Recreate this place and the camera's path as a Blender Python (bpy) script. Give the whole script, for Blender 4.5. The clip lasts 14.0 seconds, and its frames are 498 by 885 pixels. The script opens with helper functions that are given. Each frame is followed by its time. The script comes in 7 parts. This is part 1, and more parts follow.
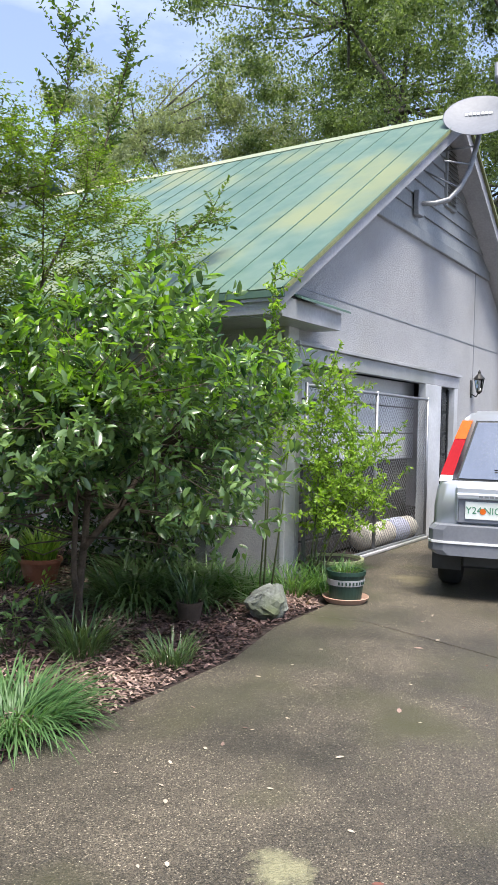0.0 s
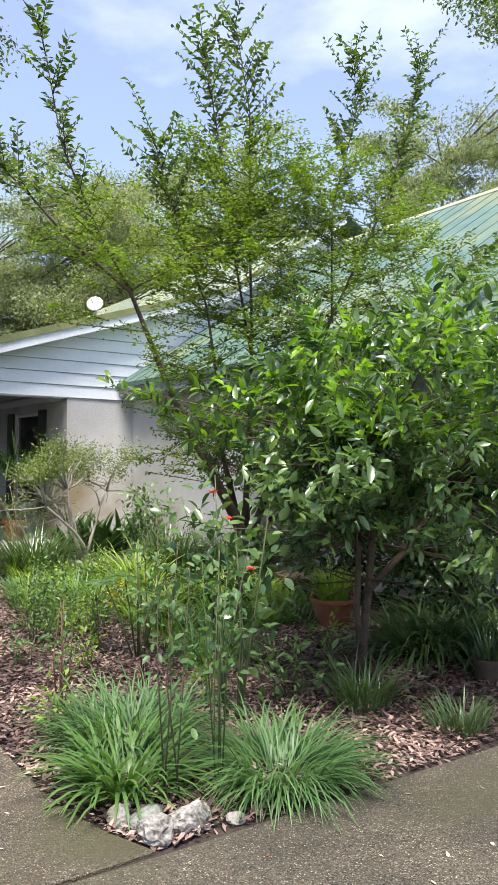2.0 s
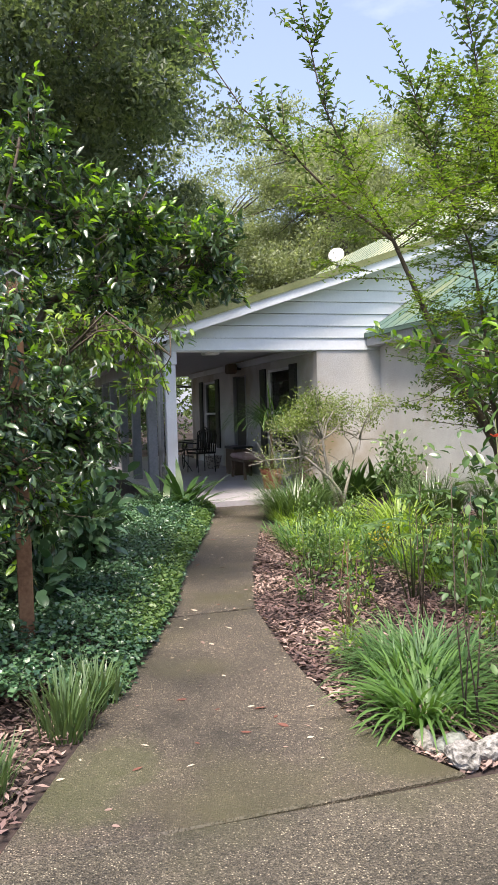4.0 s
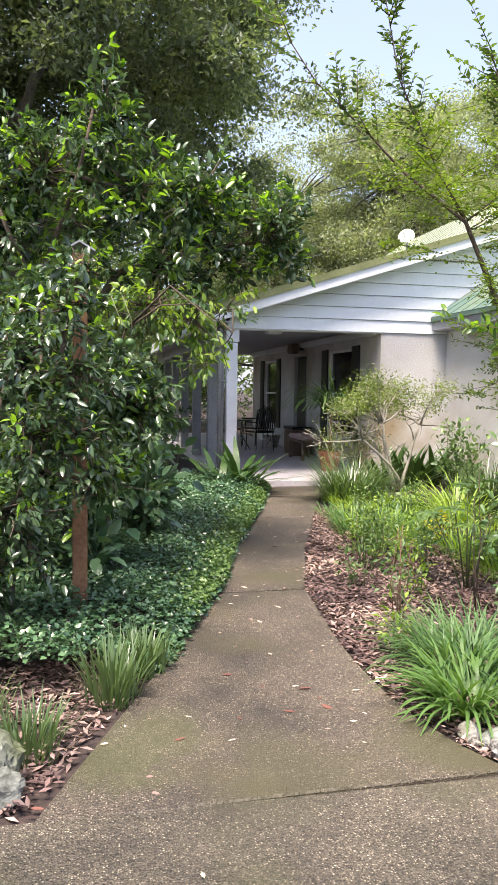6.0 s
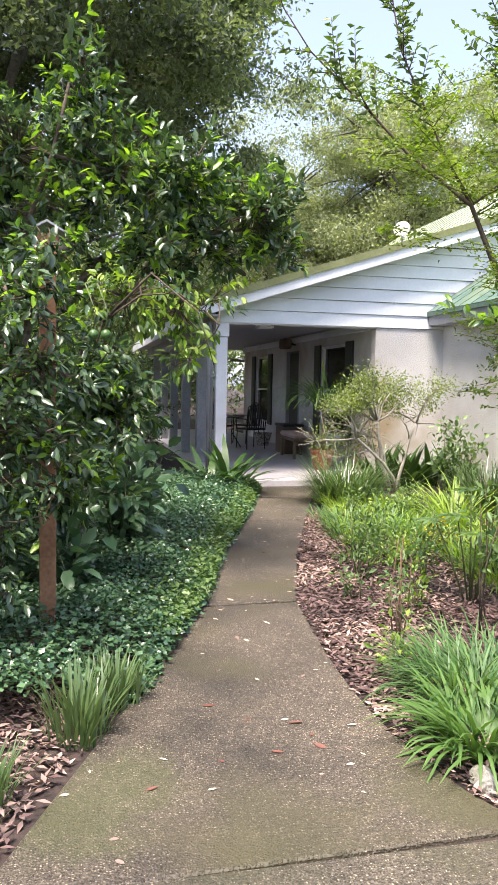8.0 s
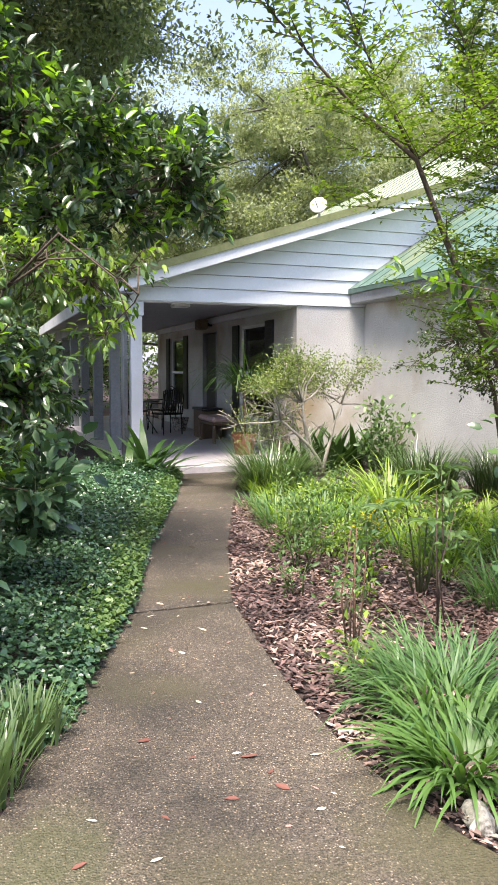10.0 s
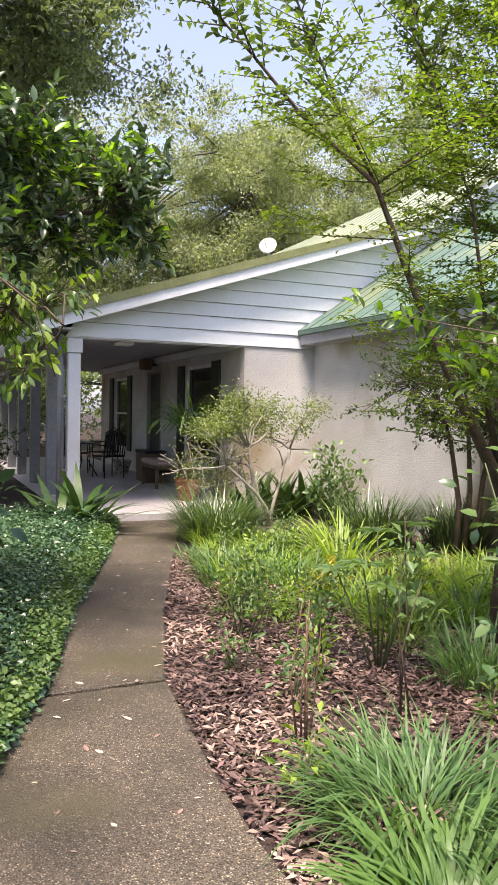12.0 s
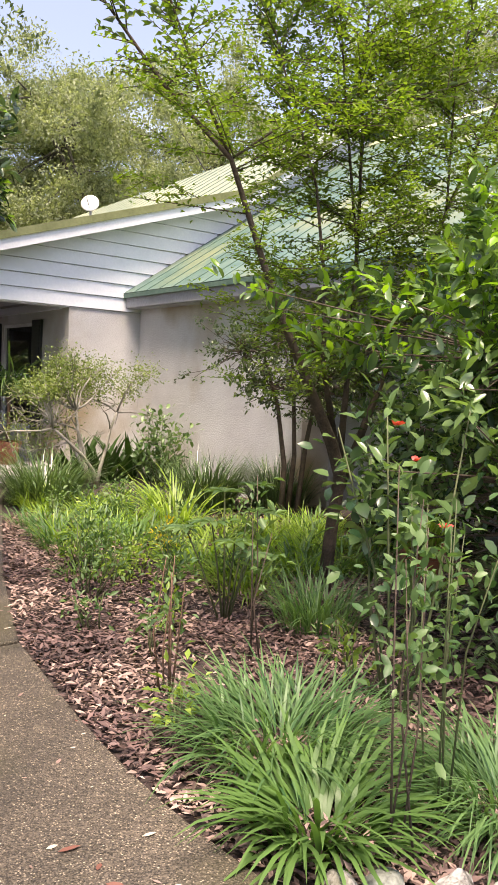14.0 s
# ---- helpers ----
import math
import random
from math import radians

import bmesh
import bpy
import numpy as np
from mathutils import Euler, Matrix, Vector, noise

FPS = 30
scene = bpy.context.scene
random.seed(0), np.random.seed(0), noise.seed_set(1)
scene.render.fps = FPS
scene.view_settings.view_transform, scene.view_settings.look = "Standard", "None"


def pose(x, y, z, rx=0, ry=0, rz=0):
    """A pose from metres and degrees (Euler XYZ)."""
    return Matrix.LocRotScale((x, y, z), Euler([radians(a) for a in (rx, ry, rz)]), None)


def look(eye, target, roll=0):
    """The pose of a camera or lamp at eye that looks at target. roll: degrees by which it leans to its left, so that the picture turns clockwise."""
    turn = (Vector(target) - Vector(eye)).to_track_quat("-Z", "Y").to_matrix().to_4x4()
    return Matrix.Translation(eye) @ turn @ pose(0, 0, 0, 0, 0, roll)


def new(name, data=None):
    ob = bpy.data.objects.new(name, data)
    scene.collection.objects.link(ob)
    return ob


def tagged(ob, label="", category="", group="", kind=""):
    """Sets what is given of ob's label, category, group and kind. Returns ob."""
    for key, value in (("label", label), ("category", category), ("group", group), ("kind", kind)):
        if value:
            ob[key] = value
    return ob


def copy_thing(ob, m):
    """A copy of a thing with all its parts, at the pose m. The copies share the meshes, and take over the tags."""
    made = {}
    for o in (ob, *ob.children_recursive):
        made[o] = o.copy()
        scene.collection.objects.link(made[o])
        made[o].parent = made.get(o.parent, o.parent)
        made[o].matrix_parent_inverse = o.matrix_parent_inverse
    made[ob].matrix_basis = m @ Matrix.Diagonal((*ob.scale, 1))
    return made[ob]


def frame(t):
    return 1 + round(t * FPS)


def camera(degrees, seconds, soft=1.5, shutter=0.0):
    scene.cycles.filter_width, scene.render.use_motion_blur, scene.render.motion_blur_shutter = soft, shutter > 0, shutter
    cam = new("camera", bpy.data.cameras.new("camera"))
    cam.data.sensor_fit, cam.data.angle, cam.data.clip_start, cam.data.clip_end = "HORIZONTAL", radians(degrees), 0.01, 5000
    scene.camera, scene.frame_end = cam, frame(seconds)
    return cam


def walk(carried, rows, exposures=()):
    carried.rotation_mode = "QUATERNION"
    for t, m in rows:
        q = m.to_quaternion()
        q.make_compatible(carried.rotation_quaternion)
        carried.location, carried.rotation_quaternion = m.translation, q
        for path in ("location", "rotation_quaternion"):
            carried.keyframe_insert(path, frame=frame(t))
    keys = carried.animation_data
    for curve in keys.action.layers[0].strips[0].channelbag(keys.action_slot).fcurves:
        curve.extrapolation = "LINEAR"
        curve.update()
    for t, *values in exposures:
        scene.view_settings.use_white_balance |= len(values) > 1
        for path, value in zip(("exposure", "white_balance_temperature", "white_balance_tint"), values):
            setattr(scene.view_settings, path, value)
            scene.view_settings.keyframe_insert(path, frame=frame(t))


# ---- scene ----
cam = camera(35.9, 14.0, soft=0.75)
METRES, EYE, TILT, LEAN, TURN = 2.8, 1.5, 0.0, 0.0, -57.0
ROWS = [
    (0.0, 0.0, 0.0, 0.0, 0.03, -1.21, -1.33),
    (0.5, 0.0041, 0.0579, -0.0031, 1.93, -0.22, -1.29),
    (1.0, 0.0291, 0.1, -0.0007, 7.71, 0.68, -1.29),
    (1.5, 0.0457, 0.1259, -0.0034, 15.72, 1.28, -1.14),
    (2.0, 0.0449, 0.1346, -0.0049, 23.16, 1.18, -0.79),
    (2.5, 0.0339, 0.1305, -0.006, 28.45, 0.43, -0.12),
    (3.0, 0.021, 0.1071, -0.0032, 32.53, -0.6, 0.57),
    (3.5, 0.0106, 0.0776, -0.0048, 36.26, -1.61, 1.19),
    (4.0, 0.0005, 0.041, -0.0062, 40.53, -2.5, 1.58),
    (6.5, -0.0016, 0.0584, -0.0086, 45.16, -4.15, -0.91),
    (7.0, -0.01, 0.1064, -0.0052, 44.73, -4.24, -1.23),
    (9.5, -0.2298, 0.2465, -0.0185, 42.6, -4.49, 0.64),
    (10.0, -0.2616, 0.2852, -0.0252, 37.94, -5.32, -0.24),
    (10.5, -0.308, 0.3271, -0.0213, 34.44, -5.16, -0.72),
    (11.0, -0.3361, 0.364, -0.0256, 33.1, -5.12, -0.87),
    (11.5, -0.3563, 0.4236, -0.0187, 33.46, -3.44, -1.0),
    (12.0, -0.3702, 0.4542, -0.0221, 34.1, -2.16, -1.16),
    (12.5, -0.3928, 0.4566, -0.0224, 35.66, -2.25, -1.0),
    (13.0, -0.4175, 0.4273, -0.0208, 34.1, -2.86, -0.44),
    (13.5, -0.4364, 0.3901, -0.026, 28.38, -3.7, -1.23),
    (14.0, -0.4232, 0.3655, -0.0228, 19.96, -4.39, -2.53),
]
EXPOSURES = [(0.0, 0.77, 6500, 10), (2.0, 0.8, 6600, 11), (4.0, 0.9, 6850, 14), (6.5, 1.24, 7050, 17), (9.5, 1.29, 6800, 15), (11.0, 1.08, 7050, 16), (12.0, 1.06, 7350, 19), (14.0, 1.0, 7650, 20)]
walk(cam, [(t, pose(0, 0, EYE, TILT, LEAN, TURN) @ pose(METRES * x, METRES * y, METRES * z, 90 + pitch, roll, yaw)) for t, x, y, z, yaw, pitch, roll in ROWS], EXPOSURES)


# ---------------------------------------------------------------- world and sun
world = bpy.data.worlds.new("sky")
scene.world = world
world.use_nodes = True
wn, wl = world.node_tree.nodes, world.node_tree.links
wn.clear()
w_out = wn.new("ShaderNodeOutputWorld")
w_bg = wn.new("ShaderNodeBackground")
w_sky = wn.new("ShaderNodeTexSky")
w_sky.sky_type = "NISHITA"
w_sky.sun_disc = False
SUN_ELEVATION, SUN_AZIMUTH = radians(69), radians(-126)   # azimuth counted from +x towards +y
w_sky.sun_elevation = SUN_ELEVATION
w_sky.sun_rotation = math.pi / 2 - SUN_AZIMUTH
w_sky.dust_density = 2.0
w_co = wn.new("ShaderNodeTexCoord")
w_map = wn.new("ShaderNodeMapping")
w_map.inputs["Scale"].default_value = (1.0, 1.0, 2.4)
w_map.inputs["Rotation"].default_value = (0, 0, radians(22))
w_map.inputs["Location"].default_value = (0.35, 0.2, 0.1)
w_noise = wn.new("ShaderNodeTexNoise")
w_noise.inputs["Scale"].default_value = 2.6
w_noise.inputs["Detail"].default_value = 7
w_noise.inputs["Roughness"].default_value = 0.55
w_ramp = wn.new("ShaderNodeValToRGB")
w_ramp.color_ramp.elements[0].position = 0.57
w_ramp.color_ramp.elements[1].position = 0.78
w_ramp.color_ramp.elements[0].color = (0.155, 0.178, 0.285, 1)     # thin haze
w_ramp.color_ramp.elements[1].color = (0.50, 0.505, 0.57, 1)     # bright cloud
w_lift = wn.new("ShaderNodeMixRGB")
w_lift.blend_type = "MULTIPLY"
w_lift.inputs["Fac"].default_value = 1
w_lift.inputs["Color2"].default_value = (8.0, 8.0, 8.0, 1)
w_mix = wn.new("ShaderNodeMixRGB")
w_mix.blend_type = "ADD"
w_mix.inputs["Fac"].default_value = 1
wl.new(w_co.outputs["Generated"], w_map.inputs["Vector"])
wl.new(w_map.outputs["Vector"], w_noise.inputs["Vector"])
wl.new(w_noise.outputs["Fac"], w_ramp.inputs["Fac"])
wl.new(w_ramp.outputs["Color"], w_lift.inputs["Color1"])
wl.new(w_lift.outputs["Color"], w_mix.inputs["Color2"])
wl.new(w_sky.outputs["Color"], w_mix.inputs["Color1"])
wl.new(w_mix.outputs["Color"], w_bg.inputs["Color"])
w_bg.inputs["Strength"].default_value = 0.114
wl.new(w_bg.outputs["Background"], w_out.inputs["Surface"])

sun_data = bpy.data.lights.new("sun", "SUN")
sun_data.energy = 5.0
sun_data.angle = radians(26)
sun_data.color = (1.0, 0.95, 0.86)
sun = new("sun", sun_data)
SUN_WAY = Vector((math.cos(SUN_ELEVATION) * math.cos(SUN_AZIMUTH), math.cos(SUN_ELEVATION) * math.sin(SUN_AZIMUTH), math.sin(SUN_ELEVATION)))
sun.matrix_world = look(SUN_WAY * 40, (0, 0, 0))

# ---------------------------------------------------------------- materials


def material(name, base, other=None, rough=0.6, metal=0.0, scale=4.0, fine=40.0, bump=0.2, spots=None, spread=(0.35, 0.65), islands=0.0, gloss=0.5, objects=0.0):
    """Two-scale noise between base and other, with fine relief; spots: a third colour in large stains."""
    m = bpy.data.materials.new(name)
    m.use_nodes = True
    n, l = m.node_tree.nodes, m.node_tree.links
    b = n["Principled BSDF"]
    b.inputs["Roughness"].default_value = rough
    b.inputs["Metallic"].default_value = metal
    b.inputs["Specular IOR Level"].default_value = gloss
    co = n.new("ShaderNodeTexCoord")
    big = n.new("ShaderNodeTexNoise")
    big.inputs["Scale"].default_value = scale
    big.inputs["Detail"].default_value = 6
    small = n.new("ShaderNodeTexNoise")
    small.inputs["Scale"].default_value = fine
    small.inputs["Detail"].default_value = 3
    geo = n.new("ShaderNodeNewGeometry")
    for t in (big, small):
        l.new(geo.outputs["Position"], t.inputs["Vector"])
    add = n.new("ShaderNodeMath")
    add.operation = "MULTIPLY_ADD"
    add.inputs[1].default_value = 0.45
    l.new(small.outputs["Fac"], add.inputs[0])
    half = n.new("ShaderNodeMath")
    half.operation = "MULTIPLY"
    half.inputs[1].default_value = 0.55
    l.new(big.outputs["Fac"], half.inputs[0])
    l.new(half.outputs[0], add.inputs[2])
    ramp = n.new("ShaderNodeValToRGB")
    ramp.color_ramp.elements[0].position, ramp.color_ramp.elements[1].position = spread
    ramp.color_ramp.elements[0].color = (*base, 1)
    ramp.color_ramp.elements[1].color = (*(other or base), 1)
    l.new(add.outputs[0], ramp.inputs["Fac"])
    colour = ramp.outputs["Color"]
    if spots:
        st = n.new("ShaderNodeTexNoise")
        st.inputs["Scale"].default_value = scale * 0.35
        st.inputs["Detail"].default_value = 8
        l.new(geo.outputs["Position"], st.inputs["Vector"])
        sr = n.new("ShaderNodeValToRGB")
        sr.color_ramp.elements[0].position, sr.color_ramp.elements[1].position = 0.5, 0.66
        l.new(st.outputs["Fac"], sr.inputs["Fac"])
        mx = n.new("ShaderNodeMixRGB")
        mx.inputs["Color2"].default_value = (*spots, 1)
        l.new(sr.outputs["Color"], mx.inputs["Fac"])
        l.new(colour, mx.inputs["Color1"])
        colour = mx.outputs["Color"]
    if islands or objects:
        hs = n.new("ShaderNodeHueSaturation")
        v = n.new("ShaderNodeMapRange")
        v.inputs["To Min"].default_value, v.inputs["To Max"].default_value = 1 - (islands or objects), 1 + (islands or objects)
        if islands:
            l.new(geo.outputs["Random Per Island"], v.inputs["Value"])
        else:
            info = n.new("ShaderNodeObjectInfo")
            l.new(info.outputs["Random"], v.inputs["Value"])
        l.new(v.outputs["Result"], hs.inputs["Value"])
        l.new(colour, hs.inputs["Color"])
        colour = hs.outputs["Color"]
    l.new(colour, b.inputs["Base Color"])
    if bump:
        bp = n.new("ShaderNodeBump")
        bp.inputs["Strength"].default_value = bump
        bp.inputs["Distance"].default_value = 0.01
        l.new(small.outputs["Fac"], bp.inputs["Height"])
        l.new(bp.outputs["Normal"], b.inputs["Normal"])
    return m


def leaf_material(name, dark, light, rough=0.38, through_light=0.35, gloss=0.5, hue=0.03):
    """A leaf: glossy top, light shining through, every leaf its own shade."""
    m = bpy.data.materials.new(name)
    m.use_nodes = True
    n, l = m.node_tree.nodes, m.node_tree.links
    b = n["Principled BSDF"]
    out = n["Material Output"]
    b.inputs["Roughness"].default_value = rough
    b.inputs["Specular IOR Level"].default_value = gloss
    geo = n.new("ShaderNodeNewGeometry")
    noise_t = n.new("ShaderNodeTexNoise")
    noise_t.inputs["Scale"].default_value = 1.7
    l.new(geo.outputs["Position"], noise_t.inputs["Vector"])
    mid = n.new("ShaderNodeMath")
    mid.operation = "MULTIPLY_ADD"
    mid.inputs[1].default_value = 0.75
    l.new(geo.outputs["Random Per Island"], mid.inputs[0])
    part_n = n.new("ShaderNodeMath")
    part_n.operation = "MULTIPLY_ADD"
    part_n.inputs[1].default_value = 0.9
    part_n.inputs[2].default_value = -0.32
    l.new(noise_t.outputs["Fac"], part_n.inputs[0])
    l.new(part_n.outputs[0], mid.inputs[2])
    ramp = n.new("ShaderNodeValToRGB")
    ramp.color_ramp.elements[0].position, ramp.color_ramp.elements[1].position = 0.1, 0.95
    ramp.color_ramp.elements[0].color = (*dark, 1)
    ramp.color_ramp.elements[1].color = (*light, 1)
    l.new(mid.outputs[0], ramp.inputs["Fac"])
    l.new(ramp.outputs["Color"], b.inputs["Base Color"])
    tr = n.new("ShaderNodeBsdfTranslucent")
    warm = n.new("ShaderNodeMixRGB")
    warm.blend_type = "MULTIPLY"
    warm.inputs["Fac"].default_value = 1
    warm.inputs["Color2"].default_value = (1.5, 1.6, 0.7, 1)
    l.new(ramp.outputs["Color"], warm.inputs["Color1"])
    l.new(warm.outputs["Color"], tr.inputs["Color"])
    mix = n.new("ShaderNodeMixShader")
    mix.inputs["Fac"].default_value = through_light
    l.new(b.outputs["BSDF"], mix.inputs[1])
    l.new(tr.outputs["BSDF"], mix.inputs[2])
    l.new(mix.outputs["Shader"], out.inputs["Surface"])
    return m


def concrete_material(name, paste, pebble_dark, pebble_light, moss, lichen=()):
    """Washed concrete: small round pebbles in grey paste, damp stains and moss."""
    m = bpy.data.materials.new(name)
    m.use_nodes = True
    n, l = m.node_tree.nodes, m.node_tree.links
    b = n["Principled BSDF"]
    geo = n.new("ShaderNodeNewGeometry")
    vor = n.new("ShaderNodeTexVoronoi")
    vor.inputs["Scale"].default_value = 118
    l.new(geo.outputs["Position"], vor.inputs["Vector"])
    pebble = n.new("ShaderNodeMixRGB")
    pebble.inputs["Color1"].default_value = (*pebble_dark, 1)
    pebble.inputs["Color2"].default_value = (*pebble_light, 1)
    sep = n.new("ShaderNodeSeparateColor")
    l.new(vor.outputs["Color"], sep.inputs["Color"])
    pr = n.new("ShaderNodeValToRGB")
    pr.color_ramp.elements[0].position, pr.color_ramp.elements[1].position = 0.40, 0.95
    l.new(sep.outputs["Red"], pr.inputs["Fac"])
    l.new(pr.outputs["Color"], pebble.inputs["Fac"])
    edge = n.new("ShaderNodeValToRGB")
    edge.color_ramp.elements[0].position, edge.color_ramp.elements[1].position = 0.25, 0.55
    edge.color_ramp.elements[0].color, edge.color_ramp.elements[1].color = (1, 1, 1, 1), (0, 0, 0, 1)
    l.new(vor.outputs["Distance"], edge.inputs["Fac"])
    body = n.new("ShaderNodeMixRGB")
    body.inputs["Color1"].default_value = (*paste, 1)
    some = n.new("ShaderNodeMath")
    some.operation = "GREATER_THAN"
    some.inputs[1].default_value = 0.28
    l.new(sep.outputs["Green"], some.inputs[0])
    shown = n.new("ShaderNodeMath")
    shown.operation = "MULTIPLY"
    l.new(some.outputs[0], shown.inputs[0])
    l.new(edge.outputs["Color"], shown.inputs[1])
    l.new(shown.outputs[0], body.inputs["Fac"])
    grain = n.new("ShaderNodeTexVoronoi")
    grain.inputs["Scale"].default_value = 210
    l.new(geo.outputs["Position"], grain.inputs["Vector"])
    gsep = n.new("ShaderNodeSeparateColor")
    l.new(grain.outputs["Color"], gsep.inputs["Color"])
    gmap = n.new("ShaderNodeMapRange")
    gmap.inputs["To Min"].default_value, gmap.inputs["To Max"].default_value = 0.3, 1.9
    l.new(gsep.outputs["Red"], gmap.inputs["Value"])
    l.new(pebble.outputs["Color"], body.inputs["Color2"])
    stain = n.new("ShaderNodeTexNoise")
    stain.inputs["Scale"].default_value = 0.9
    stain.inputs["Detail"].default_value = 8
    stain.inputs["Roughness"].default_value = 0.65
    l.new(geo.outputs["Position"], stain.inputs["Vector"])
    sr = n.new("ShaderNodeValToRGB")
    sr.color_ramp.elements[0].position, sr.color_ramp.elements[1].position = 0.38, 0.62
    sr.color_ramp.elements[0].color, sr.color_ramp.elements[1].color = (0.55, 0.55, 0.52, 1), (1.32, 1.28, 1.19, 1)
    l.new(stain.outputs["Fac"], sr.inputs["Fac"])
    mul = n.new("ShaderNodeMixRGB")
    mul.blend_type = "MULTIPLY"
    mul.inputs["Fac"].default_value = 1
    grit = n.new("ShaderNodeMixRGB")
    grit.blend_type = "MULTIPLY"
    grit.inputs["Fac"].default_value = 1
    l.new(body.outputs["Color"], grit.inputs["Color1"])
    l.new(gmap.outputs["Result"], grit.inputs["Color2"])
    l.new(grit.outputs["Color"], mul.inputs["Color1"])
    l.new(sr.outputs["Color"], mul.inputs["Color2"])
    mn = n.new("ShaderNodeTexNoise")
    mn.inputs["Scale"].default_value = 1.3
    mn.inputs["Detail"].default_value = 9
    off = n.new("ShaderNodeVectorMath")
    off.inputs[1].default_value = (7.3, 2.1, 0)
    l.new(geo.outputs["Position"], off.inputs[0])
    l.new(off.outputs["Vector"], mn.inputs["Vector"])
    mr = n.new("ShaderNodeValToRGB")
    mr.color_ramp.elements[0].position, mr.color_ramp.elements[1].position = 0.52, 0.74
    l.new(mn.outputs["Fac"], mr.inputs["Fac"])
    green = n.new("ShaderNodeMixRGB")
    green.inputs["Color2"].default_value = (*moss, 1)
    l.new(mr.outputs["Color"], green.inputs["Fac"])
    l.new(mul.outputs["Color"], green.inputs["Color1"])
    tone = green
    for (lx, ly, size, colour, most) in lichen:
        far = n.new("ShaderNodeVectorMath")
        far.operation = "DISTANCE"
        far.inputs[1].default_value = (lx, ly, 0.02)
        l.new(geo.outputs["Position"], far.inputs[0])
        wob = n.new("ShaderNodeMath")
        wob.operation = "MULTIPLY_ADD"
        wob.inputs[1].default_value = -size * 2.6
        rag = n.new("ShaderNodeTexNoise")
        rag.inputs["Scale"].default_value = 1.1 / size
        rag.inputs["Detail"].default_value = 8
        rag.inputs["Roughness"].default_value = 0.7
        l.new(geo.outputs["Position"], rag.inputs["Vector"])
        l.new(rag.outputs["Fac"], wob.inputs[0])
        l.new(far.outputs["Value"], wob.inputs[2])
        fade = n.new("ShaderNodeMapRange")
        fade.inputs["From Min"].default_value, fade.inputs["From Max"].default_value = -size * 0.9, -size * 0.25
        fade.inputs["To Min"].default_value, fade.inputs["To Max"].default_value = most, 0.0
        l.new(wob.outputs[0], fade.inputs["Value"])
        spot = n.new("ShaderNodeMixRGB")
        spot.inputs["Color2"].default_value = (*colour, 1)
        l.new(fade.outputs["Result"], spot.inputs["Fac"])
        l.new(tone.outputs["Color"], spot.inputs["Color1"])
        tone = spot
    l.new(tone.outputs["Color"], b.inputs["Base Color"])
    rr = n.new("ShaderNodeMapRange")
    rr.inputs["To Min"].default_value, rr.inputs["To Max"].default_value = 0.42, 0.85
    l.new(stain.outputs["Fac"], rr.inputs["Value"])
    l.new(rr.outputs["Result"], b.inputs["Roughness"])
    bp = n.new("ShaderNodeBump")
    bp.inputs["Strength"].default_value = 0.8
    bp.inputs["Distance"].default_value = 0.006
    l.new(edge.outputs["Color"], bp.inputs["Height"])
    l.new(bp.outputs["Normal"], b.inputs["Normal"])
    return m


def glass_material(name, tint=(0.9, 0.95, 0.95)):
    m = bpy.data.materials.new(name)
    m.use_nodes = True
    b = m.node_tree.nodes["Principled BSDF"]
    b.inputs["Base Color"].default_value = (*tint, 1)
    b.inputs["Roughness"].default_value = 0.02
    b.inputs["Transmission Weight"].default_value = 1.0
    b.inputs["IOR"].default_value = 1.45
    return m


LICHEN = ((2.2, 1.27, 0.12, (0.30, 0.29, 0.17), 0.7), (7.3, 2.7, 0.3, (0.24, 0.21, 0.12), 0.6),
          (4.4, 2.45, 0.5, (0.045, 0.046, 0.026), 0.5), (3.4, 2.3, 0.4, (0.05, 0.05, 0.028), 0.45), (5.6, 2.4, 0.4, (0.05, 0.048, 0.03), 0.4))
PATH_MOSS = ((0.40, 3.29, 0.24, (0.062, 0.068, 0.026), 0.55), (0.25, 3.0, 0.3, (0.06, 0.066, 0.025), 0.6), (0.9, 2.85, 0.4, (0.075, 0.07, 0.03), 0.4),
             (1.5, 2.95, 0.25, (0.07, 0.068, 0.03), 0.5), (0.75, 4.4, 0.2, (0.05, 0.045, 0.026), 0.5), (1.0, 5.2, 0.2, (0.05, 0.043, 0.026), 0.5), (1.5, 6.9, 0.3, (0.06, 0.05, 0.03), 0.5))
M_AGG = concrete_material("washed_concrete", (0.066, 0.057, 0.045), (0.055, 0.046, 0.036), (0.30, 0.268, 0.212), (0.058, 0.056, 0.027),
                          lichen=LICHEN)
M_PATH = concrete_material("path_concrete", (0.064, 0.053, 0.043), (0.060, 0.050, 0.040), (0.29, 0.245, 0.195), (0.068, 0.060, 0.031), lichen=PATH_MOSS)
M_SOIL = material("leaf_mould", (0.016, 0.011, 0.010), (0.055, 0.036, 0.031), rough=0.95, scale=16, fine=45, bump=0.9)
M_PORCH = material("porch_concrete", (0.50, 0.46, 0.48), (0.62, 0.58, 0.60), rough=0.6, scale=1.5, fine=25, bump=0.05)
M_STUCCO = material("stucco", (0.30, 0.30, 0.315), (0.43, 0.43, 0.44), rough=0.9, scale=1.2, fine=75, bump=1.0, spots=(0.31, 0.305, 0.29))
M_STUCCO_B = material("stained_stucco", (0.48, 0.47, 0.46), (0.64, 0.63, 0.62), rough=0.9, scale=1.6, fine=70, bump=0.9, spots=(0.33, 0.26, 0.17))
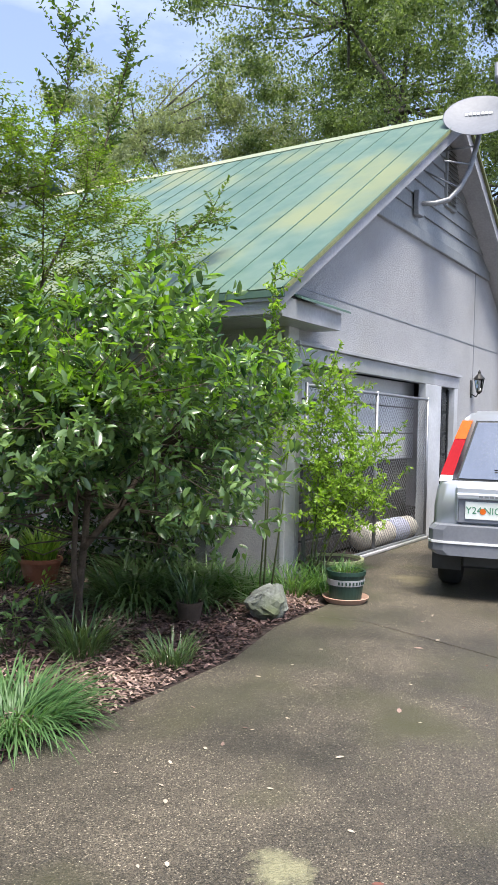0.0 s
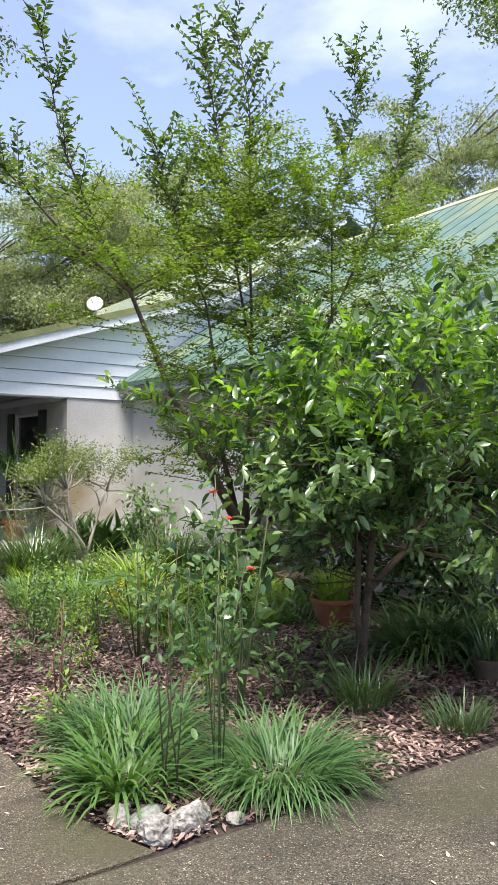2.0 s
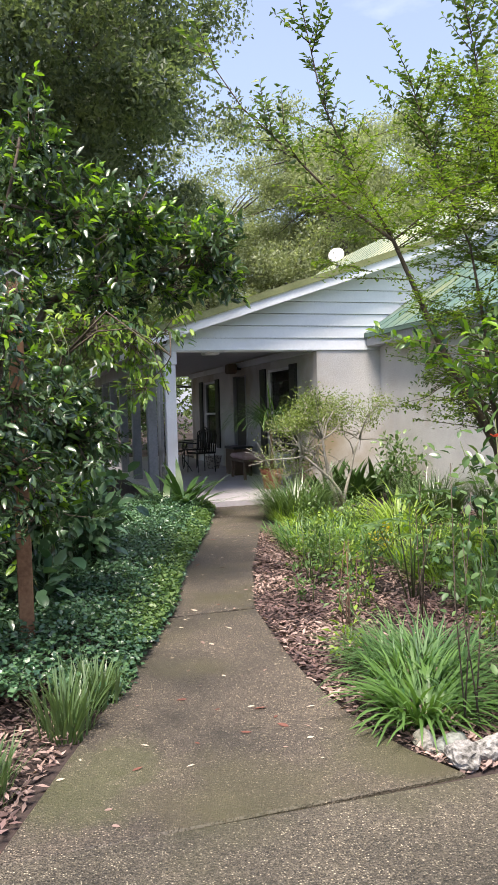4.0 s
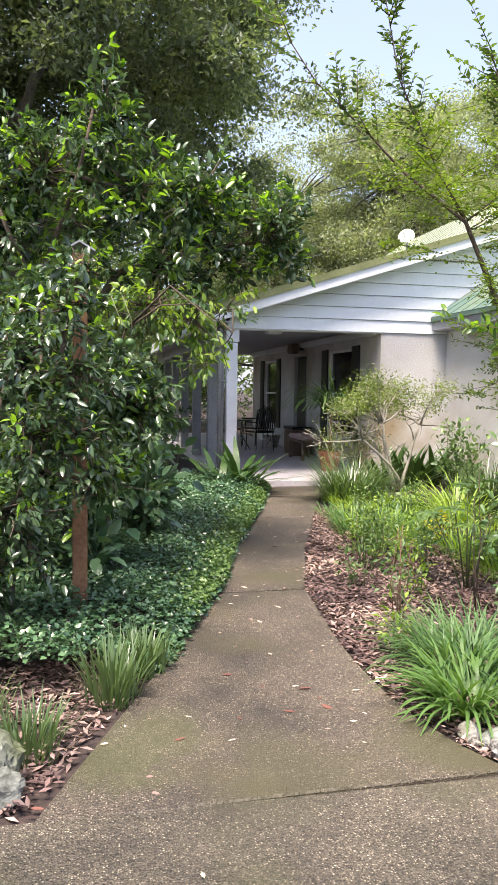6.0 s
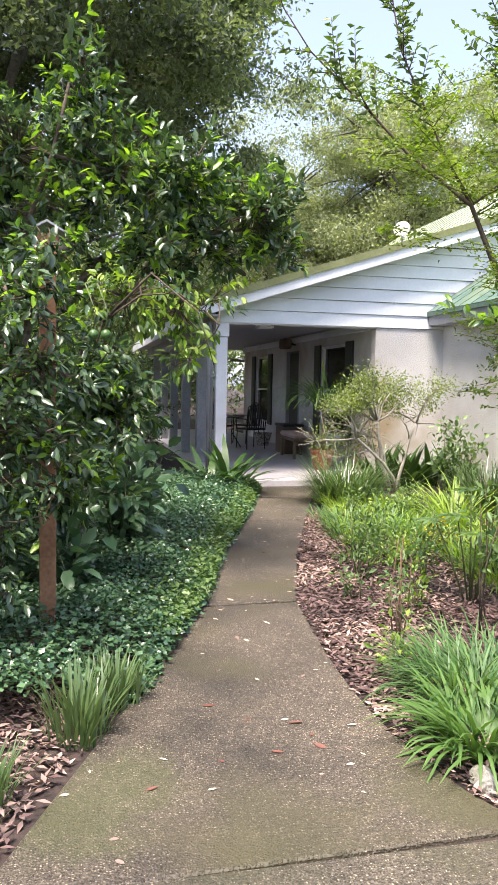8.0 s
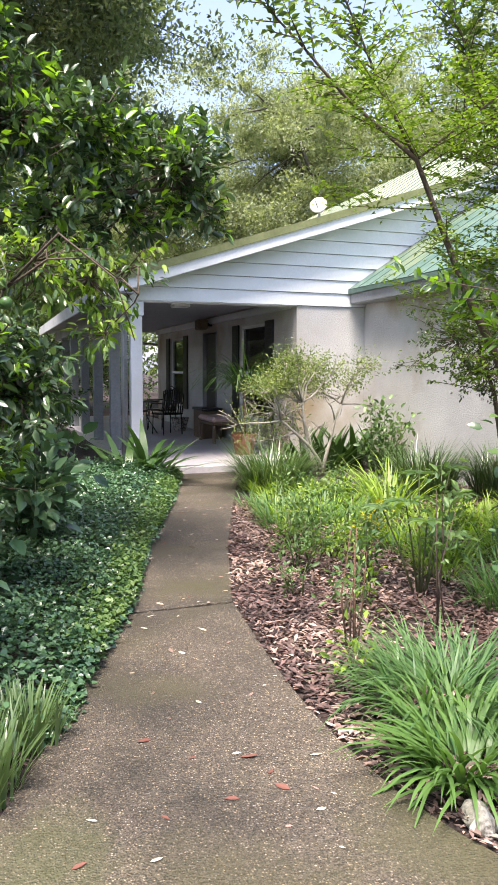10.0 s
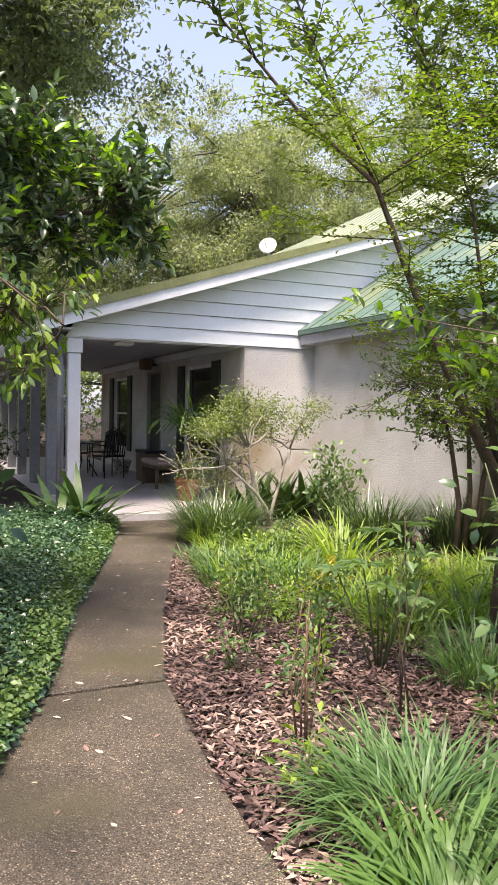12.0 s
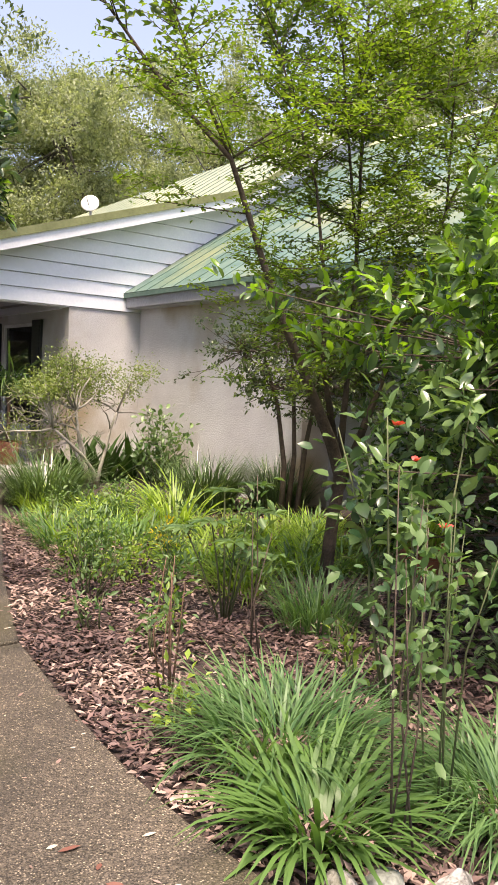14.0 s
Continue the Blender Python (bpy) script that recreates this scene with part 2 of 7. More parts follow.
M_SIDING = material("white_siding", (0.70, 0.73, 0.76), (0.80, 0.82, 0.84), rough=0.55, scale=2.0, fine=30, bump=0.06, spots=(0.66, 0.69, 0.70), objects=0.03)
# grey deepened to hold the shade of the garage peak and porch side
M_SIDING_G = material("shaded_grey_siding", (0.20, 0.215, 0.23), (0.30, 0.315, 0.33), rough=0.6, scale=2.0, fine=30, bump=0.08, objects=0.05)
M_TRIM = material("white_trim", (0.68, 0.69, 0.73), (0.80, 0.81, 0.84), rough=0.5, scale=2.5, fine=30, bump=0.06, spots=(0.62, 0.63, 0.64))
# white trim greyed for shade on garage and porch undersides; plain grey elsewhere
M_TRIM_G = material("grey_and_shaded_trim", (0.30, 0.30, 0.325), (0.42, 0.42, 0.45), rough=0.55, scale=2.5, fine=30, bump=0.08, spots=(0.24, 0.25, 0.24))
M_ROOF = material("green_metal_roof", (0.066, 0.138, 0.115), (0.138, 0.205, 0.160), rough=0.45, metal=0.1, scale=1.9, fine=5, bump=0.04, spots=(0.20, 0.23, 0.125), objects=0.05)
M_SEAM = material("roof_seam", (0.06, 0.12, 0.095), (0.11, 0.18, 0.14), rough=0.5, scale=1.0, fine=12, bump=0.05)
M_OLIVE = material("mossy_roof_edge", (0.12, 0.135, 0.05), (0.21, 0.225, 0.10), rough=0.6, scale=3, fine=30, bump=0.1)
M_ROOF_P = material("pale_weathered_roof", (0.21, 0.25, 0.17), (0.31, 0.335, 0.235), rough=0.5, scale=0.6, fine=6, bump=0.04, spots=(0.42, 0.42, 0.26), objects=0.04)
M_DARK = material("dark_paint", (0.012, 0.014, 0.016), (0.025, 0.028, 0.03), rough=0.45, fine=20, bump=0.03)
M_IRON = material("black_iron", (0.012, 0.012, 0.013), (0.03, 0.03, 0.03), rough=0.4, metal=0.4, bump=0.1)
M_STEEL = material("galvanised_steel", (0.24, 0.25, 0.27), (0.36, 0.37, 0.39), rough=0.45, metal=0.7, fine=60, bump=0.05)
M_PIPE = material("grey_painted_pipe", (0.20, 0.21, 0.23), (0.30, 0.31, 0.33), rough=0.45, metal=0.3, bump=0.05)
# dish colour darkened to stand in for shade on the reflector
M_DISH = material("shaded_dish", (0.13, 0.14, 0.165), (0.17, 0.18, 0.205), rough=0.55, scale=2, fine=20, bump=0.03)
M_WHITE = material("white_plastic", (0.75, 0.76, 0.77), (0.83, 0.83, 0.83), rough=0.4, bump=0.02)
# ceiling colour lowered to hold the shade of the trees beside the porch
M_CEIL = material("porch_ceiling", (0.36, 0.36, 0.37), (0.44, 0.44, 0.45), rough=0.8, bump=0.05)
# dark colour stands in for unlit space behind walls and windows
M_INSIDE = material("painted_dim_inside", (0.05, 0.045, 0.04), (0.09, 0.08, 0.07), rough=0.9, bump=0.0)
M_GDOOR = material("garage_door_white", (0.55, 0.57, 0.61), (0.66, 0.68, 0.72), rough=0.5, scale=1.5, fine=25, bump=0.04)
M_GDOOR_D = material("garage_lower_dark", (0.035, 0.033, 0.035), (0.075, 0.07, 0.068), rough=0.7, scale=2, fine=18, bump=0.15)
M_GLASS_D = glass_material("tinted_glass", (0.35, 0.38, 0.40))
# metallic grey mimics the bright reflection in the rear window
M_CARGLASS = material("reflection_grey_glass", (0.36, 0.38, 0.40), (0.42, 0.44, 0.46), rough=0.05, metal=0.85, bump=0.0)
M_CAR = material("silver_paint", (0.50, 0.53, 0.58), (0.54, 0.57, 0.62), rough=0.28, metal=0.55, scale=0.8, fine=12, bump=0.0)
M_BUMPER = material("grey_bumper", (0.16, 0.17, 0.20), (0.20, 0.21, 0.24), rough=0.5, bump=0.02)
M_RUBBER = material("tyre_rubber", (0.012, 0.012, 0.012), (0.022, 0.022, 0.022), rough=0.85, fine=60, bump=0.2)
M_RED = material("red_lens", (0.34, 0.004, 0.006), (0.42, 0.008, 0.008), rough=0.15, bump=0.0)
M_ORANGE = material("orange_lens", (0.62, 0.12, 0.012), (0.70, 0.16, 0.02), rough=0.15, bump=0.0)
M_PLATE = material("plate_white", (0.70, 0.74, 0.70), (0.78, 0.80, 0.76), rough=0.4, bump=0.0)
M_PLATE_G = material("plate_green", (0.05, 0.22, 0.12), rough=0.5, bump=0.0)
M_POTGREEN = material("dark_green_pot", (0.012, 0.035, 0.027), (0.02, 0.05, 0.038), rough=0.4, scale=6, bump=0.03)
M_TERRA = material("terracotta", (0.20, 0.065, 0.034), (0.28, 0.10, 0.055), rough=0.8, scale=8, fine=50, bump=0.1, spots=(0.34, 0.17, 0.11))
M_SAUCER = material("pale_saucer", (0.33, 0.20, 0.15), (0.46, 0.30, 0.23), rough=0.7, bump=0.05)
M_BROWNPOT = material("brown_bowl", (0.04, 0.028, 0.02), (0.08, 0.055, 0.038), rough=0.8, bump=0.1)
M_ROCK = material("limestone", (0.06, 0.056, 0.048), (0.32, 0.305, 0.285), rough=0.9, scale=7, fine=60, bump=1.0, spots=(0.12, 0.12, 0.085), spread=(0.38, 0.56))
M_ROCK_G = material("mossy_boulder", (0.075, 0.08, 0.07), (0.25, 0.265, 0.24), rough=0.9, scale=6, fine=40, bump=1.0, spots=(0.09, 0.105, 0.055), spread=(0.38, 0.62))
M_BARK = material("dark_bark", (0.045, 0.033, 0.024), (0.12, 0.088, 0.064), rough=0.9, scale=12, fine=70, bump=0.8)
M_BARK_P = material("pale_bark", (0.27, 0.245, 0.20), (0.44, 0.41, 0.36), rough=0.85, scale=10, fine=60, bump=0.5, spots=(0.16, 0.16, 0.12))
M_BARK_B = material("brown_bark", (0.10, 0.055, 0.035), (0.20, 0.12, 0.08), rough=0.85, scale=12, fine=60, bump=0.6)
M_BARK_O = material("oak_bark", (0.05, 0.045, 0.038), (0.13, 0.12, 0.10), rough=0.95, scale=6, fine=30, bump=0.8)
M_POST = material("weathered_post", (0.17, 0.075, 0.035), (0.32, 0.17, 0.09), rough=0.8, scale=6, fine=45, bump=0.4)
M_TWIG = material("green_twig", (0.06, 0.075, 0.03), (0.11, 0.13, 0.055), rough=0.7, bump=0.1)
L_CITRUS = leaf_material("citrus_leaf", (0.024, 0.064, 0.026), (0.17, 0.27, 0.092), rough=0.27, through_light=0.3, gloss=0.8)
L_CITRUS_N = leaf_material("citrus_new_leaf", (0.10, 0.22, 0.016), (0.26, 0.44, 0.04), rough=0.3, through_light=0.42, gloss=0.6)
# citrus leaf copy darkened to paint in shaded crowns and their interior
L_CITRUS_D = leaf_material("shaded_citrus_leaf", (0.014, 0.038, 0.019), (0.105, 0.175, 0.078), rough=0.26, through_light=0.2, gloss=0.8)
L_FINE = leaf_material("small_bright_leaf", (0.060, 0.115, 0.012), (0.215, 0.31, 0.042), rough=0.45, through_light=0.45)
L_FINE_U = leaf_material("upper_small_leaf", (0.045, 0.09, 0.022), (0.16, 0.235, 0.055), rough=0.45, through_light=0.32)
L_VINE = leaf_material("fresh_vine_leaf", (0.10, 0.20, 0.02), (0.32, 0.47, 0.07), rough=0.45, through_light=0.45)
L_VINE_D = leaf_material("fresh_ivy_leaf", (0.045, 0.105, 0.032), (0.165, 0.255, 0.078), rough=0.4, through_light=0.25)
L_OAK = leaf_material("oak_leaf", (0.062, 0.098, 0.036), (0.225, 0.295, 0.115), rough=0.5, through_light=0.38)
L_OAK_P = leaf_material("pale_oak_leaf", (0.14, 0.17, 0.095), (0.36, 0.40, 0.25), rough=0.5, through_light=0.4)
# oak leaf copy with the crown's underside shade in its colour
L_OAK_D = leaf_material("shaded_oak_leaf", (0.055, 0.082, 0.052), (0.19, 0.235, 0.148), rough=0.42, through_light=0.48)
L_HOLLY = leaf_material("holly_leaf", (0.022, 0.042, 0.014), (0.105, 0.15, 0.05), rough=0.35, through_light=0.25)
L_IVY = leaf_material("ivy_leaf", (0.022, 0.068, 0.038), (0.115, 0.215, 0.10), rough=0.3, through_light=0.15, gloss=0.7)
L_BOX = leaf_material("pale_shrub_leaf", (0.085, 0.13, 0.035), (0.25, 0.31, 0.10), rough=0.5, through_light=0.35)
L_GRASS = leaf_material("bright_blade", (0.034, 0.095, 0.022), (0.15, 0.265, 0.075), rough=0.42, through_light=0.32, gloss=0.45)
L_GRASS_F = leaf_material("fine_blade", (0.034, 0.10, 0.034), (0.145, 0.255, 0.095), rough=0.45, through_light=0.32, gloss=0.45)
L_GRASS_D = leaf_material("dark_blade", (0.03, 0.07, 0.026), (0.13, 0.20, 0.075), rough=0.3, through_light=0.22, gloss=0.7)
L_LIME = leaf_material("lime_leaf", (0.11, 0.20, 0.026), (0.33, 0.45, 0.09), rough=0.45, through_light=0.42)
L_BROAD = leaf_material("broad_dark_leaf", (0.02, 0.06, 0.018), (0.085, 0.16, 0.04), rough=0.28, through_light=0.2)
L_FERN = leaf_material("fern_leaf", (0.045, 0.11, 0.036), (0.165, 0.265, 0.095), rough=0.45, through_light=0.34)
L_LITTER = leaf_material("fallen_leaf", (0.03, 0.018, 0.016), (0.46, 0.325, 0.285), rough=0.8, through_light=0.08, gloss=0.3)
L_LITTER_W = leaf_material("damp_fallen_leaf", (0.018, 0.010, 0.010), (0.20, 0.125, 0.115), rough=0.6, through_light=0.05, gloss=0.4)
L_LITTER_P = leaf_material("pale_fallen_leaf", (0.28, 0.20, 0.14), (0.62, 0.56, 0.47), rough=0.75, through_light=0.05, gloss=0.3)
L_REDDISH = leaf_material("red_fallen_leaf", (0.10, 0.035, 0.028), (0.22, 0.10, 0.075), rough=0.7, through_light=0.05, gloss=0.3)
L_FLOWER = leaf_material("red_petal", (0.36, 0.03, 0.03), (0.55, 0.08, 0.06), rough=0.5, through_light=0.3)
L_YELLOW = leaf_material("yellow_leaf", (0.55, 0.40, 0.02), (0.75, 0.60, 0.06), rough=0.5, through_light=0.35)
M_FRUIT = material("green_fruit", (0.035, 0.09, 0.022), (0.065, 0.135, 0.035), rough=0.4, scale=20, fine=120, bump=0.2)
M_CUSHION = material("faded_pink_cushion", (0.42, 0.28, 0.25), (0.55, 0.42, 0.38), rough=0.9, scale=12, fine=60, bump=0.1)
M_WICKER = material("brown_wicker", (0.10, 0.065, 0.04), (0.19, 0.13, 0.09), rough=0.8, fine=80, bump=0.4)
M_CLAY = material("patterned_clay", (0.12, 0.10, 0.09), (0.42, 0.38, 0.34), rough=0.6, scale=18, fine=40, spread=(0.45, 0.52))
M_ROLL = material("rolled_carpet", (0.50, 0.46, 0.40), (0.68, 0.65, 0.60), rough=0.95, scale=6, fine=50, bump=0.3)
M_BLUE = material("blue_cloth", (0.42, 0.45, 0.62), (0.56, 0.58, 0.70), rough=0.9, scale=30, bump=0.2)

# ---------------------------------------------------------------- builders


def mesh_object(name, verts, faces, mat, parent=None, label="", smooth=False):
    me = bpy.data.meshes.new(name)
    me.from_pydata([tuple(v) for v in verts], [], [tuple(f) for f in faces])
    if smooth:
        me.polygons.foreach_set("use_smooth", [True] * len(me.polygons))
    me.materials.append(mat)
    ob = new(name, me)
    if parent is not None:
        ob.parent = parent
    return tagged(ob, label)


def part(name, bm, mat, parent=None, label="", smooth=False):
    me = bpy.data.meshes.new(name)
    bm.to_mesh(me)
    bm.free()
    if smooth:
        me.polygons.foreach_set("use_smooth", [True] * len(me.polygons))
    me.materials.append(mat)
    ob = new(name, me)
    if parent is not None:
        ob.parent = parent
    return tagged(ob, label)


def thing(name, label, category, group="", kind="", at=(0, 0, 0), turn=0):
    ob = new(name)
    ob.empty_display_size = 0.1
    ob.matrix_basis = pose(*at, 0, 0, turn)
    return tagged(ob, label, category, group, kind)


def box(x0, y0, z0, x1, y1, z1, bevel=0.0):
    bm = bmesh.new()
    bmesh.ops.create_cube(bm, size=1, matrix=Matrix.Translation(((x0 + x1) / 2, (y0 + y1) / 2, (z0 + z1) / 2)) @ Matrix.Diagonal((abs(x1 - x0), abs(y1 - y0), abs(z1 - z0), 1)))
    if bevel:
        bmesh.ops.bevel(bm, geom=bm.edges[:], offset=bevel, segments=1, affect="EDGES", profile=0.5)
    return bm


def prism(outline, depth_vector):
    """A closed outline in space, pushed along a vector."""
    bm = bmesh.new()
    a = [bm.verts.new(p) for p in outline]
    b = [bm.verts.new(Vector(p) + Vector(depth_vector)) for p in outline]
    bm.faces.new(a)
    bm.faces.new(b[::-1])
    for i in range(len(a)):
        j = (i + 1) % len(a)
        bm.faces.new((a[j], a[i], b[i], b[j]))
    bmesh.ops.recalc_face_normals(bm, faces=bm.faces[:])
    return bm


def lathe(profile, steps=24, at=(0, 0, 0)):
    """A turned shape from (radius, height) pairs."""
    bm = bmesh.new()
    rings = []
    for r, z in profile:
        rings.append([bm.verts.new((at[0] + r * math.cos(k * 2 * math.pi / steps), at[1] + r * math.sin(k * 2 * math.pi / steps), at[2] + z)) for k in range(steps)])
    for a, b in zip(rings, rings[1:]):
        for k in range(steps):
            j = (k + 1) % steps
            bm.faces.new((a[k], a[j], b[j], b[k]))
    for ring, flip in ((rings[0], True), (rings[-1], False)):
        bm.faces.new(ring[::-1] if flip else ring)
    return bm


def sweep(tubes, sides=6):
    """Tapered round tubes along lists of (point, radius); all in one go."""
    verts, faces = [], []
    for tube in tubes:
        pts = [Vector(p) for p, _ in tube]
        start = len(verts)
        side = None
        for i, (p, r) in enumerate(tube):
            d = (pts[min(i + 1, len(pts) - 1)] - pts[max(i - 1, 0)]).normalized()
            if side is None:
                side = d.orthogonal().normalized()
            side = (side - d * side.dot(d))
            side = side.normalized() if side.length > 1e-6 else d.orthogonal().normalized()
            other = d.cross(side)
            for k in range(sides):
                a = 2 * math.pi * k / sides
                verts.append(pts[i] + (side * math.cos(a) + other * math.sin(a)) * r)
        n = len(tube)
        for i in range(n - 1):
            for k in range(sides):
                j = (k + 1) % sides
                faces.append((start + i * sides + k, start + i * sides + j, start + (i + 1) * sides + j, start + (i + 1) * sides + k))
        faces.append(tuple(start + k for k in range(sides))[::-1])
        faces.append(tuple(start + (n - 1) * sides + k for k in range(sides)))
    return verts, faces


def tubes_object(name, tubes, mat, parent=None, label="", sides=6):
    v, f = sweep(tubes, sides)
    return mesh_object(name, v, f, mat, parent, label, smooth=True)


def quick_mesh(name, verts, tris, mat, parent=None, label=""):
    """A large triangle mesh from arrays."""
    me = bpy.data.meshes.new(name)
    me.vertices.add(len(verts))
    me.vertices.foreach_set("co", verts.astype(np.float32).ravel())
    me.loops.add(len(tris) * 3)
    me.loops.foreach_set("vertex_index", tris.astype(np.int32).ravel())
    me.polygons.add(len(tris))
    me.polygons.foreach_set("loop_start", np.arange(0, len(tris) * 3, 3, dtype=np.int32))
    me.update(calc_edges=True)
    me.validate()
    me.materials.append(mat)
    ob = new(name, me)
    if parent is not None:
        ob.parent = parent
    return tagged(ob, label)


def unit(v):
    return v / np.maximum(np.linalg.norm(v, axis=-1, keepdims=True), 1e-9)


def leaf_arrays(rng, base, way, length, ratio=0.45, cup=0.12, curl=0.15, full=False, up=0.7):
    """Leaves: base points, directions and lengths to pointed, folded blades that face mostly upwards."""
    n = len(base)
    a = unit(way)
    length = np.broadcast_to(np.asarray(length, float), (n,))[:, None]
    ref = unit(np.stack([rng.normal(0, 1, n), rng.normal(0, 1, n), rng.normal(0, 1, n) + up * 3], 1))
    s = unit(np.cross(a, ref))
    nrm = np.cross(s, a)
    w = length * ratio / 2
    if not full:
        v = np.stack([base, base + a * length * 0.45 + s * w + nrm * length * cup, base + a * length * 0.45 - s * w + nrm * length * cup, base + a * length - nrm * length * curl], 1)
        t = np.array([[0, 1, 3], [0, 3, 2]])
        k = 4
    else:
        c1 = base + a * length * 0.3
        c2 = base + a * length * 0.68 - nrm * length * curl * 0.35
        v = np.stack([base, c1, c1 + s * w * 0.92 + nrm * length * cup * 0.6, c1 - s * w * 0.92 + nrm * length * cup * 0.6, c2, c2 + s * w * 0.85 + nrm * length * cup * 0.55,
                      c2 - s * w * 0.85 + nrm * length * cup * 0.55, base + a * length - nrm * length * curl], 1)
        t = np.array([[0, 2, 1], [0, 1, 3], [1, 2, 5], [1, 5, 4], [1, 4, 6], [1, 6, 3], [4, 5, 7], [4, 7, 6]])
        k = 8
    return v.reshape(-1, 3), (t[None] + (np.arange(n) * k)[:, None, None]).reshape(-1, 3)


def leaves(name, rng, base, way, length, mat, parent=None, label="", **how):
    v, t = leaf_arrays(rng, np.asarray(base, float), np.asarray(way, float), length, **how)
    return quick_mesh(name, v, t, mat, parent, label)


def blade_arrays(rng, roots, azimuth, length, width, lean, droop, steps=5):
    """Arching strap leaves from the ground."""
    n = len(roots)
    h = np.stack([np.cos(azimuth), np.sin(azimuth), np.zeros(n)], 1)
    s = np.stack([-np.sin(azimuth), np.cos(azimuth), np.zeros(n)], 1)
    p = roots.copy()
    rows = []
    for i in range(steps + 1):
        f = i / steps
        wd = (width * (0.55 + 0.9 * f if f < 0.4 else 0.91 * (1 - ((f - 0.4) / 0.6) ** 2) + 0.02))[:, None] / 2
        rows += [p - s * wd, p + s * wd]
        ang = lean + droop * f
        p = p + (h * np.sin(ang)[:, None] + np.array([0, 0, 1.0]) * np.cos(ang)[:, None]) * (length / steps)[:, None]
        p[:, 2] = np.maximum(p[:, 2], 0.01)
    v = np.stack(rows, 1)
    k = 2 * (steps + 1)
    t = []
    for i in range(steps):
        a, b, c, d = 2 * i, 2 * i + 1, 2 * i + 2, 2 * i + 3
        t += [[a, b, d], [a, d, c]]
    return v.reshape(-1, 3), (np.array(t)[None] + (np.arange(n) * k)[:, None, None]).reshape(-1, 3)


def grass_clump(name, label, x, y, spread, height, count, mat, seed, width=0.012, lean=0.25, droop=1.3, z=0.0, group="", steps=5, category="grass clump", single=0):
    """Blades from one crown; single: how many blades are parts of their own, the rest one mass."""
    rng = np.random.default_rng(seed)
    top = thing(name, label, category, group, at=(x, y, z))
    r = spread * np.sqrt(rng.random(count)) * 0.4
    az0 = rng.random(count) * 2 * math.pi
    roots = np.stack([r * np.cos(az0), r * np.sin(az0), np.full(count, -0.01)], 1)
    az = az0 + rng.normal(0, 0.5, count)
    v, t = blade_arrays(rng, roots, az, height * rng.uniform(0.65, 1.35, count), width * rng.uniform(0.7, 1.3, count), np.abs(rng.normal(lean, 0.18, count)), droop * rng.uniform(0.5, 1.3, count), steps)
    kv, kt = len(v) // count, len(t) // count
    for i in range(min(single, count)):
        quick_mesh("blade", v[i * kv:(i + 1) * kv], t[i * kt:(i + 1) * kt] - i * kv, mat, top)
    if single < count:
        tagged(quick_mesh("foliage", v[single * kv:], t[single * kt:] - single * kv, mat, top), kind="stuff")
    return top


def grow(rng, p, d, length, r, levels, tubes, tips, bend=0.25, split=3, shrink=0.68, angle=0.6, lift=0.15):
    """A limb that bends and forks; gathers tubes and the points where leaves sit."""
    p, d = Vector(p), Vector(d).normalized()
    steps = 4
    tube = [(p.copy(), r)]
    for i in range(steps):
        d = (d + Vector(rng.normal(0, bend, 3)) * 0.5 + Vector((0, 0, lift)) * 0.5).normalized()
        p = p + d * (length / steps)
        tube.append((p.copy(), r * (1 - 0.5 * (i + 1) / steps)))
        if levels <= 1:
            tips.append((p.copy(), d.copy()))
        elif i >= 1 and rng.random() < 0.55:
            turn = Vector(rng.normal(0, 1, 3))
            side = (turn - d * turn.dot(d)).normalized()
            grow(rng, p, d * math.cos(angle) + side * math.sin(angle), length * shrink * 0.8, r * 0.42, levels - 1, tubes, tips, bend, split, shrink, angle, lift)
    tubes.append(tube)
    if levels > 1:
        for k in range(split):
            turn = Vector(rng.normal(0, 1, 3))
            side = (turn - d * turn.dot(d)).normalized()
            a = angle * rng.uniform(0.4, 1.1)
            grow(rng, p, d * math.cos(a) + side * math.sin(a), length * shrink * rng.uniform(0.8, 1.15), r * 0.5, levels - 1, tubes, tips, bend, split, shrink, angle, lift)


def spray(rng, tips, each, reach, along=0.4):
    """Leaf bases and directions scattered about the twig tips."""
    c = np.array([p for p, _ in tips])
    d = np.array([q for _, q in tips])
    i = np.repeat(np.arange(len(c)), each)
    base = c[i] + rng.normal(0, reach, (len(i), 3))
    way = unit(rng.normal(0, 1, (len(i), 3)) + d[i] * along * 2)
    return base, way


def shell_points(rng, n, centre, radii, rough=0.35, inner=0.55, seed_shift=0.0, low=-1.0):
    """Clump centres in the outer part of a lumpy crown."""
    out = []
    while len(out) < n:
        v = Vector(rng.normal(0, 1, 3)).normalized()
        if v.z < low:
            continue
        lump = 1 + rough * noise.noise(v * 2.1 + Vector((seed_shift, 0, 0))) * 1.6
        k = lump * (inner + (1 - inner) * rng.random() ** 0.6)
        out.append((centre[0] + v.x * radii[0] * k, centre[1] + v.y * radii[1] * k, centre[2] + v.z * radii[2] * k))
    return np.array(out)

# ---------------------------------------------------------------- ground, drive and path
ground = mesh_object("ground", [(-400, -400, 0), (400, -400, 0), (400, 400, 0), (-400, 400, 0)], [(0, 1, 2, 3)], M_SOIL)
tagged(ground, "dark leaf mould and bare soil of the garden beds", "ground", kind="structure")

drive = thing("road", "grey washed-concrete driveway with scattered fallen leaves", "driveway", kind="structure")
DRIVE_EDGE = [(-7, 2.66), (1.78, 2.66), (4.05, 2.71), (4.85, 2.9), (5.7, 2.93), (6.5, 3.55)]


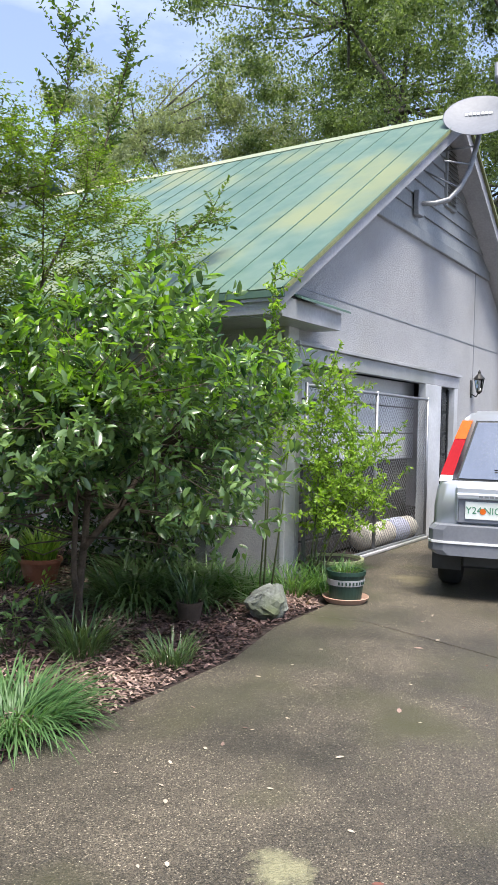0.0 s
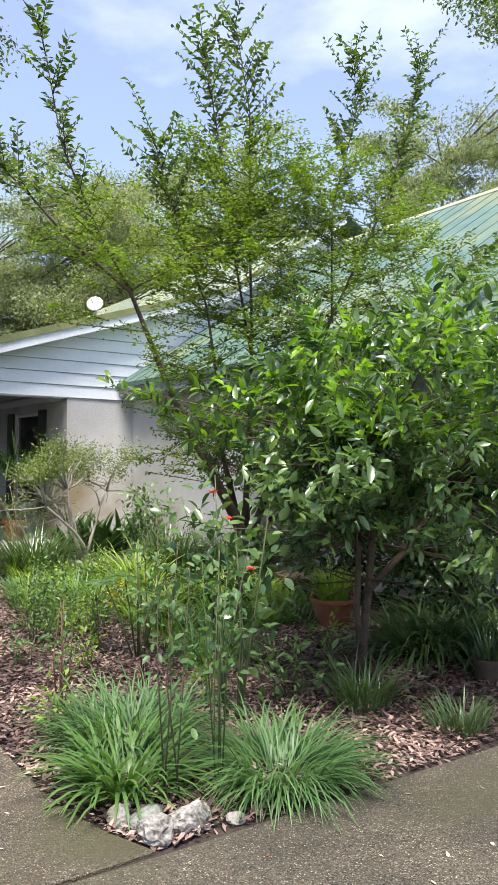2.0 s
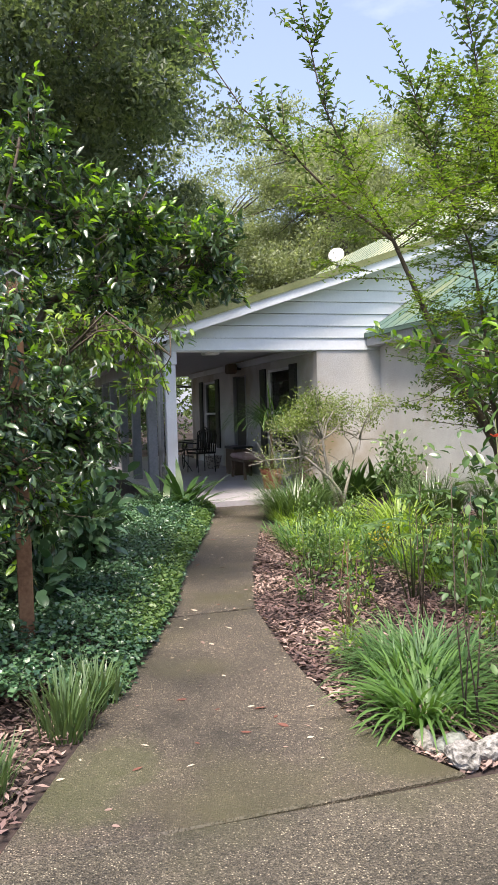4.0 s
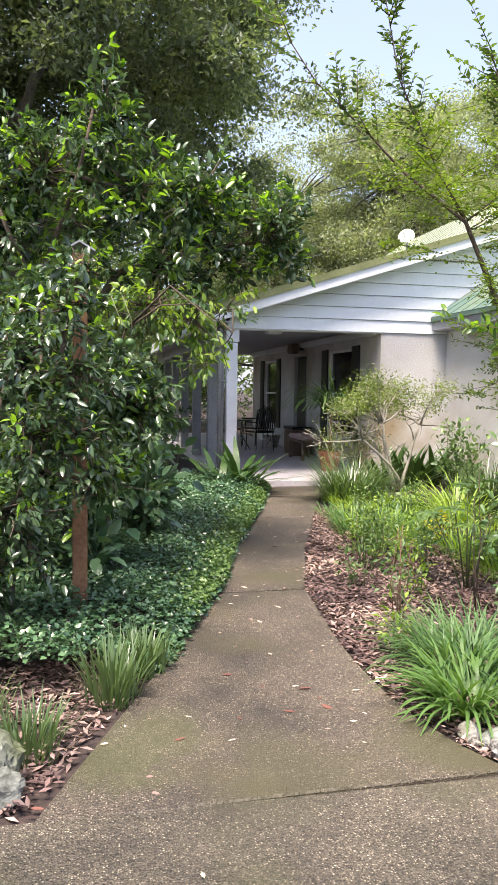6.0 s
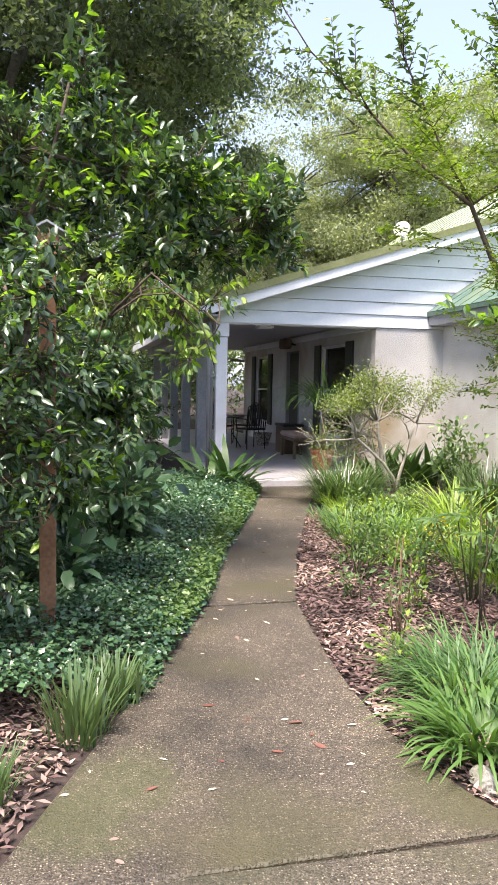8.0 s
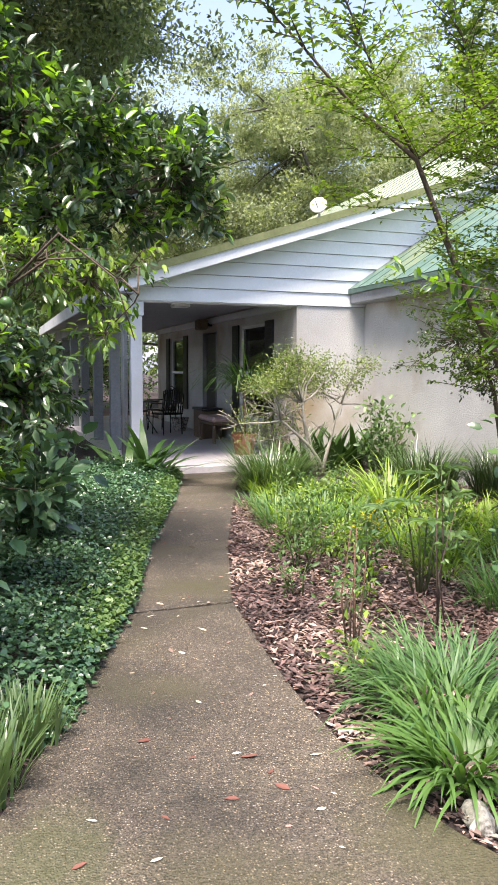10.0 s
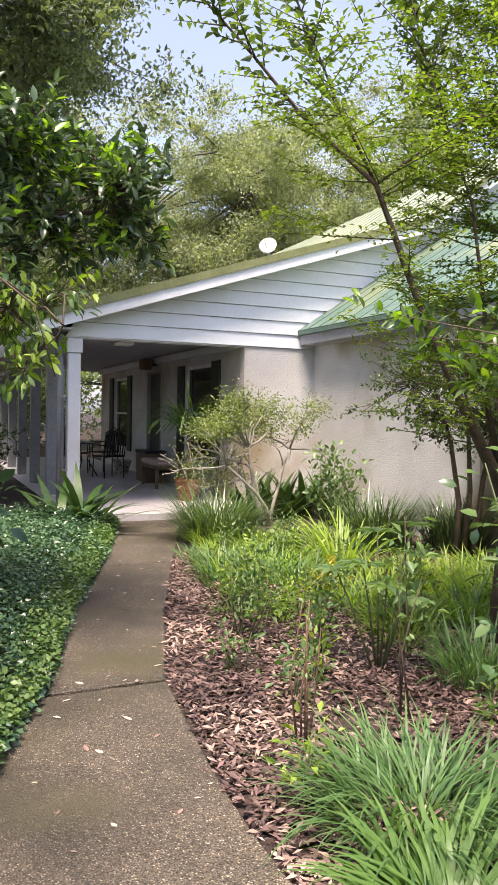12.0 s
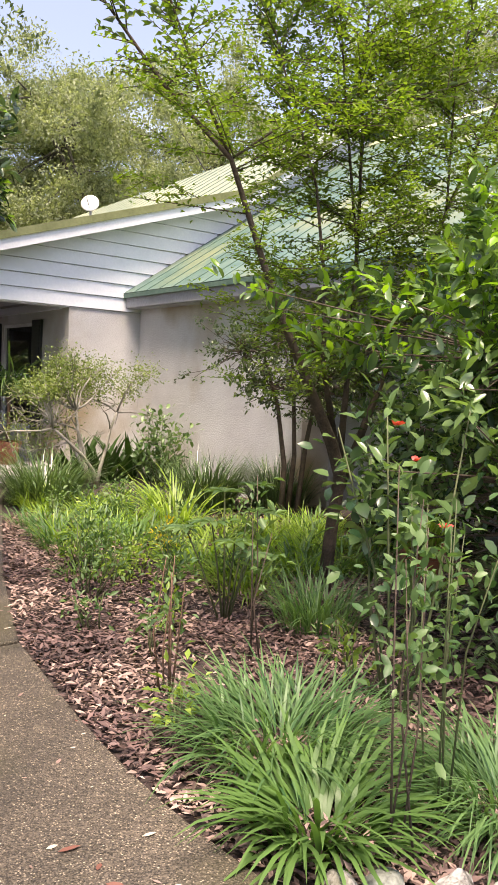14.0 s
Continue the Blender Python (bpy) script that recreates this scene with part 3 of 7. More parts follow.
def slab(outline, z, mat, parent, name="slab", thick=0.12):
    bm = prism([(x, y, z - thick) for x, y in outline], (0, 0, thick))
    bmesh.ops.bevel(bm, geom=[e for e in bm.edges if all(v.co.z > z - 0.01 for v in e.verts)], offset=0.008, segments=1, affect="EDGES")
    return part(name, bm, mat, parent)


JOINT = 0.012
slab([(-7, -9), (2.0, -9), (5.42, 2.40), (5.35, 2.905), (4.85, 2.9), (4.05, 2.71), (1.78, 2.652), (-7, 2.652)], 0.02, M_AGG, drive)
slab([(2.0 + JOINT, -9), (15, -9), (15, 3.78), (6.5, 3.78), (6.4, 3.45), (5.9, 2.93), (5.37, 2.905), (5.42 + JOINT, 2.40)], 0.02, M_AGG, drive)

path = thing("pavement", "curved washed-concrete garden path to the porch", "path", kind="structure")


def left_edge(y):
    return float(np.interp(y, [2.6, 4.13, 5.0, 5.5, 7.0, 8.65, 11.4], [-0.1, 0.53, 0.84, 1.04, 1.44, 2.0, 2.84]))


def right_edge(y):
    return float(np.interp(y, [2.6, 2.8, 3.25, 3.8, 4.33, 5.43, 6.74, 8.43, 11.7], [1.78, 1.66, 1.55, 1.53, 1.56, 1.69, 2.07, 2.65, 3.8]))


for ya, yb in ((2.69, 5.405), (5.45, 8.485), (8.52, 11.25)):
    ys = np.linspace(ya, yb, 12)
    slab([(left_edge(y), y + (right_edge(y) - left_edge(y)) * -0.03) for y in ys][::-1] + [(right_edge(y), y) for y in ys], 0.022, M_PATH, path)

# ---------------------------------------------------------------- garage
M_TRIM_L = material("worn_pale_trim", (0.42, 0.43, 0.46), (0.54, 0.55, 0.58), rough=0.55, scale=2.5, fine=30, bump=0.08, spots=(0.36, 0.37, 0.38))
GX0, GX1, GY = 6.46, 14.74, 3.78
RIDGE_X, RIDGE_Z, EAVE_X, EAVE_Z, SLOPE = 10.6, 5.88, 5.73, 2.68, 0.657
PY = 12.1

garage = thing("wall_garage", "grey stucco garage gable with grooved render and clapboard peak", "wall", kind="structure")
# the gable wall in pieces round the door opening
DOOR_L, DOOR_R, DOOR_T = 6.66, 10.15, 2.14
part("wall_panel", box(GX0, GY, 0, DOOR_L, GY + 0.2, 2.3), M_STUCCO, garage)
part("wall_panel", box(11.55, GY, 0, GX1, GY + 0.2, 2.3), M_STUCCO, garage)
G_TRIM_Z = 4.12
half = (G_TRIM_Z - 2.62) / SLOPE
part("wall_panel", prism([(GX0, GY, 2.3), (GX1, GY, 2.3), (GX1, GY, 2.95), (RIDGE_X + 2.45, GY, G_TRIM_Z), (RIDGE_X - 2.45, GY, G_TRIM_Z), (GX0, GY, 2.95)], (0, 0.2, 0)), M_STUCCO, garage)
part("groove", box(GX0, GY - 0.006, 2.885, GX1, GY + 0.01, 2.9), M_PIPE, garage)
part("groove", box(12.42, GY - 0.006, 2.2, 12.435, GY + 0.01, 4.1), M_PIPE, garage)
part("trim_board", box(RIDGE_X - 2.5, GY - 0.045, G_TRIM_Z - 0.08, RIDGE_X + 2.5, GY + 0.02, G_TRIM_Z + 0.07, 0.006), M_SIDING_G, garage)
z = G_TRIM_Z + 0.07
while z < RIDGE_Z - 0.35:
    w0, w1 = (RIDGE_Z - z) / SLOPE - 0.12, (RIDGE_Z - z - 0.2) / SLOPE - 0.12
    part("plank", prism([(RIDGE_X - w0, GY - 0.03, z), (RIDGE_X + w0, GY - 0.03, z), (RIDGE_X + w1, GY - 0.006, z + 0.2), (RIDGE_X - w1, GY - 0.006, z + 0.2)], (0, 0.05, 0)), M_SIDING_G, garage)
    z += 0.2
part("wall_panel", box(GX0, GY + 0.2, 0, GX0 + 0.2, 8.2, 2.75), M_STUCCO, garage)
part("wall_panel", box(6.02, 8.2, 0, 6.22, PY, 2.75), M_STUCCO_B, garage)
part("wall_panel", box(6.22, 8.2, 0, 6.66, 8.35, 2.75), M_STUCCO_B, garage)
part("wall_panel", box(GX1 - 0.2, GY + 0.2, 0, GX1, PY, 2.75), M_STUCCO, garage)
part("corner_board", box(GX0 - 0.03, GY - 0.035, 0, GX0 + 0.17, GY + 0.02, 2.5, 0.006), M_TRIM_L, garage)

gvent = thing("gable_vent", "grey louvred attic vent in the garage peak", "vent")
part("vent_frame", box(RIDGE_X + 0.18, GY - 0.06, 4.72, RIDGE_X + 0.62, GY - 0.012, 5.62, 0.005), M_SIDING_G, gvent)
for k in range(14):
    part("slat", prism([(RIDGE_X + 0.22, GY - 0.095, 4.77 + k * 0.06), (RIDGE_X + 0.58, GY - 0.095, 4.77 + k * 0.06), (RIDGE_X + 0.58, GY - 0.06, 4.80 + k * 0.06), (RIDGE_X + 0.22, GY - 0.06, 4.80 + k * 0.06)], (0, 0.004, 0.012)), M_DARK, gvent)

trim = thing("trim", "white-painted trim round the garage door and side door", "trim", kind="structure")
part("head_board", box(GX0 + 0.17, GY - 0.05, DOOR_T, 11.6, GY + 0.04, DOOR_T + 0.17, 0.006), M_TRIM_G, trim)
part("head_cap", box(GX0 + 0.1, GY - 0.085, DOOR_T + 0.172, 11.65, GY - 0.003, DOOR_T + 0.21, 0.004), M_TRIM_G, trim)
part("jamb", box(10.15, GY - 0.06, 0.022, 10.78, GY + 0.05, DOOR_T, 0.006), M_TRIM_L, trim)
part("jamb", box(11.40, GY - 0.05, 0.022, 11.55, GY + 0.2, DOOR_T, 0.006), M_TRIM_L, trim)
part("jamb", box(DOOR_L - 0.04, GY - 0.04, 0.022, DOOR_L + 0.05, GY + 0.3, DOOR_T, 0.006), M_TRIM_G, trim)

gdoor = thing("door_1", "white sectional garage door over a dark lower half", "garage door", kind="structure")
for k, (za, zb) in enumerate(((1.10, 1.44), (1.46, 1.80), (1.82, 2.16))):
    part("door_panel", box(DOOR_L, GY + 0.26, za, DOOR_R + 0.4, GY + 0.31, zb, 0.01), M_GDOOR, gdoor)
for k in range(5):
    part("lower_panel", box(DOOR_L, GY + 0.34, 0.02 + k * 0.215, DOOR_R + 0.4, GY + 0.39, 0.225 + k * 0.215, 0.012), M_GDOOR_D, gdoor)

sdoor = thing("door_2", "dark green side door with small glass panes", "door", kind="structure")
part("door_frame", box(10.78, GY + 0.06, 0.03, 11.40, GY + 0.10, DOOR_T, 0.0), M_DARK, sdoor)
for i in range(2):
    for j in range(5):
        part("pane", box(10.84 + i * 0.27, GY + 0.042, 0.55 + j * 0.31, 11.07 + i * 0.27, GY + 0.056, 0.82 + j * 0.31), M_GLASS_D, sdoor)
for i in range(3):
    part("glazing_bar", box(10.80 + i * 0.27, GY + 0.03, 0.5, 10.84 + i * 0.27, GY + 0.058, 2.12), M_DARK, sdoor)

# chain-link panels before the door
fence = thing("chain_link_panel", "galvanised chain-link panels across the garage door opening", "fence")
FY, FX0, FX1, FZ0, FZ1 = GY - 0.10, 6.70, 10.12, 0.07, 1.92
for x in (FX0, 8.42, FX1):
    tubes_object("post", [[((x, FY, 0.02), 0.022), ((x, FY, FZ1 + 0.03), 0.022)]], M_STEEL, fence, sides=8)
for z in (FZ0, FZ1):
    tubes_object("rail", [[((FX0, FY, z), 0.018), ((FX1, FY, z), 0.018)]], M_STEEL, fence, sides=8)
wires = []
PITCH = 0.072
span = FZ1 - FZ0
for k in range(int((FX1 - FX0 + span) / PITCH)):
    c = FX0 - span + k * PITCH
    for sgn in (1, -1):
        pts = []
        for f in (0, 1):
            pts.append((c + f * span if sgn > 0 else FX0 + FX1 - (c + f * span), FZ0 + f * span))
        (xa, za), (xb, zb) = pts
        ta, tb = 0.0, 1.0
        for lim, sense in ((FX0, 1), (FX1, -1)):
            for _ in (0,):
                da, db = (xa - lim) * sense, (xb - lim) * sense
                if da < 0 and db < 0:
                    tb = -1
                elif da < 0:
                    ta = max(ta, da / (da - db))
                elif db < 0:
                    tb = min(tb, da / (da - db))
        if tb > ta:
            wires.append([((xa + (xb - xa) * t, FY + 0.004 * sgn, za + (zb - za) * t), 0.0024) for t in (ta, tb)])
tubes_object("mesh_wire", wires, M_STEEL, fence, sides=3)
kerb = part("sill", box(DOOR_L, GY - 0.14, 0.02, DOOR_R, GY - 0.03, 0.06, 0.01), M_TRIM_G, trim)

roll = thing("rolled_carpet", "pale rolled-up carpet lying behind the chain-link", "carpet")
bm = lathe([(0.02, 0), (0.13, 0.0), (0.15, 0.04), (0.15, 1.55), (0.13, 1.6), (0.02, 1.6)], 18)
bm.transform(pose(8.5, GY + 0.12, 0.175, 0, 90, 0))
part("roll", bm, M_ROLL, roll, smooth=True)
bm = lathe([(0.03, 0), (0.16, 0.0), (0.17, 0.06), (0.165, 0.42), (0.12, 0.48), (0.02, 0.48)], 14)
bm.transform(pose(9.3, GY + 0.11, 0.175, 0, 90, 0))
part("cloth_wrap", bm, M_BLUE, roll, "crumpled blue-grey cloth wrap", smooth=True)

lantern = thing("wall_lantern", "black cast-iron coach lantern on the garage wall", "wall lamp")
LX, LZ = 12.35, 2.25
part("back_plate", box(LX - 0.06, GY - 0.02, LZ - 0.28, LX + 0.06, GY - 0.001, LZ + 0.1, 0.005), M_IRON, lantern)
tubes_object("arm", [[((LX, GY - 0.01, LZ - 0.2), 0.014), ((LX, GY - 0.12, LZ - 0.26), 0.013), ((LX, GY - 0.18, LZ - 0.16), 0.012)]], M_IRON, lantern)
part("lamp_base", lathe([(0.02, -0.2), (0.05, -0.17), (0.075, -0.14), (0.06, -0.12)], 8, (LX, GY - 0.18, LZ)), M_IRON, lantern)
part("lamp_glass", lathe([(0.06, -0.12), (0.1, 0.12)], 6, (LX, GY - 0.18, LZ)), M_GLASS_D, lantern)
for k in range(6):
    a = k * math.pi / 3
    tubes_object("cage_bar", [[((LX + 0.063 * math.cos(a), GY - 0.18 + 0.063 * math.sin(a), LZ - 0.12), 0.007), ((LX + 0.104 * math.cos(a), GY - 0.18 + 0.104 * math.sin(a), LZ + 0.12), 0.007)]], M_IRON, lantern, sides=4)
part("lamp_cap", lathe([(0.13, 0.12), (0.12, 0.14), (0.05, 0.22), (0.03, 0.24), (0.035, 0.27), (0.01, 0.32)], 12, (LX, GY - 0.18, LZ)), M_IRON, lantern)

lantern.matrix_basis = Matrix.Translation((LX, GY, LZ)) @ Matrix.Scale(0.74, 4) @ Matrix.Translation((-LX, -GY, -LZ))

# ---------------------------------------------------------------- roofs
roof_g = thing("roof_garage", "weathered green standing-seam metal roof with yellowish stains", "roof", kind="structure")
RISE = Vector((1, 0, SLOPE)).normalized()
NORMAL = Vector((-SLOPE, 0, 1)).normalized()
GROOF_Y0, GROOF_Y1 = 3.40, PY - 0.02


def roof_panel(y0, y1, x0, z0, x1, z1, parent, mat=None, thick=0.03, seam=True):
    up = Vector((z0 - z1, 0, x1 - x0)).normalized()
    if up.z < 0:
        up = -up
    part("panel", prism([(x0, y0, z0), (x0, y1, z0), (x1, y1, z1), (x1, y0, z1)], up * thick), mat or M_ROOF, parent)
    if seam:
        a, b = Vector((x0, y0, z0)) + up * (thick - 0.004), Vector((x1, y0, z1)) + up * (thick - 0.004)
        s = Vector((0, 0.006, 0))
        part("seam", prism([a - s, a + s, b + s, b - s], up * 0.014), M_SEAM, parent)


N = 24
for k in range(N):
    ya = GROOF_Y0 + k * (GROOF_Y1 - GROOF_Y0) / N
    yb = GROOF_Y0 + (k + 1) * (GROOF_Y1 - GROOF_Y0) / N
    roof_panel(ya, yb, EAVE_X, EAVE_Z, RIDGE_X, RIDGE_Z, roof_g)
roof_panel(GROOF_Y0, GROOF_Y1, 2 * RIDGE_X - EAVE_X, EAVE_Z, RIDGE_X, RIDGE_Z, roof_g, seam=False)
part("ridge_cap", prism([(RIDGE_X - 0.12, GROOF_Y0, RIDGE_Z - 0.03), (RIDGE_X, GROOF_Y0, RIDGE_Z + 0.07), (RIDGE_X + 0.12, GROOF_Y0, RIDGE_Z - 0.03)], (0, GROOF_Y1 - GROOF_Y0, 0)), M_ROOF_P, roof_g)
# rake boards of the garage gable
for sgn in (1, -1):
    e = Vector((RIDGE_X - sgn * (RIDGE_X - EAVE_X), GROOF_Y0, EAVE_Z))
    r = Vector((RIDGE_X, GROOF_Y0, RIDGE_Z))
    dn = Vector((0, 0, -0.2))
    part("rake_board", prism([e + Vector((0, 0.03, -0.01)), r + Vector((0, 0.03, -0.01)), r + dn + Vector((0, 0.03, 0)), e + dn + Vector((0, 0.03, 0.05))], (0, 0.035, 0)), M_TRIM_G, roof_g, "rake board, greyed for shade")
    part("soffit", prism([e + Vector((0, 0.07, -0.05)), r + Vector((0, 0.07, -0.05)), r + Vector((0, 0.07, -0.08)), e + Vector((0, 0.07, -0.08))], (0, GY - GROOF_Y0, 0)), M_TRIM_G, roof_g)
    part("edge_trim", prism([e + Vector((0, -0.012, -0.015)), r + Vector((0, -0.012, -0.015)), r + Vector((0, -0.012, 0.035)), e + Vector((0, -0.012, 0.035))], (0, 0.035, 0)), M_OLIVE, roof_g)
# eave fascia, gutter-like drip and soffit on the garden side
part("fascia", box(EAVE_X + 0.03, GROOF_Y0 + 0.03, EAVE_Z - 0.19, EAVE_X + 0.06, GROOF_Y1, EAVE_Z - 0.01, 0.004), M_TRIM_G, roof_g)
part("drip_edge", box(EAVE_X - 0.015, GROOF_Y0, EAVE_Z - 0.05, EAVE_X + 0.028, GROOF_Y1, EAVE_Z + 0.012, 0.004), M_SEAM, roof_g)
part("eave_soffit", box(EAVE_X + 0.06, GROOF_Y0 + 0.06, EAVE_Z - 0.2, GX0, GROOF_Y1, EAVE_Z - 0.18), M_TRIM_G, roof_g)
part("eave_return", prism([(EAVE_X + 0.065, GROOF_Y0 + 0.05, EAVE_Z - 0.206), (6.95, GROOF_Y0 + 0.05, EAVE_Z - 0.206), (6.95, GROOF_Y0 + 0.05, EAVE_Z - 0.03), (EAVE_X + 0.065, GROOF_Y0 + 0.05, EAVE_Z - 0.03)], (0, GY - GROOF_Y0 - 0.05, 0)), M_TRIM_G, roof_g)
part("return_cap", prism([(EAVE_X + 0.3, GROOF_Y0 - 0.01, EAVE_Z - 0.028), (7.05, GROOF_Y0 - 0.01, EAVE_Z - 0.028), (7.05, GY, EAVE_Z + 0.12), (EAVE_X + 0.3, GY, EAVE_Z + 0.12)], (0, 0, 0.02)), M_SEAM, roof_g)

# ---------------------------------------------------------------- porch and main gable
FRONT = 11.78            # plane of the rake board
BREAK_X, BREAK_Z, PE_X, PE_Z = 7.8, 4.49, 1.9, 2.60
MAIN_X, MAIN_Z = 10.5, 6.38
SH = (BREAK_Z - PE_Z) / (BREAK_X - PE_X)
ST = (MAIN_Z - BREAK_Z) / (MAIN_X - BREAK_X)
house = thing("wall_house", "white clapboard gable over stucco at the porch end", "wall", kind="structure")


def rake_under(x):
    return PE_Z + SH * (x - PE_X) - 0.12 if x < BREAK_X else BREAK_Z + ST * (x - BREAK_X) - 0.12


HEAD_Z = 2.43
z, k = HEAD_Z, 0
while z < MAIN_Z - 0.4:
    z1 = min(z + 0.2, MAIN_Z)
    xs = lambda zz: PE_X + (zz + 0.12 - PE_Z) / SH if zz + 0.12 < BREAK_Z else BREAK_X + (zz + 0.12 - BREAK_Z) / ST
    xa, xb = max(2.26, xs(z)), max(2.26, xs(z1))
    part("plank", prism([(xa, PY - 0.034, z + 0.006), (2 * MAIN_X - xa, PY - 0.034, z + 0.006), (2 * MAIN_X - xb, PY - 0.008, z1), (xb, PY - 0.008, z1)], (0, 0.06, 0)), M_SIDING, house)
    z, k = z1, k + 1
WX = 4.86
# dark sheet behind the clapboards, with the shade in its colour
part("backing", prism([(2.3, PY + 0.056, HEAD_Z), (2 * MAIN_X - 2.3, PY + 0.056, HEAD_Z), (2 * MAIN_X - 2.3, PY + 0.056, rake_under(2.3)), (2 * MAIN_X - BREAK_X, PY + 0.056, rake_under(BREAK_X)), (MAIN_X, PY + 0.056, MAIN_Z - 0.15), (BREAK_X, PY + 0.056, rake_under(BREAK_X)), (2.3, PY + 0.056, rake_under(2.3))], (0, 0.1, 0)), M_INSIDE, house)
part("wall_panel", box(WX, PY - 0.01, 0, 6.3, PY + 0.2, HEAD_Z), M_STUCCO_B, house)
part("beam", box(2.26, PY - 0.005, HEAD_Z - 0.012, WX, PY + 0.21, HEAD_Z + 0.004), M_TRIM, house)
# beam in the greyed trim, shade put into its colour
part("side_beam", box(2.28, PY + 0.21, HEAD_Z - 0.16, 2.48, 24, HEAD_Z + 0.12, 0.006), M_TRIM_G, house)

# inner porch wall with openings for two windows and a door
OPEN = [(13.45, 14.85, 0.55, 2.25), (16.35, 17.4, 0.1, 2.24), (19.1, 20.5, 0.55, 2.22)]
ys = [PY + 0.2] + [v for o in OPEN for v in o[:2]] + [22.0]
for a, b in zip(ys[0::2], ys[1::2]):
    part("wall_panel", box(WX, a, 0, WX + 0.2, b, 2.6), M_STUCCO_B, house)
for a, b, lo, hi in OPEN:
    part("wall_panel", box(WX, a, hi, WX + 0.2, b, 2.6), M_STUCCO_B, house)
    if lo > 0.2:
        part("wall_panel", box(WX, a, 0, WX + 0.2, b, lo), M_STUCCO_B, house)
part("end_wall", box(WX + 0.2, 22.0, 0, 14.7, 22.2, 3.2), M_STUCCO_B, house)
# room shell behind the openings, painted dark instead of left unlit
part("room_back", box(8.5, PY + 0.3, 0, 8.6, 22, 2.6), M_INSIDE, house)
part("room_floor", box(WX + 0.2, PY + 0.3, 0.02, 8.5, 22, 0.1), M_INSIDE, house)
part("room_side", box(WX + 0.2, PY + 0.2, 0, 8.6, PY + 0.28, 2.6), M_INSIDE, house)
cornice = part("crown_strip", box(WX - 0.06, PY + 0.22, 2.40, WX - 0.002, 22, 2.52, 0.01), M_TRIM, house)

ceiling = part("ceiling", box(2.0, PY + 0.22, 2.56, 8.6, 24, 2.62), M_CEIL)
tagged(ceiling, "porch ceiling, its paint darkened for shade", "ceiling", kind="structure")
floor = part("floor", prism([(2.3, 11.38, 0.0), (4.0, 11.38, 0.0), (4.9, 11.75, 0.0), (4.9, 24, 0.0), (2.2, 24, 0.0)], (0, 0, 0.085)), M_PORCH)
tagged(floor, "pale smooth concrete porch floor", "floor", kind="structure")

roof_p = thing("roof_house", "green metal house roof with a mossy olive edge", "roof", kind="structure")
part("panel", prism([(PE_X, FRONT, PE_Z), (PE_X, 24.5, PE_Z), (BREAK_X, 24.5, BREAK_Z), (BREAK_X, FRONT, BREAK_Z)], (0, 0, 0.05)), M_ROOF_P, roof_p)
part("rake_board", prism([(PE_X, FRONT, PE_Z - 0.15), (BREAK_X, FRONT, BREAK_Z - 0.15), (BREAK_X, FRONT, BREAK_Z - 0.004), (PE_X, FRONT, PE_Z - 0.004)], (0, 0.035, 0)), M_TRIM, roof_p, "white rake board")
part("rake_board", prism([(BREAK_X, FRONT, BREAK_Z - 0.15), (MAIN_X, FRONT, MAIN_Z - 0.15), (MAIN_X, FRONT, MAIN_Z), (BREAK_X, FRONT, BREAK_Z)], (0, 0.035, 0)), M_TRIM, roof_p, "white rake board")
part("edge_trim", prism([(PE_X - 0.02, FRONT - 0.03, PE_Z - 0.01), (BREAK_X, FRONT - 0.03, BREAK_Z - 0.01), (BREAK_X, FRONT - 0.03, BREAK_Z + 0.10), (PE_X - 0.02, FRONT - 0.03, PE_Z + 0.10)], (0, 0.03, 0)), M_OLIVE, roof_p)
part("edge_trim", prism([(BREAK_X, FRONT - 0.03, BREAK_Z + 0.0), (MAIN_X, FRONT - 0.03, MAIN_Z), (MAIN_X, FRONT - 0.03, MAIN_Z + 0.1), (BREAK_X, FRONT - 0.03, BREAK_Z + 0.1)], (0, 0.03, 0)), M_OLIVE, roof_p)
# undersides take the trim colour darkened for shade
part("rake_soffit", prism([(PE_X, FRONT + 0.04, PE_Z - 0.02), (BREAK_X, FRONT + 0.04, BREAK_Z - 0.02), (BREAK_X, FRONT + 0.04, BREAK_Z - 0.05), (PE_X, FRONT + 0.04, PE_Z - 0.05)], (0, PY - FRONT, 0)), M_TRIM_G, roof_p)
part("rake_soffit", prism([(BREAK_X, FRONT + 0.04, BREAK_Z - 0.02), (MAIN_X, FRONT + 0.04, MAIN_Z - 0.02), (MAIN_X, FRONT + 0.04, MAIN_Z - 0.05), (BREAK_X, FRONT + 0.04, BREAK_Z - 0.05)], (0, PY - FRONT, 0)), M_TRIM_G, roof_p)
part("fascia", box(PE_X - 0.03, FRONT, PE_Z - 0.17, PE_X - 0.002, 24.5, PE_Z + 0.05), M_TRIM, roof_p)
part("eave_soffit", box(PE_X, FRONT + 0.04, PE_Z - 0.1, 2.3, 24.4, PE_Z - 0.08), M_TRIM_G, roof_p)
for k in range(28):
    ya = FRONT + k * (24.5 - FRONT) / 28
    roof_panel(ya, ya + (24.5 - FRONT) / 28, BREAK_X - 0.05, BREAK_Z + 0.02, MAIN_X, MAIN_Z, roof_p, M_ROOF_P)
roof_panel(FRONT, 24.5, 2 * MAIN_X - PE_X, PE_Z, MAIN_X, MAIN_Z, roof_p, seam=False)

downspout = thing("downspout", "grey curved rainwater pipe beside the porch post", "rainwater pipe")
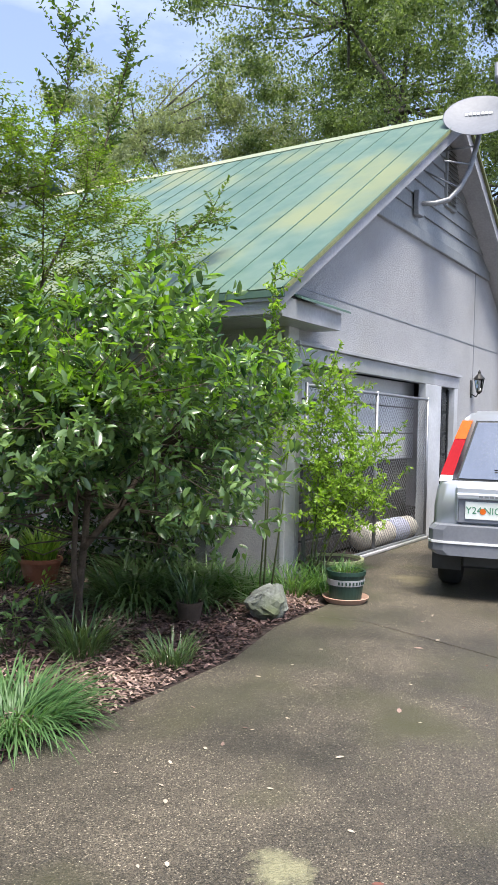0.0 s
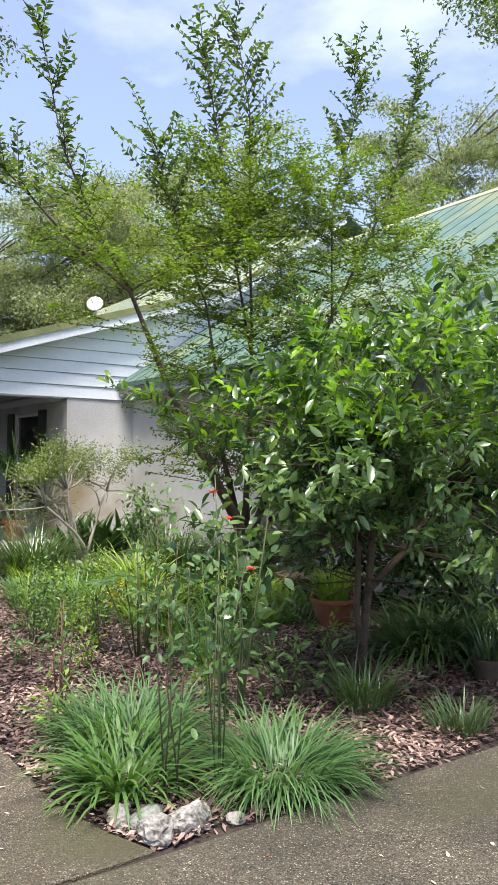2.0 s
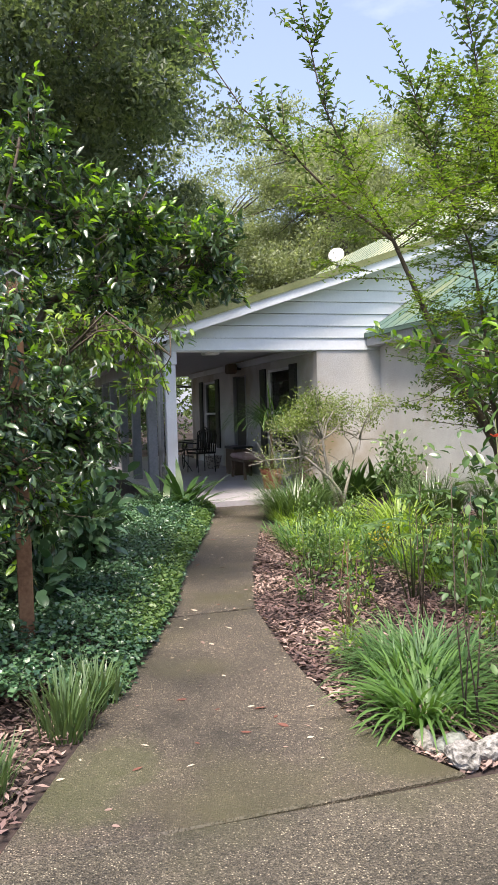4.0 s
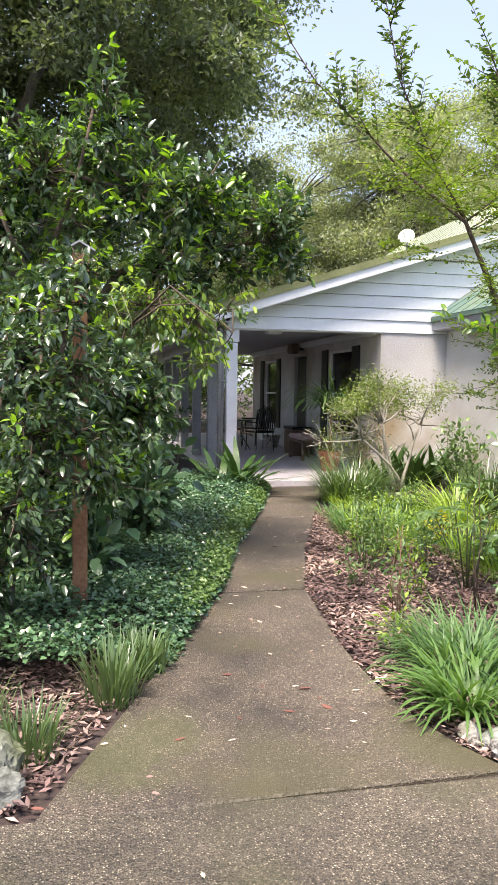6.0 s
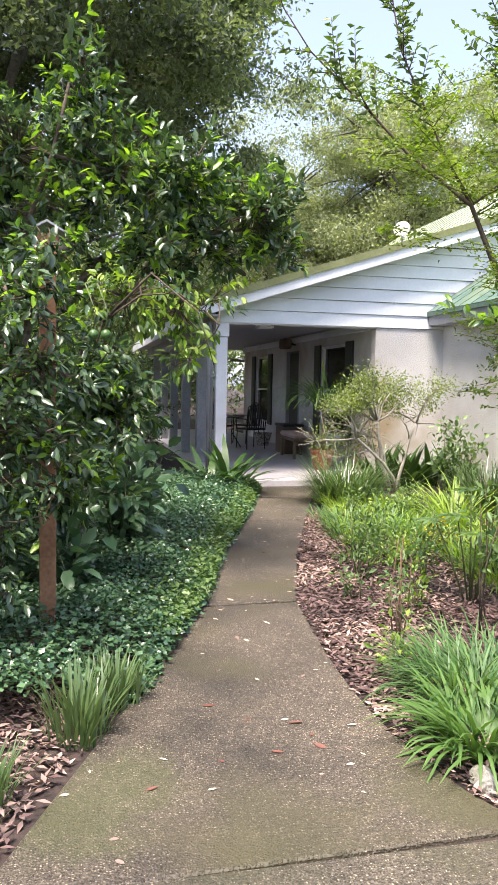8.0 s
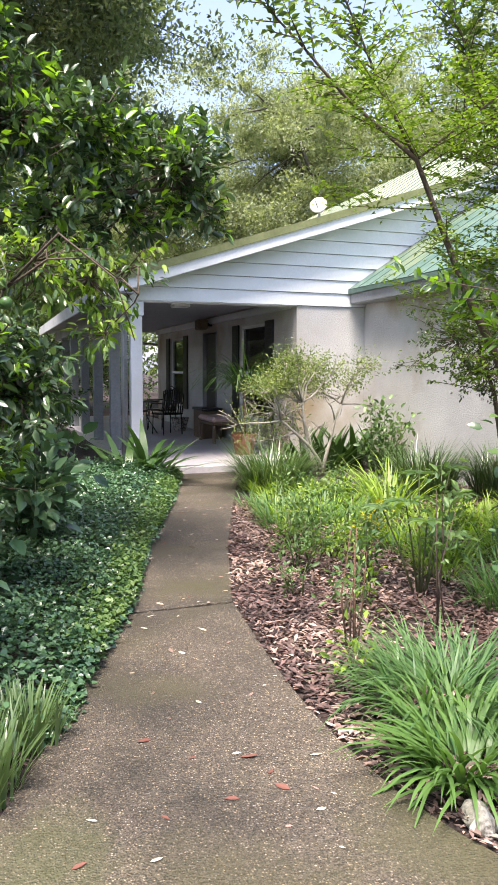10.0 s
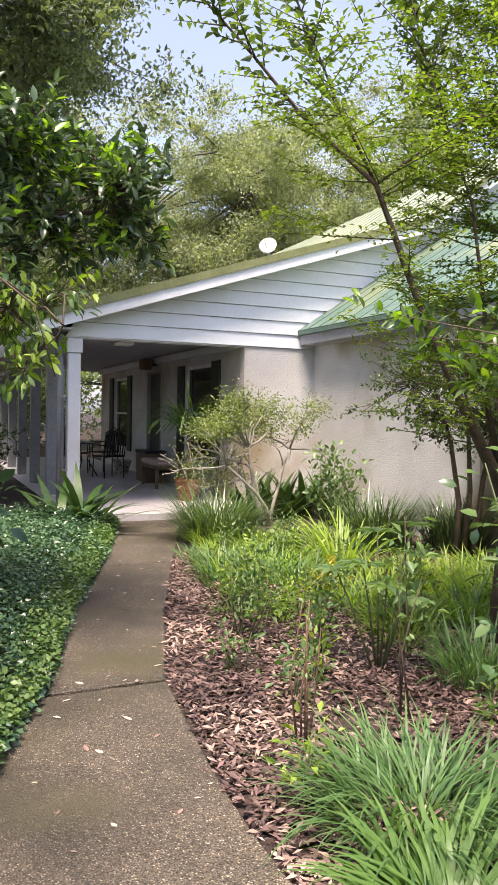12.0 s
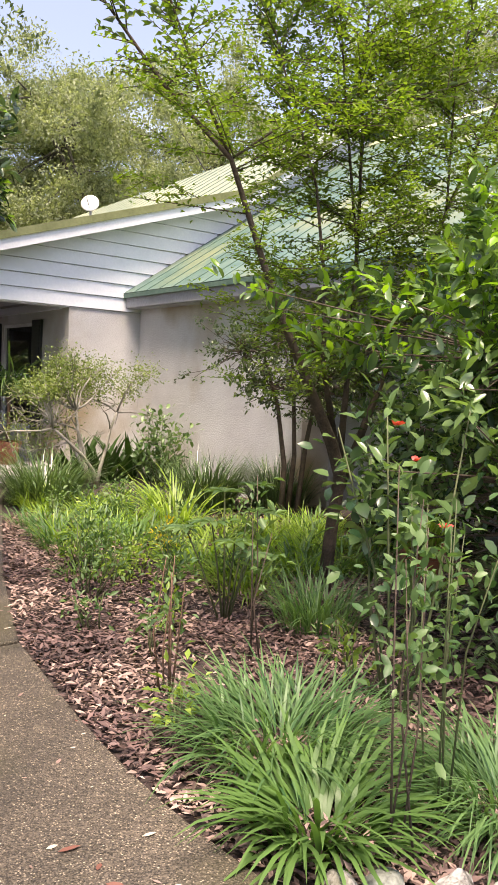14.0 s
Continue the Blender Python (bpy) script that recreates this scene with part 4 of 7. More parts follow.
tubes_object("pipe", [[((1.82, PY + 0.02, 2.36), 0.032), ((1.98, PY + 0.02, 2.36), 0.032), ((2.12, PY + 0.04, 2.31), 0.032), ((2.2, PY + 0.08, 2.2), 0.032), ((2.23, PY + 0.1, 2.0), 0.032), ((2.23, PY + 0.1, 0.0), 0.032)]], M_PIPE, downspout, sides=10)
for z in (0.6, 1.6):
    part("bracket", box(2.19, PY + 0.06, z, 2.3, PY + 0.14, z + 0.03), M_PIPE, downspout)

# porch posts
post = thing("porch_post", "white square wooden porch post", "post", "porch posts", at=(2.38, PY + 0.1, 0.085))
part("shaft", box(-0.085, -0.085, 0, 0.085, 0.085, 2.12, 0.008), M_TRIM, post)
part("capital", box(-0.105, -0.105, 2.13, 0.105, 0.105, 2.33, 0.008), M_TRIM, post)
part("base_block", box(-0.1, -0.1, 0.0, 0.1, 0.1, 0.16, 0.008), M_TRIM, post)
# side posts take the grey siding colour in place of shade
shaded = thing("porch_post", "wooden post along the porch side, greyed for shade", "post", "porch side posts", at=(2.38, 14.1, 0.085))
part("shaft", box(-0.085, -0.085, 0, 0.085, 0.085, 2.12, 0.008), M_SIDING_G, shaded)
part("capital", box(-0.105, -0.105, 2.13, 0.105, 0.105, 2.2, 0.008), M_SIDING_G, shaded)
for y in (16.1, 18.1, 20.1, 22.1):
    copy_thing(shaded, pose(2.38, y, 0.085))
downpipe = thing("downpipe", "white rain downpipe beside the porch post", "pipe")
tubes_object("pipe", [[((2.2, PY + 0.05, 2.45), 0.035), ((2.2, PY + 0.1, 2.3), 0.035), ((2.2, PY + 0.12, 0.05), 0.035)]], M_TRIM_G, downpipe, sides=8)

# windows with dark shutters, and the front door
for name, (a, b, lo, hi) in zip(("window_1", "window_2"), (OPEN[0], OPEN[2])):
    win = thing(name, "sash window with tall dark shutters on the porch wall", "window", kind="structure")
    for yy in (a, b - 0.05):
        part("window_frame", box(WX + 0.03, yy, lo, WX + 0.1, yy + 0.05, hi), M_TRIM, win)
    for zz in (lo, hi - 0.05, (lo + hi) / 2 - 0.025):
        part("window_frame", box(WX + 0.035, a + 0.05, zz, WX + 0.095, b - 0.05, zz + 0.05), M_TRIM, win)
    for zz in ((lo + 0.05, (lo + hi) / 2 - 0.025), ((lo + hi) / 2 + 0.025, hi - 0.05)):
        part("pane", box(WX + 0.06, a + 0.05, zz[0], WX + 0.066, b - 0.05, zz[1]), M_GLASS_D, win)
    part("window_sill", box(WX - 0.05, a - 0.04, lo - 0.06, WX + 0.05, b + 0.04, lo - 0.002, 0.006), M_TRIM, win)
    for yy in (a - 0.40, b + 0.02):
        sh = part("shutter", box(WX - 0.035, yy, lo - 0.03, WX - 0.004, yy + 0.38, hi + 0.03, 0.005), M_DARK, win, "dark louvred shutter")
        for k in range(24):
            part("louvre", box(WX - 0.046, yy + 0.05, lo + 0.04 + k * 0.068, WX - 0.036, yy + 0.33, lo + 0.085 + k * 0.068), M_DARK, sh)
fdoor = thing("door_3", "dark front door with a screen on the porch", "door", kind="structure")
a, b, lo, hi = OPEN[1]
part("door_leaf", box(WX + 0.06, a + 0.04, lo, WX + 0.11, b - 0.04, hi - 0.04, 0.004), M_DARK, fdoor)
for k in range(2):
    part("door_panel", box(WX + 0.045, a + 0.2, lo + 0.2 + k * 0.95, WX + 0.058, b - 0.2, lo + 0.95 + k * 0.95, 0.006), M_DARK, fdoor)
for yy in (a, b - 0.04):
    part("door_frame", box(WX - 0.02, yy, lo, WX + 0.12, yy + 0.04, hi), M_TRIM_G, fdoor)
part("door_handle", lathe([(0.01, 0), (0.03, 0.01), (0.03, 0.04), (0.01, 0.05)], 10, (WX + 0.03, a + 0.12, 1.05)), M_STEEL, fdoor, "steel knob")

# ceiling fixtures
for (x, y, zz, nm, lab, cat) in ((3.4, 13.6, 2.56, "ceiling_light", "flat white ceiling light on the porch", "ceiling light"),):
    cl = thing(nm, lab, cat)
    part("plate", box(x - 0.17, y - 0.17, zz - 0.03, x + 0.17, y + 0.17, zz - 0.001, 0.008), M_WHITE, cl)
    part("diffuser", box(x - 0.14, y - 0.14, zz - 0.09, x + 0.14, y + 0.14, zz - 0.031, 0.02), M_WHITE, cl)
bell = thing("wall_lamp", "small brown lantern above the front door", "wall lamp")
part("lamp_body", box(WX - 0.32, 16.6, 2.28, WX - 0.12, 16.95, 2.5, 0.03), M_WICKER, bell)
part("bracket", box(WX - 0.12, 16.72, 2.36, WX, 16.82, 2.42), M_IRON, bell)

# ---------------------------------------------------------------- citrus tree in the bed


def broad_tree(name, label, base, crown, radii, n_clump, each, length, mats, seed, stems, bark, low=-1.0, full=True, ratio=0.45, category="tree", inner=0.5, reach=0.16, rough=0.35):
    """A bushy tree: stems to the crown, then whorls of broad leaves on its lumpy outside."""
    rng = np.random.default_rng(seed)
    top = thing(name, label, category, at=base)
    tubes = []
    cl = shell_points(rng, n_clump, crown, radii, rough=rough, inner=inner, seed_shift=seed, low=low)
    for s in stems:
        tubes.append([(Vector(p), r) for p, r in s])
    ends = [Vector(s[-1][0]) for s in stems] + [Vector(s[len(s) // 2][0]) for s in stems]
    for c in cl[:: 3]:
        c = Vector(c)
        e = min(ends, key=lambda q: (q - c).length + rng.random() * 0.3)
        m = (e + c) / 2 + Vector(rng.normal(0, 0.07, 3))
        tubes.append([(e, 0.008), (m + Vector((0, 0, -0.03)), 0.005), (c, 0.002)])
    tubes_object("trunk", tubes, bark, top, sides=7)
    twig = unit(unit(cl - np.array(crown)) + rng.normal(0, 0.45, cl.shape) + np.array([0, 0, 0.55]))
    i = np.repeat(np.arange(len(cl)), each)
    along = rng.random((len(i), 1))
    b = cl[i] + twig[i] * (along * 1.5 - 0.5) * reach + rng.normal(0, 0.018, (len(i), 3))
    spin = rng.normal(0, 1, (len(i), 3))
    spin = unit(spin - twig[i] * (spin * twig[i]).sum(1, keepdims=True))
    w = unit(twig[i] * (0.25 + 0.7 * along) + spin * 0.95 + np.array([0, 0, 0.12]))
    pick = rng.random(len(i))
    share = np.cumsum([m[1] for m in mats])
    prev = 0.0
    for (mat, _), s in zip(mats, share):
        k = (pick >= prev) & (pick < s)
        prev = s
        if mat is L_CITRUS_N:
            k = k & (b[:, 2] > crown[2] + 0.15 * radii[2])
        if k.sum():
            leaves("crown", rng, b[k], w[k], length * rng.uniform(0.6, 1.25, k.sum()), mat, top, full=full, ratio=ratio)
    return top


citrus = broad_tree("citrus_tree", "bushy citrus tree with glossy dark leaves and bright new growth", (3.8, 3.85, 0), (0.12, -0.2, 1.46), (1.2, 1.08, 0.86), 950, 14, 0.098,
                    [(L_CITRUS, 0.68), (L_CITRUS_N, 0.32)], 3,
                    [[((0, 0, -0.05), 0.04), ((0.01, 0.0, 0.35), 0.031), ((0.06, 0.0, 0.7), 0.026), ((0.14, 0.05, 1.1), 0.02), ((0.22, 0.0, 1.7), 0.016)],
                     [((0.0, 0.0, 0.22), 0.024), ((-0.07, -0.03, 0.5), 0.021), ((-0.08, -0.05, 1.0), 0.017), ((-0.2, -0.1, 1.6), 0.014)],
                     [((0.03, 0.0, 0.62), 0.028), ((0.3, -0.1, 0.9), 0.022), ((0.6, -0.15, 1.3), 0.014)]], M_BARK, low=-0.8, rough=0.7, ratio=0.38)

# shaded citrus beside the path, with a hanging branch and green fruit

def lobed_tree(name, label, base, lobes, n_clump, each, length, mats, seed, stems, bark, ratio=0.4, droop=0.0, reach=0.13, category="tree", twig_r=0.015):
    """A broad-leaved tree whose crown is several separate lobes on limbs, with gaps between them."""
    rng = np.random.default_rng(seed)
    top = thing(name, label, category, at=base)
    tubes = [[(Vector(p), r) for p, r in s] for s in stems]
    knots = [Vector(p) for s in stems for p, _ in s[1:]]
    cl, twig = [], []
    weight = [r * r * h for *_, r, h in lobes]
    for (x, y, z, r, h), w in zip(lobes, weight):
        c = Vector((x, y, z))
        e = min(knots, key=lambda q: (q - c).length + max(0.0, q.z - c.z))
        mid = e.lerp(c, 0.5) + Vector((0, 0, 0.08)) + Vector(rng.normal(0, 0.05, 3))
        tubes.append([(e, twig_r), (mid, twig_r * 0.75), (c, twig_r * 0.45)])
        for p in shell_points(rng, max(12, int(n_clump * w / sum(weight))), (x, y, z), (r, r, h), rough=0.8, inner=0.35, seed_shift=seed + x * 3.0):
            p = Vector(p)
            d = (p - c).normalized()
            tubes.append([(c.lerp(p, 0.15), 0.005), (c.lerp(p, 0.6) + Vector(rng.normal(0, 0.03, 3)), 0.0035), (p, 0.002)])
            cl.append(p)
            twig.append(d + Vector(rng.normal(0, 0.4, 3)) + Vector((0, 0, 0.35 - droop)))
    tubes_object("trunk", tubes, bark, top, sides=6)
    cl, twig = np.array(cl), unit(np.array(twig))
    i = np.repeat(np.arange(len(cl)), each)
    along = rng.random((len(i), 1))
    b = cl[i] + twig[i] * (along * 1.4 - 0.7) * reach + rng.normal(0, 0.012, (len(i), 3))
    spin = rng.normal(0, 1, (len(i), 3))
    spin = unit(spin - twig[i] * (spin * twig[i]).sum(1, keepdims=True))
    w = unit(twig[i] * (0.3 + 0.7 * along) + spin * 0.9 + np.array([0, 0, -droop]))
    tone = rng.random(len(cl))[i] * 0.6 + rng.random(len(i)) * 0.4
    edge = np.quantile(tone, np.cumsum([m[1] for m in mats]).clip(0, 1))
    prev = -1.0
    for (mat, _), q in zip(mats, edge):
        k = (tone > prev) & (tone <= q)
        prev = q
        leaves("crown", rng, b[k], w[k], length * rng.uniform(0.6, 1.2, int(k.sum())), mat, top, full=True, ratio=ratio)
    return top


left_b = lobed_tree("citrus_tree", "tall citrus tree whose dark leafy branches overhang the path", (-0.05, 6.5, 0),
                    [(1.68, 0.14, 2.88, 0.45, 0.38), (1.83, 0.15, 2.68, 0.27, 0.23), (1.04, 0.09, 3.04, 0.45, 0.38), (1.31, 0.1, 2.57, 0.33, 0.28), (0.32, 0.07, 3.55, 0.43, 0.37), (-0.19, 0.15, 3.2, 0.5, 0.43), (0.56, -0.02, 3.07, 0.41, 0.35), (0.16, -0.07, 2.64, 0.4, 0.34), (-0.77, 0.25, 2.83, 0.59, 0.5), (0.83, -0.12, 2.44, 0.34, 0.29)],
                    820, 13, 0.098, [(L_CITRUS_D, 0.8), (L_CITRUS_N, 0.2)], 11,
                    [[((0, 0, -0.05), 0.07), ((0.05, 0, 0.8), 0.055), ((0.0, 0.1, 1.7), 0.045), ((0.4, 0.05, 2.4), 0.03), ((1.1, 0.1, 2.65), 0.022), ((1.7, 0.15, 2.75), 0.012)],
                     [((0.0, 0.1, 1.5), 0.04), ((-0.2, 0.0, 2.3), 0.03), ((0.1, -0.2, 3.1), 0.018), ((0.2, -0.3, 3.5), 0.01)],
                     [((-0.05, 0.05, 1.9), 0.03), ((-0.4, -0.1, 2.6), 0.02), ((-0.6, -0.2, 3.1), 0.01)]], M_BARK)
left_d = lobed_tree("hanging_citrus", "sparse hanging citrus branches with yellowing pale leaves", (0.0, 6.2, 0),
                    [(0.95, 0.01, 2.03, 0.27, 0.23), (1.22, 0.17, 2.12, 0.21, 0.18), (1.02, -0.13, 1.67, 0.19, 0.16), (0.57, -0.21, 2.08, 0.3, 0.25)],
                    120, 8, 0.08, [(L_CITRUS, 0.5), (L_LIME, 0.35), (L_CITRUS_N, 0.15)], 17,
                    [[((0, 0, -0.05), 0.018), ((0.1, -0.1, 0.9), 0.013), ((0.4, -0.3, 1.9), 0.008), ((0.65, -0.4, 2.08), 0.006), ((0.9, -0.43, 2.1), 0.005), ((1.2, -0.35, 1.9), 0.003)],
                     [((0.4, -0.3, 1.9), 0.01), ((0.7, -0.6, 2.2), 0.008), ((1.0, -0.7, 1.95), 0.005), ((1.1, -0.75, 1.6), 0.003)]], M_BARK, droop=0.7, reach=0.17, twig_r=0.006)
left_a = lobed_tree("citrus_tree", "dark bushy citrus tree with green fruit beside the path", (-0.25, 5.15, 0),
                    [(0.03, 0.37, 1.78, 0.42, 0.36), (0.37, 0.07, 1.44, 0.31, 0.27), (0.68, 0.2, 1.33, 0.31, 0.26), (0.6, 0.03, 1.59, 0.2, 0.17), (-0.34, 0.42, 1.39, 0.46, 0.39), (0.02, 0.5, 2.09, 0.27, 0.23), (-0.03, 0.12, 1.03, 0.35, 0.3), (0.37, 0.13, 0.92, 0.3, 0.25), (-0.34, 0.06, 0.75, 0.4, 0.34)],
                    820, 13, 0.092, [(L_CITRUS_D, 0.86), (L_CITRUS_N, 0.14)], 7,
                    [[((0, 0, -0.05), 0.04), ((0.03, 0, 0.5), 0.032), ((0.05, -0.1, 1.1), 0.025), ((0.1, -0.1, 1.9), 0.012)],
                     [((-0.02, 0.0, 0.4), 0.03), ((-0.3, -0.1, 1.0), 0.022), ((-0.3, -0.1, 1.7), 0.014)],
                     [((0.03, 0.0, 0.6), 0.02), ((0.3, 0.0, 1.0), 0.016), ((0.45, 0.0, 1.5), 0.01)]], M_BARK, droop=0.25)
left_e = lobed_tree("young_citrus", "young citrus with small glossy dark leaves round the wooden post", (-0.3, 4.35, 0),
                    [(0.3, -0.05, 1.88, 0.22, 0.19), (0.35, -0.13, 1.56, 0.22, 0.19), (0.1, -0.08, 1.59, 0.28, 0.24), (0.15, -0.17, 1.24, 0.28, 0.23), (0.39, -0.17, 1.21, 0.21, 0.17), (0.04, -0.23, 0.84, 0.27, 0.23), (0.46, -0.15, 0.97, 0.13, 0.11), (0.42, -0.01, 2.11, 0.17, 0.14), (-0.2, -0.2, 0.52, 0.26, 0.22), (0.19, -0.22, 0.59, 0.15, 0.12)],
                    430, 11, 0.066, [(L_CITRUS_D, 0.9), (L_CITRUS_N, 0.1)], 19,
                    [[((0, 0, -0.05), 0.02), ((0.03, 0, 0.5), 0.016), ((0.1, -0.1, 1.1), 0.012), ((0.3, -0.1, 1.7), 0.008), ((0.35, -0.05, 2.0), 0.005)],
                     [((0.0, 0.0, 0.3), 0.014), ((-0.1, -0.1, 0.9), 0.01), ((0.0, -0.1, 1.5), 0.007)]], M_BARK, droop=0.3, reach=0.11)
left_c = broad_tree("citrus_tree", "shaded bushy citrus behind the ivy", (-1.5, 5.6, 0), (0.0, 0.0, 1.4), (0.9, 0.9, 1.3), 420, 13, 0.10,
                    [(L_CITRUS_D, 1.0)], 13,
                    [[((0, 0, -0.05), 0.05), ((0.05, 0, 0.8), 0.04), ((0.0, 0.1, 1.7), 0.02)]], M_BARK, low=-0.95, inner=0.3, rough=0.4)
rng = np.random.default_rng(5)
for k, (x, y, zz) in enumerate(((0.57, -0.05, 1.76), (0.64, -0.07, 1.76))):
    bm = bmesh.new()
    bmesh.ops.create_uvsphere(bm, u_segments=14, v_segments=10, radius=0.032)
    bm.transform(pose(x, y, zz))
    tubes_object("fruit_stalk", [[((x, y, zz + 0.03), 0.003), ((x + 0.01, y, zz + 0.14), 0.003), ((x - 0.05, y + 0.03, zz + 0.3), 0.004)]], M_TWIG, left_a)
    part("fruit", bm, M_FRUIT, left_a, "unripe green citrus fruit", smooth=True)

# ---------------------------------------------------------------- airy small-leaved tree with several stems
airy = thing("slender_tree", "slender multi-stemmed tree with small bright green leaves", "tree", at=(3.72, 5.28, 0))
O = Vector((3.72, 5.28, 0))
STEMS = [
    [(3.84, 5.4, -0.05, .054), (3.85, 5.36, 0.45, .048), (3.80, 5.25, 0.85, .045), (3.62, 5.16, 1.08, .04), (3.3, 5.1, 1.52, .038), (3.05, 5.1, 1.94, .03), (2.7, 5.1, 2.66, .024), (2.25, 5.1, 2.95, .017), (1.97, 5.1, 3.2, .012), (1.6, 5.1, 3.5, .008), (1.3, 5.1, 3.9, .005)],
    [(2.7, 5.1, 2.66, .018), (2.48, 5.1, 3.0, .013), (2.2, 5.15, 3.6, .009), (2.05, 5.2, 4.4, .004)],
    [(3.72, 5.2, 0.95, .03), (3.5, 5.15, 1.6, .022), (3.44, 5.1, 2.06, .018), (3.33, 5.1, 2.64, .014), (3.05, 5.15, 3.33, .010), (2.9, 5.2, 3.9, .005)],
    [(3.82, 5.3, 0.75, .034), (3.87, 5.3, 1.5, .028), (3.85, 5.25, 2.5, .022), (3.78, 5.2, 3.3, .016), (3.7, 5.1, 4.2, .010), (3.55, 5.1, 4.9, .004)],
    [(3.85, 5.25, 2.3, .02), (3.6, 5.15, 3.1, .014), (3.4, 5.1, 4.0, .009), (3.25, 5.1, 4.7, .004)],
    [(3.83, 5.3, 0.7, .036), (4.2, 5.25, 1.6, .03), (4.6, 5.15, 2.7, .022), (5.2, 5.1, 3.84, .014), (5.45, 5.1, 4.6, .008), (5.6, 5.1, 5.2, .004)],
    [(4.35, 5.2, 2.0, .02), (4.77, 5.0, 2.53, .015), (5.45, 4.85, 2.95, .011), (6.0, 4.75, 3.35, .007), (6.5, 4.7, 3.75, .003)],
    [(4.6, 5.15, 2.7, .016), (4.55, 5.1, 3.6, .011), (4.75, 5.05, 4.4, .007), (4.7, 5.0, 5.0, .003)],
    [(2.7, 5.1, 2.66, .014), (3.1, 4.9, 3.0, .010), (3.7, 4.8, 3.15, .007), (4.3, 4.8, 3.4, .003)],
]
rng = np.random.default_rng(21)
tubes, tips, tips_low = [], [], []
THIN = {0: 0.42, 1: 0.75, 2: 0.9, 8: 0.5}
for si, s in enumerate(STEMS):
    tubes.append([(Vector(q[:3]) - O, q[3] * (0.6 if q[2] > 2.2 else 0.74 if q[2] > 1.2 else 1.05)) for q in s])
    pts = [Vector(q[:3]) - O for q in s]
    for a, b in zip(pts, pts[1:]):
        n = max(2, int((b - a).length / 0.032))
        for k in range(n):
            p = a.lerp(b, (k + rng.random()) / n)
            if p.z < 1.25 or rng.random() > THIN.get(si, 1.0) * (0.28 if p.z < 1.9 else 0.6 if p.z < 3.0 else 1.0):
                continue
            along = (b - a).normalized()
            side = Vector(rng.normal(0, 1, 3))
            side = (side - along * side.dot(along)).normalized()
            high = p.z > (3.75 if si in (3, 4, 5, 7) else 3.0)
            ln = rng.uniform(0.16, 0.44) if high else rng.uniform(0.35, 0.9)
            side = side if high else Vector((side.x, side.y, side.z * 0.3)).normalized()
            d = (along * (0.8 if high else 0.3) + side * 0.8 + Vector((0, 0, 0.1 if high else 0.06))).normalized()
            sprigs = [(p, d, ln)]
            if not high:
                for j in range(int(ln / 0.085)):
                    out = Vector((-d.y, d.x, 0)).normalized() * (1 if j % 2 else -1)
                    sprigs.append((p + d * ln * rng.uniform(0.3, 1.0), (d * 0.7 + out + Vector(rng.normal(0, 0.15, 3))).normalized(), rng.uniform(0.12, 0.3)))
            for o, e, run in sprigs:
                q = o + e * run - Vector((0, 0, 0.0 if high else run * run * 0.2))
                tubes.append([(o, 0.0045 if o is p else 0.0025), (q, 0.0012)])
                m = int(run / 0.02)
                for j in range(m):
                    sw = e.cross(Vector((0, 0, 1)))
                    sw = sw.normalized() if sw.length > 0.01 else Vector((1, 0, 0))
                    w = (sw * (1 if j % 2 else -1) + e * 0.6 + Vector(rng.normal(0, 0.3, 3))).normalized()
                    (tips if high else tips_low).append((o.lerp(q, (j + 0.6) / m), w))
tubes_object("trunk", tubes, M_BARK, airy, sides=6)
for tp, size, nm in ((tips, 0.058, "upper"), (tips_low, 0.034, "lower")):
    b = np.array([p for p, _ in tp])
    w = np.array([q for _, q in tp])
    if nm == "lower":
        b = np.concatenate([b] + [b + rng.normal(0, q, b.shape) for q in (0.03,)])
        w = np.concatenate([w] + [unit(w + rng.normal(0, q, w.shape)) for q in (0.4,)])
    leaves("crown", rng, b, w, size * rng.uniform(0.7, 1.3, len(b)), L_FINE if nm == "lower" else L_FINE_U, airy, ratio=0.5, up=1.1 if nm == "lower" else 0.4)

# ---------------------------------------------------------------- bright vine and thorny shrub by the garage corner


def wiry_shrub(name, label, at, stems, seed, mat, leaf=0.04, ln=(0.15, 0.35), gap=0.06, bark=None, low=0.4, category="shrub", lift=0.2, thick=0.009, extra=1, twig=None):
    rng = np.random.default_rng(seed)
    top = thing(name, label, category, at=at)
    tubes, tp = [], []
    for s in stems:
        pts = [Vector(p) for p in s]
        tubes.append([(p, thick * (1 - 0.7 * i / (len(pts) - 1))) for i, p in enumerate(pts)])
        for a, b in zip(pts, pts[1:]):
            n = max(1, int((b - a).length / gap))
            for k in range(n):
                p = a.lerp(b, (k + rng.random()) / n)
                if p.z < low:
                    continue
                d = (Vector(rng.normal(0, 1, 3)) + (b - a).normalized() * 0.5 + Vector((0, 0, lift))).normalized()
                q = p + d * rng.uniform(*ln)
                tubes.append([(p, (twig or thick) * 0.4), (q, (twig or thick) * 0.15)])
                m = max(3, int((q - p).length / 0.025))
                for j in range(m):
                    for _ in range(extra):
                        tp.append((p.lerp(q, (j + 0.5) / m), (d * 0.5 + Vector(rng.normal(0, 0.8, 3))).normalized()))
    tubes_object("trunk", tubes, bark or M_TWIG, top, sides=5)
    b = np.array([p for p, _ in tp])
    w = np.array([q for _, q in tp])
    leaves("foliage", rng, b, w, leaf * rng.uniform(0.6, 1.3, len(b)), mat, top, ratio=0.5)
    return top


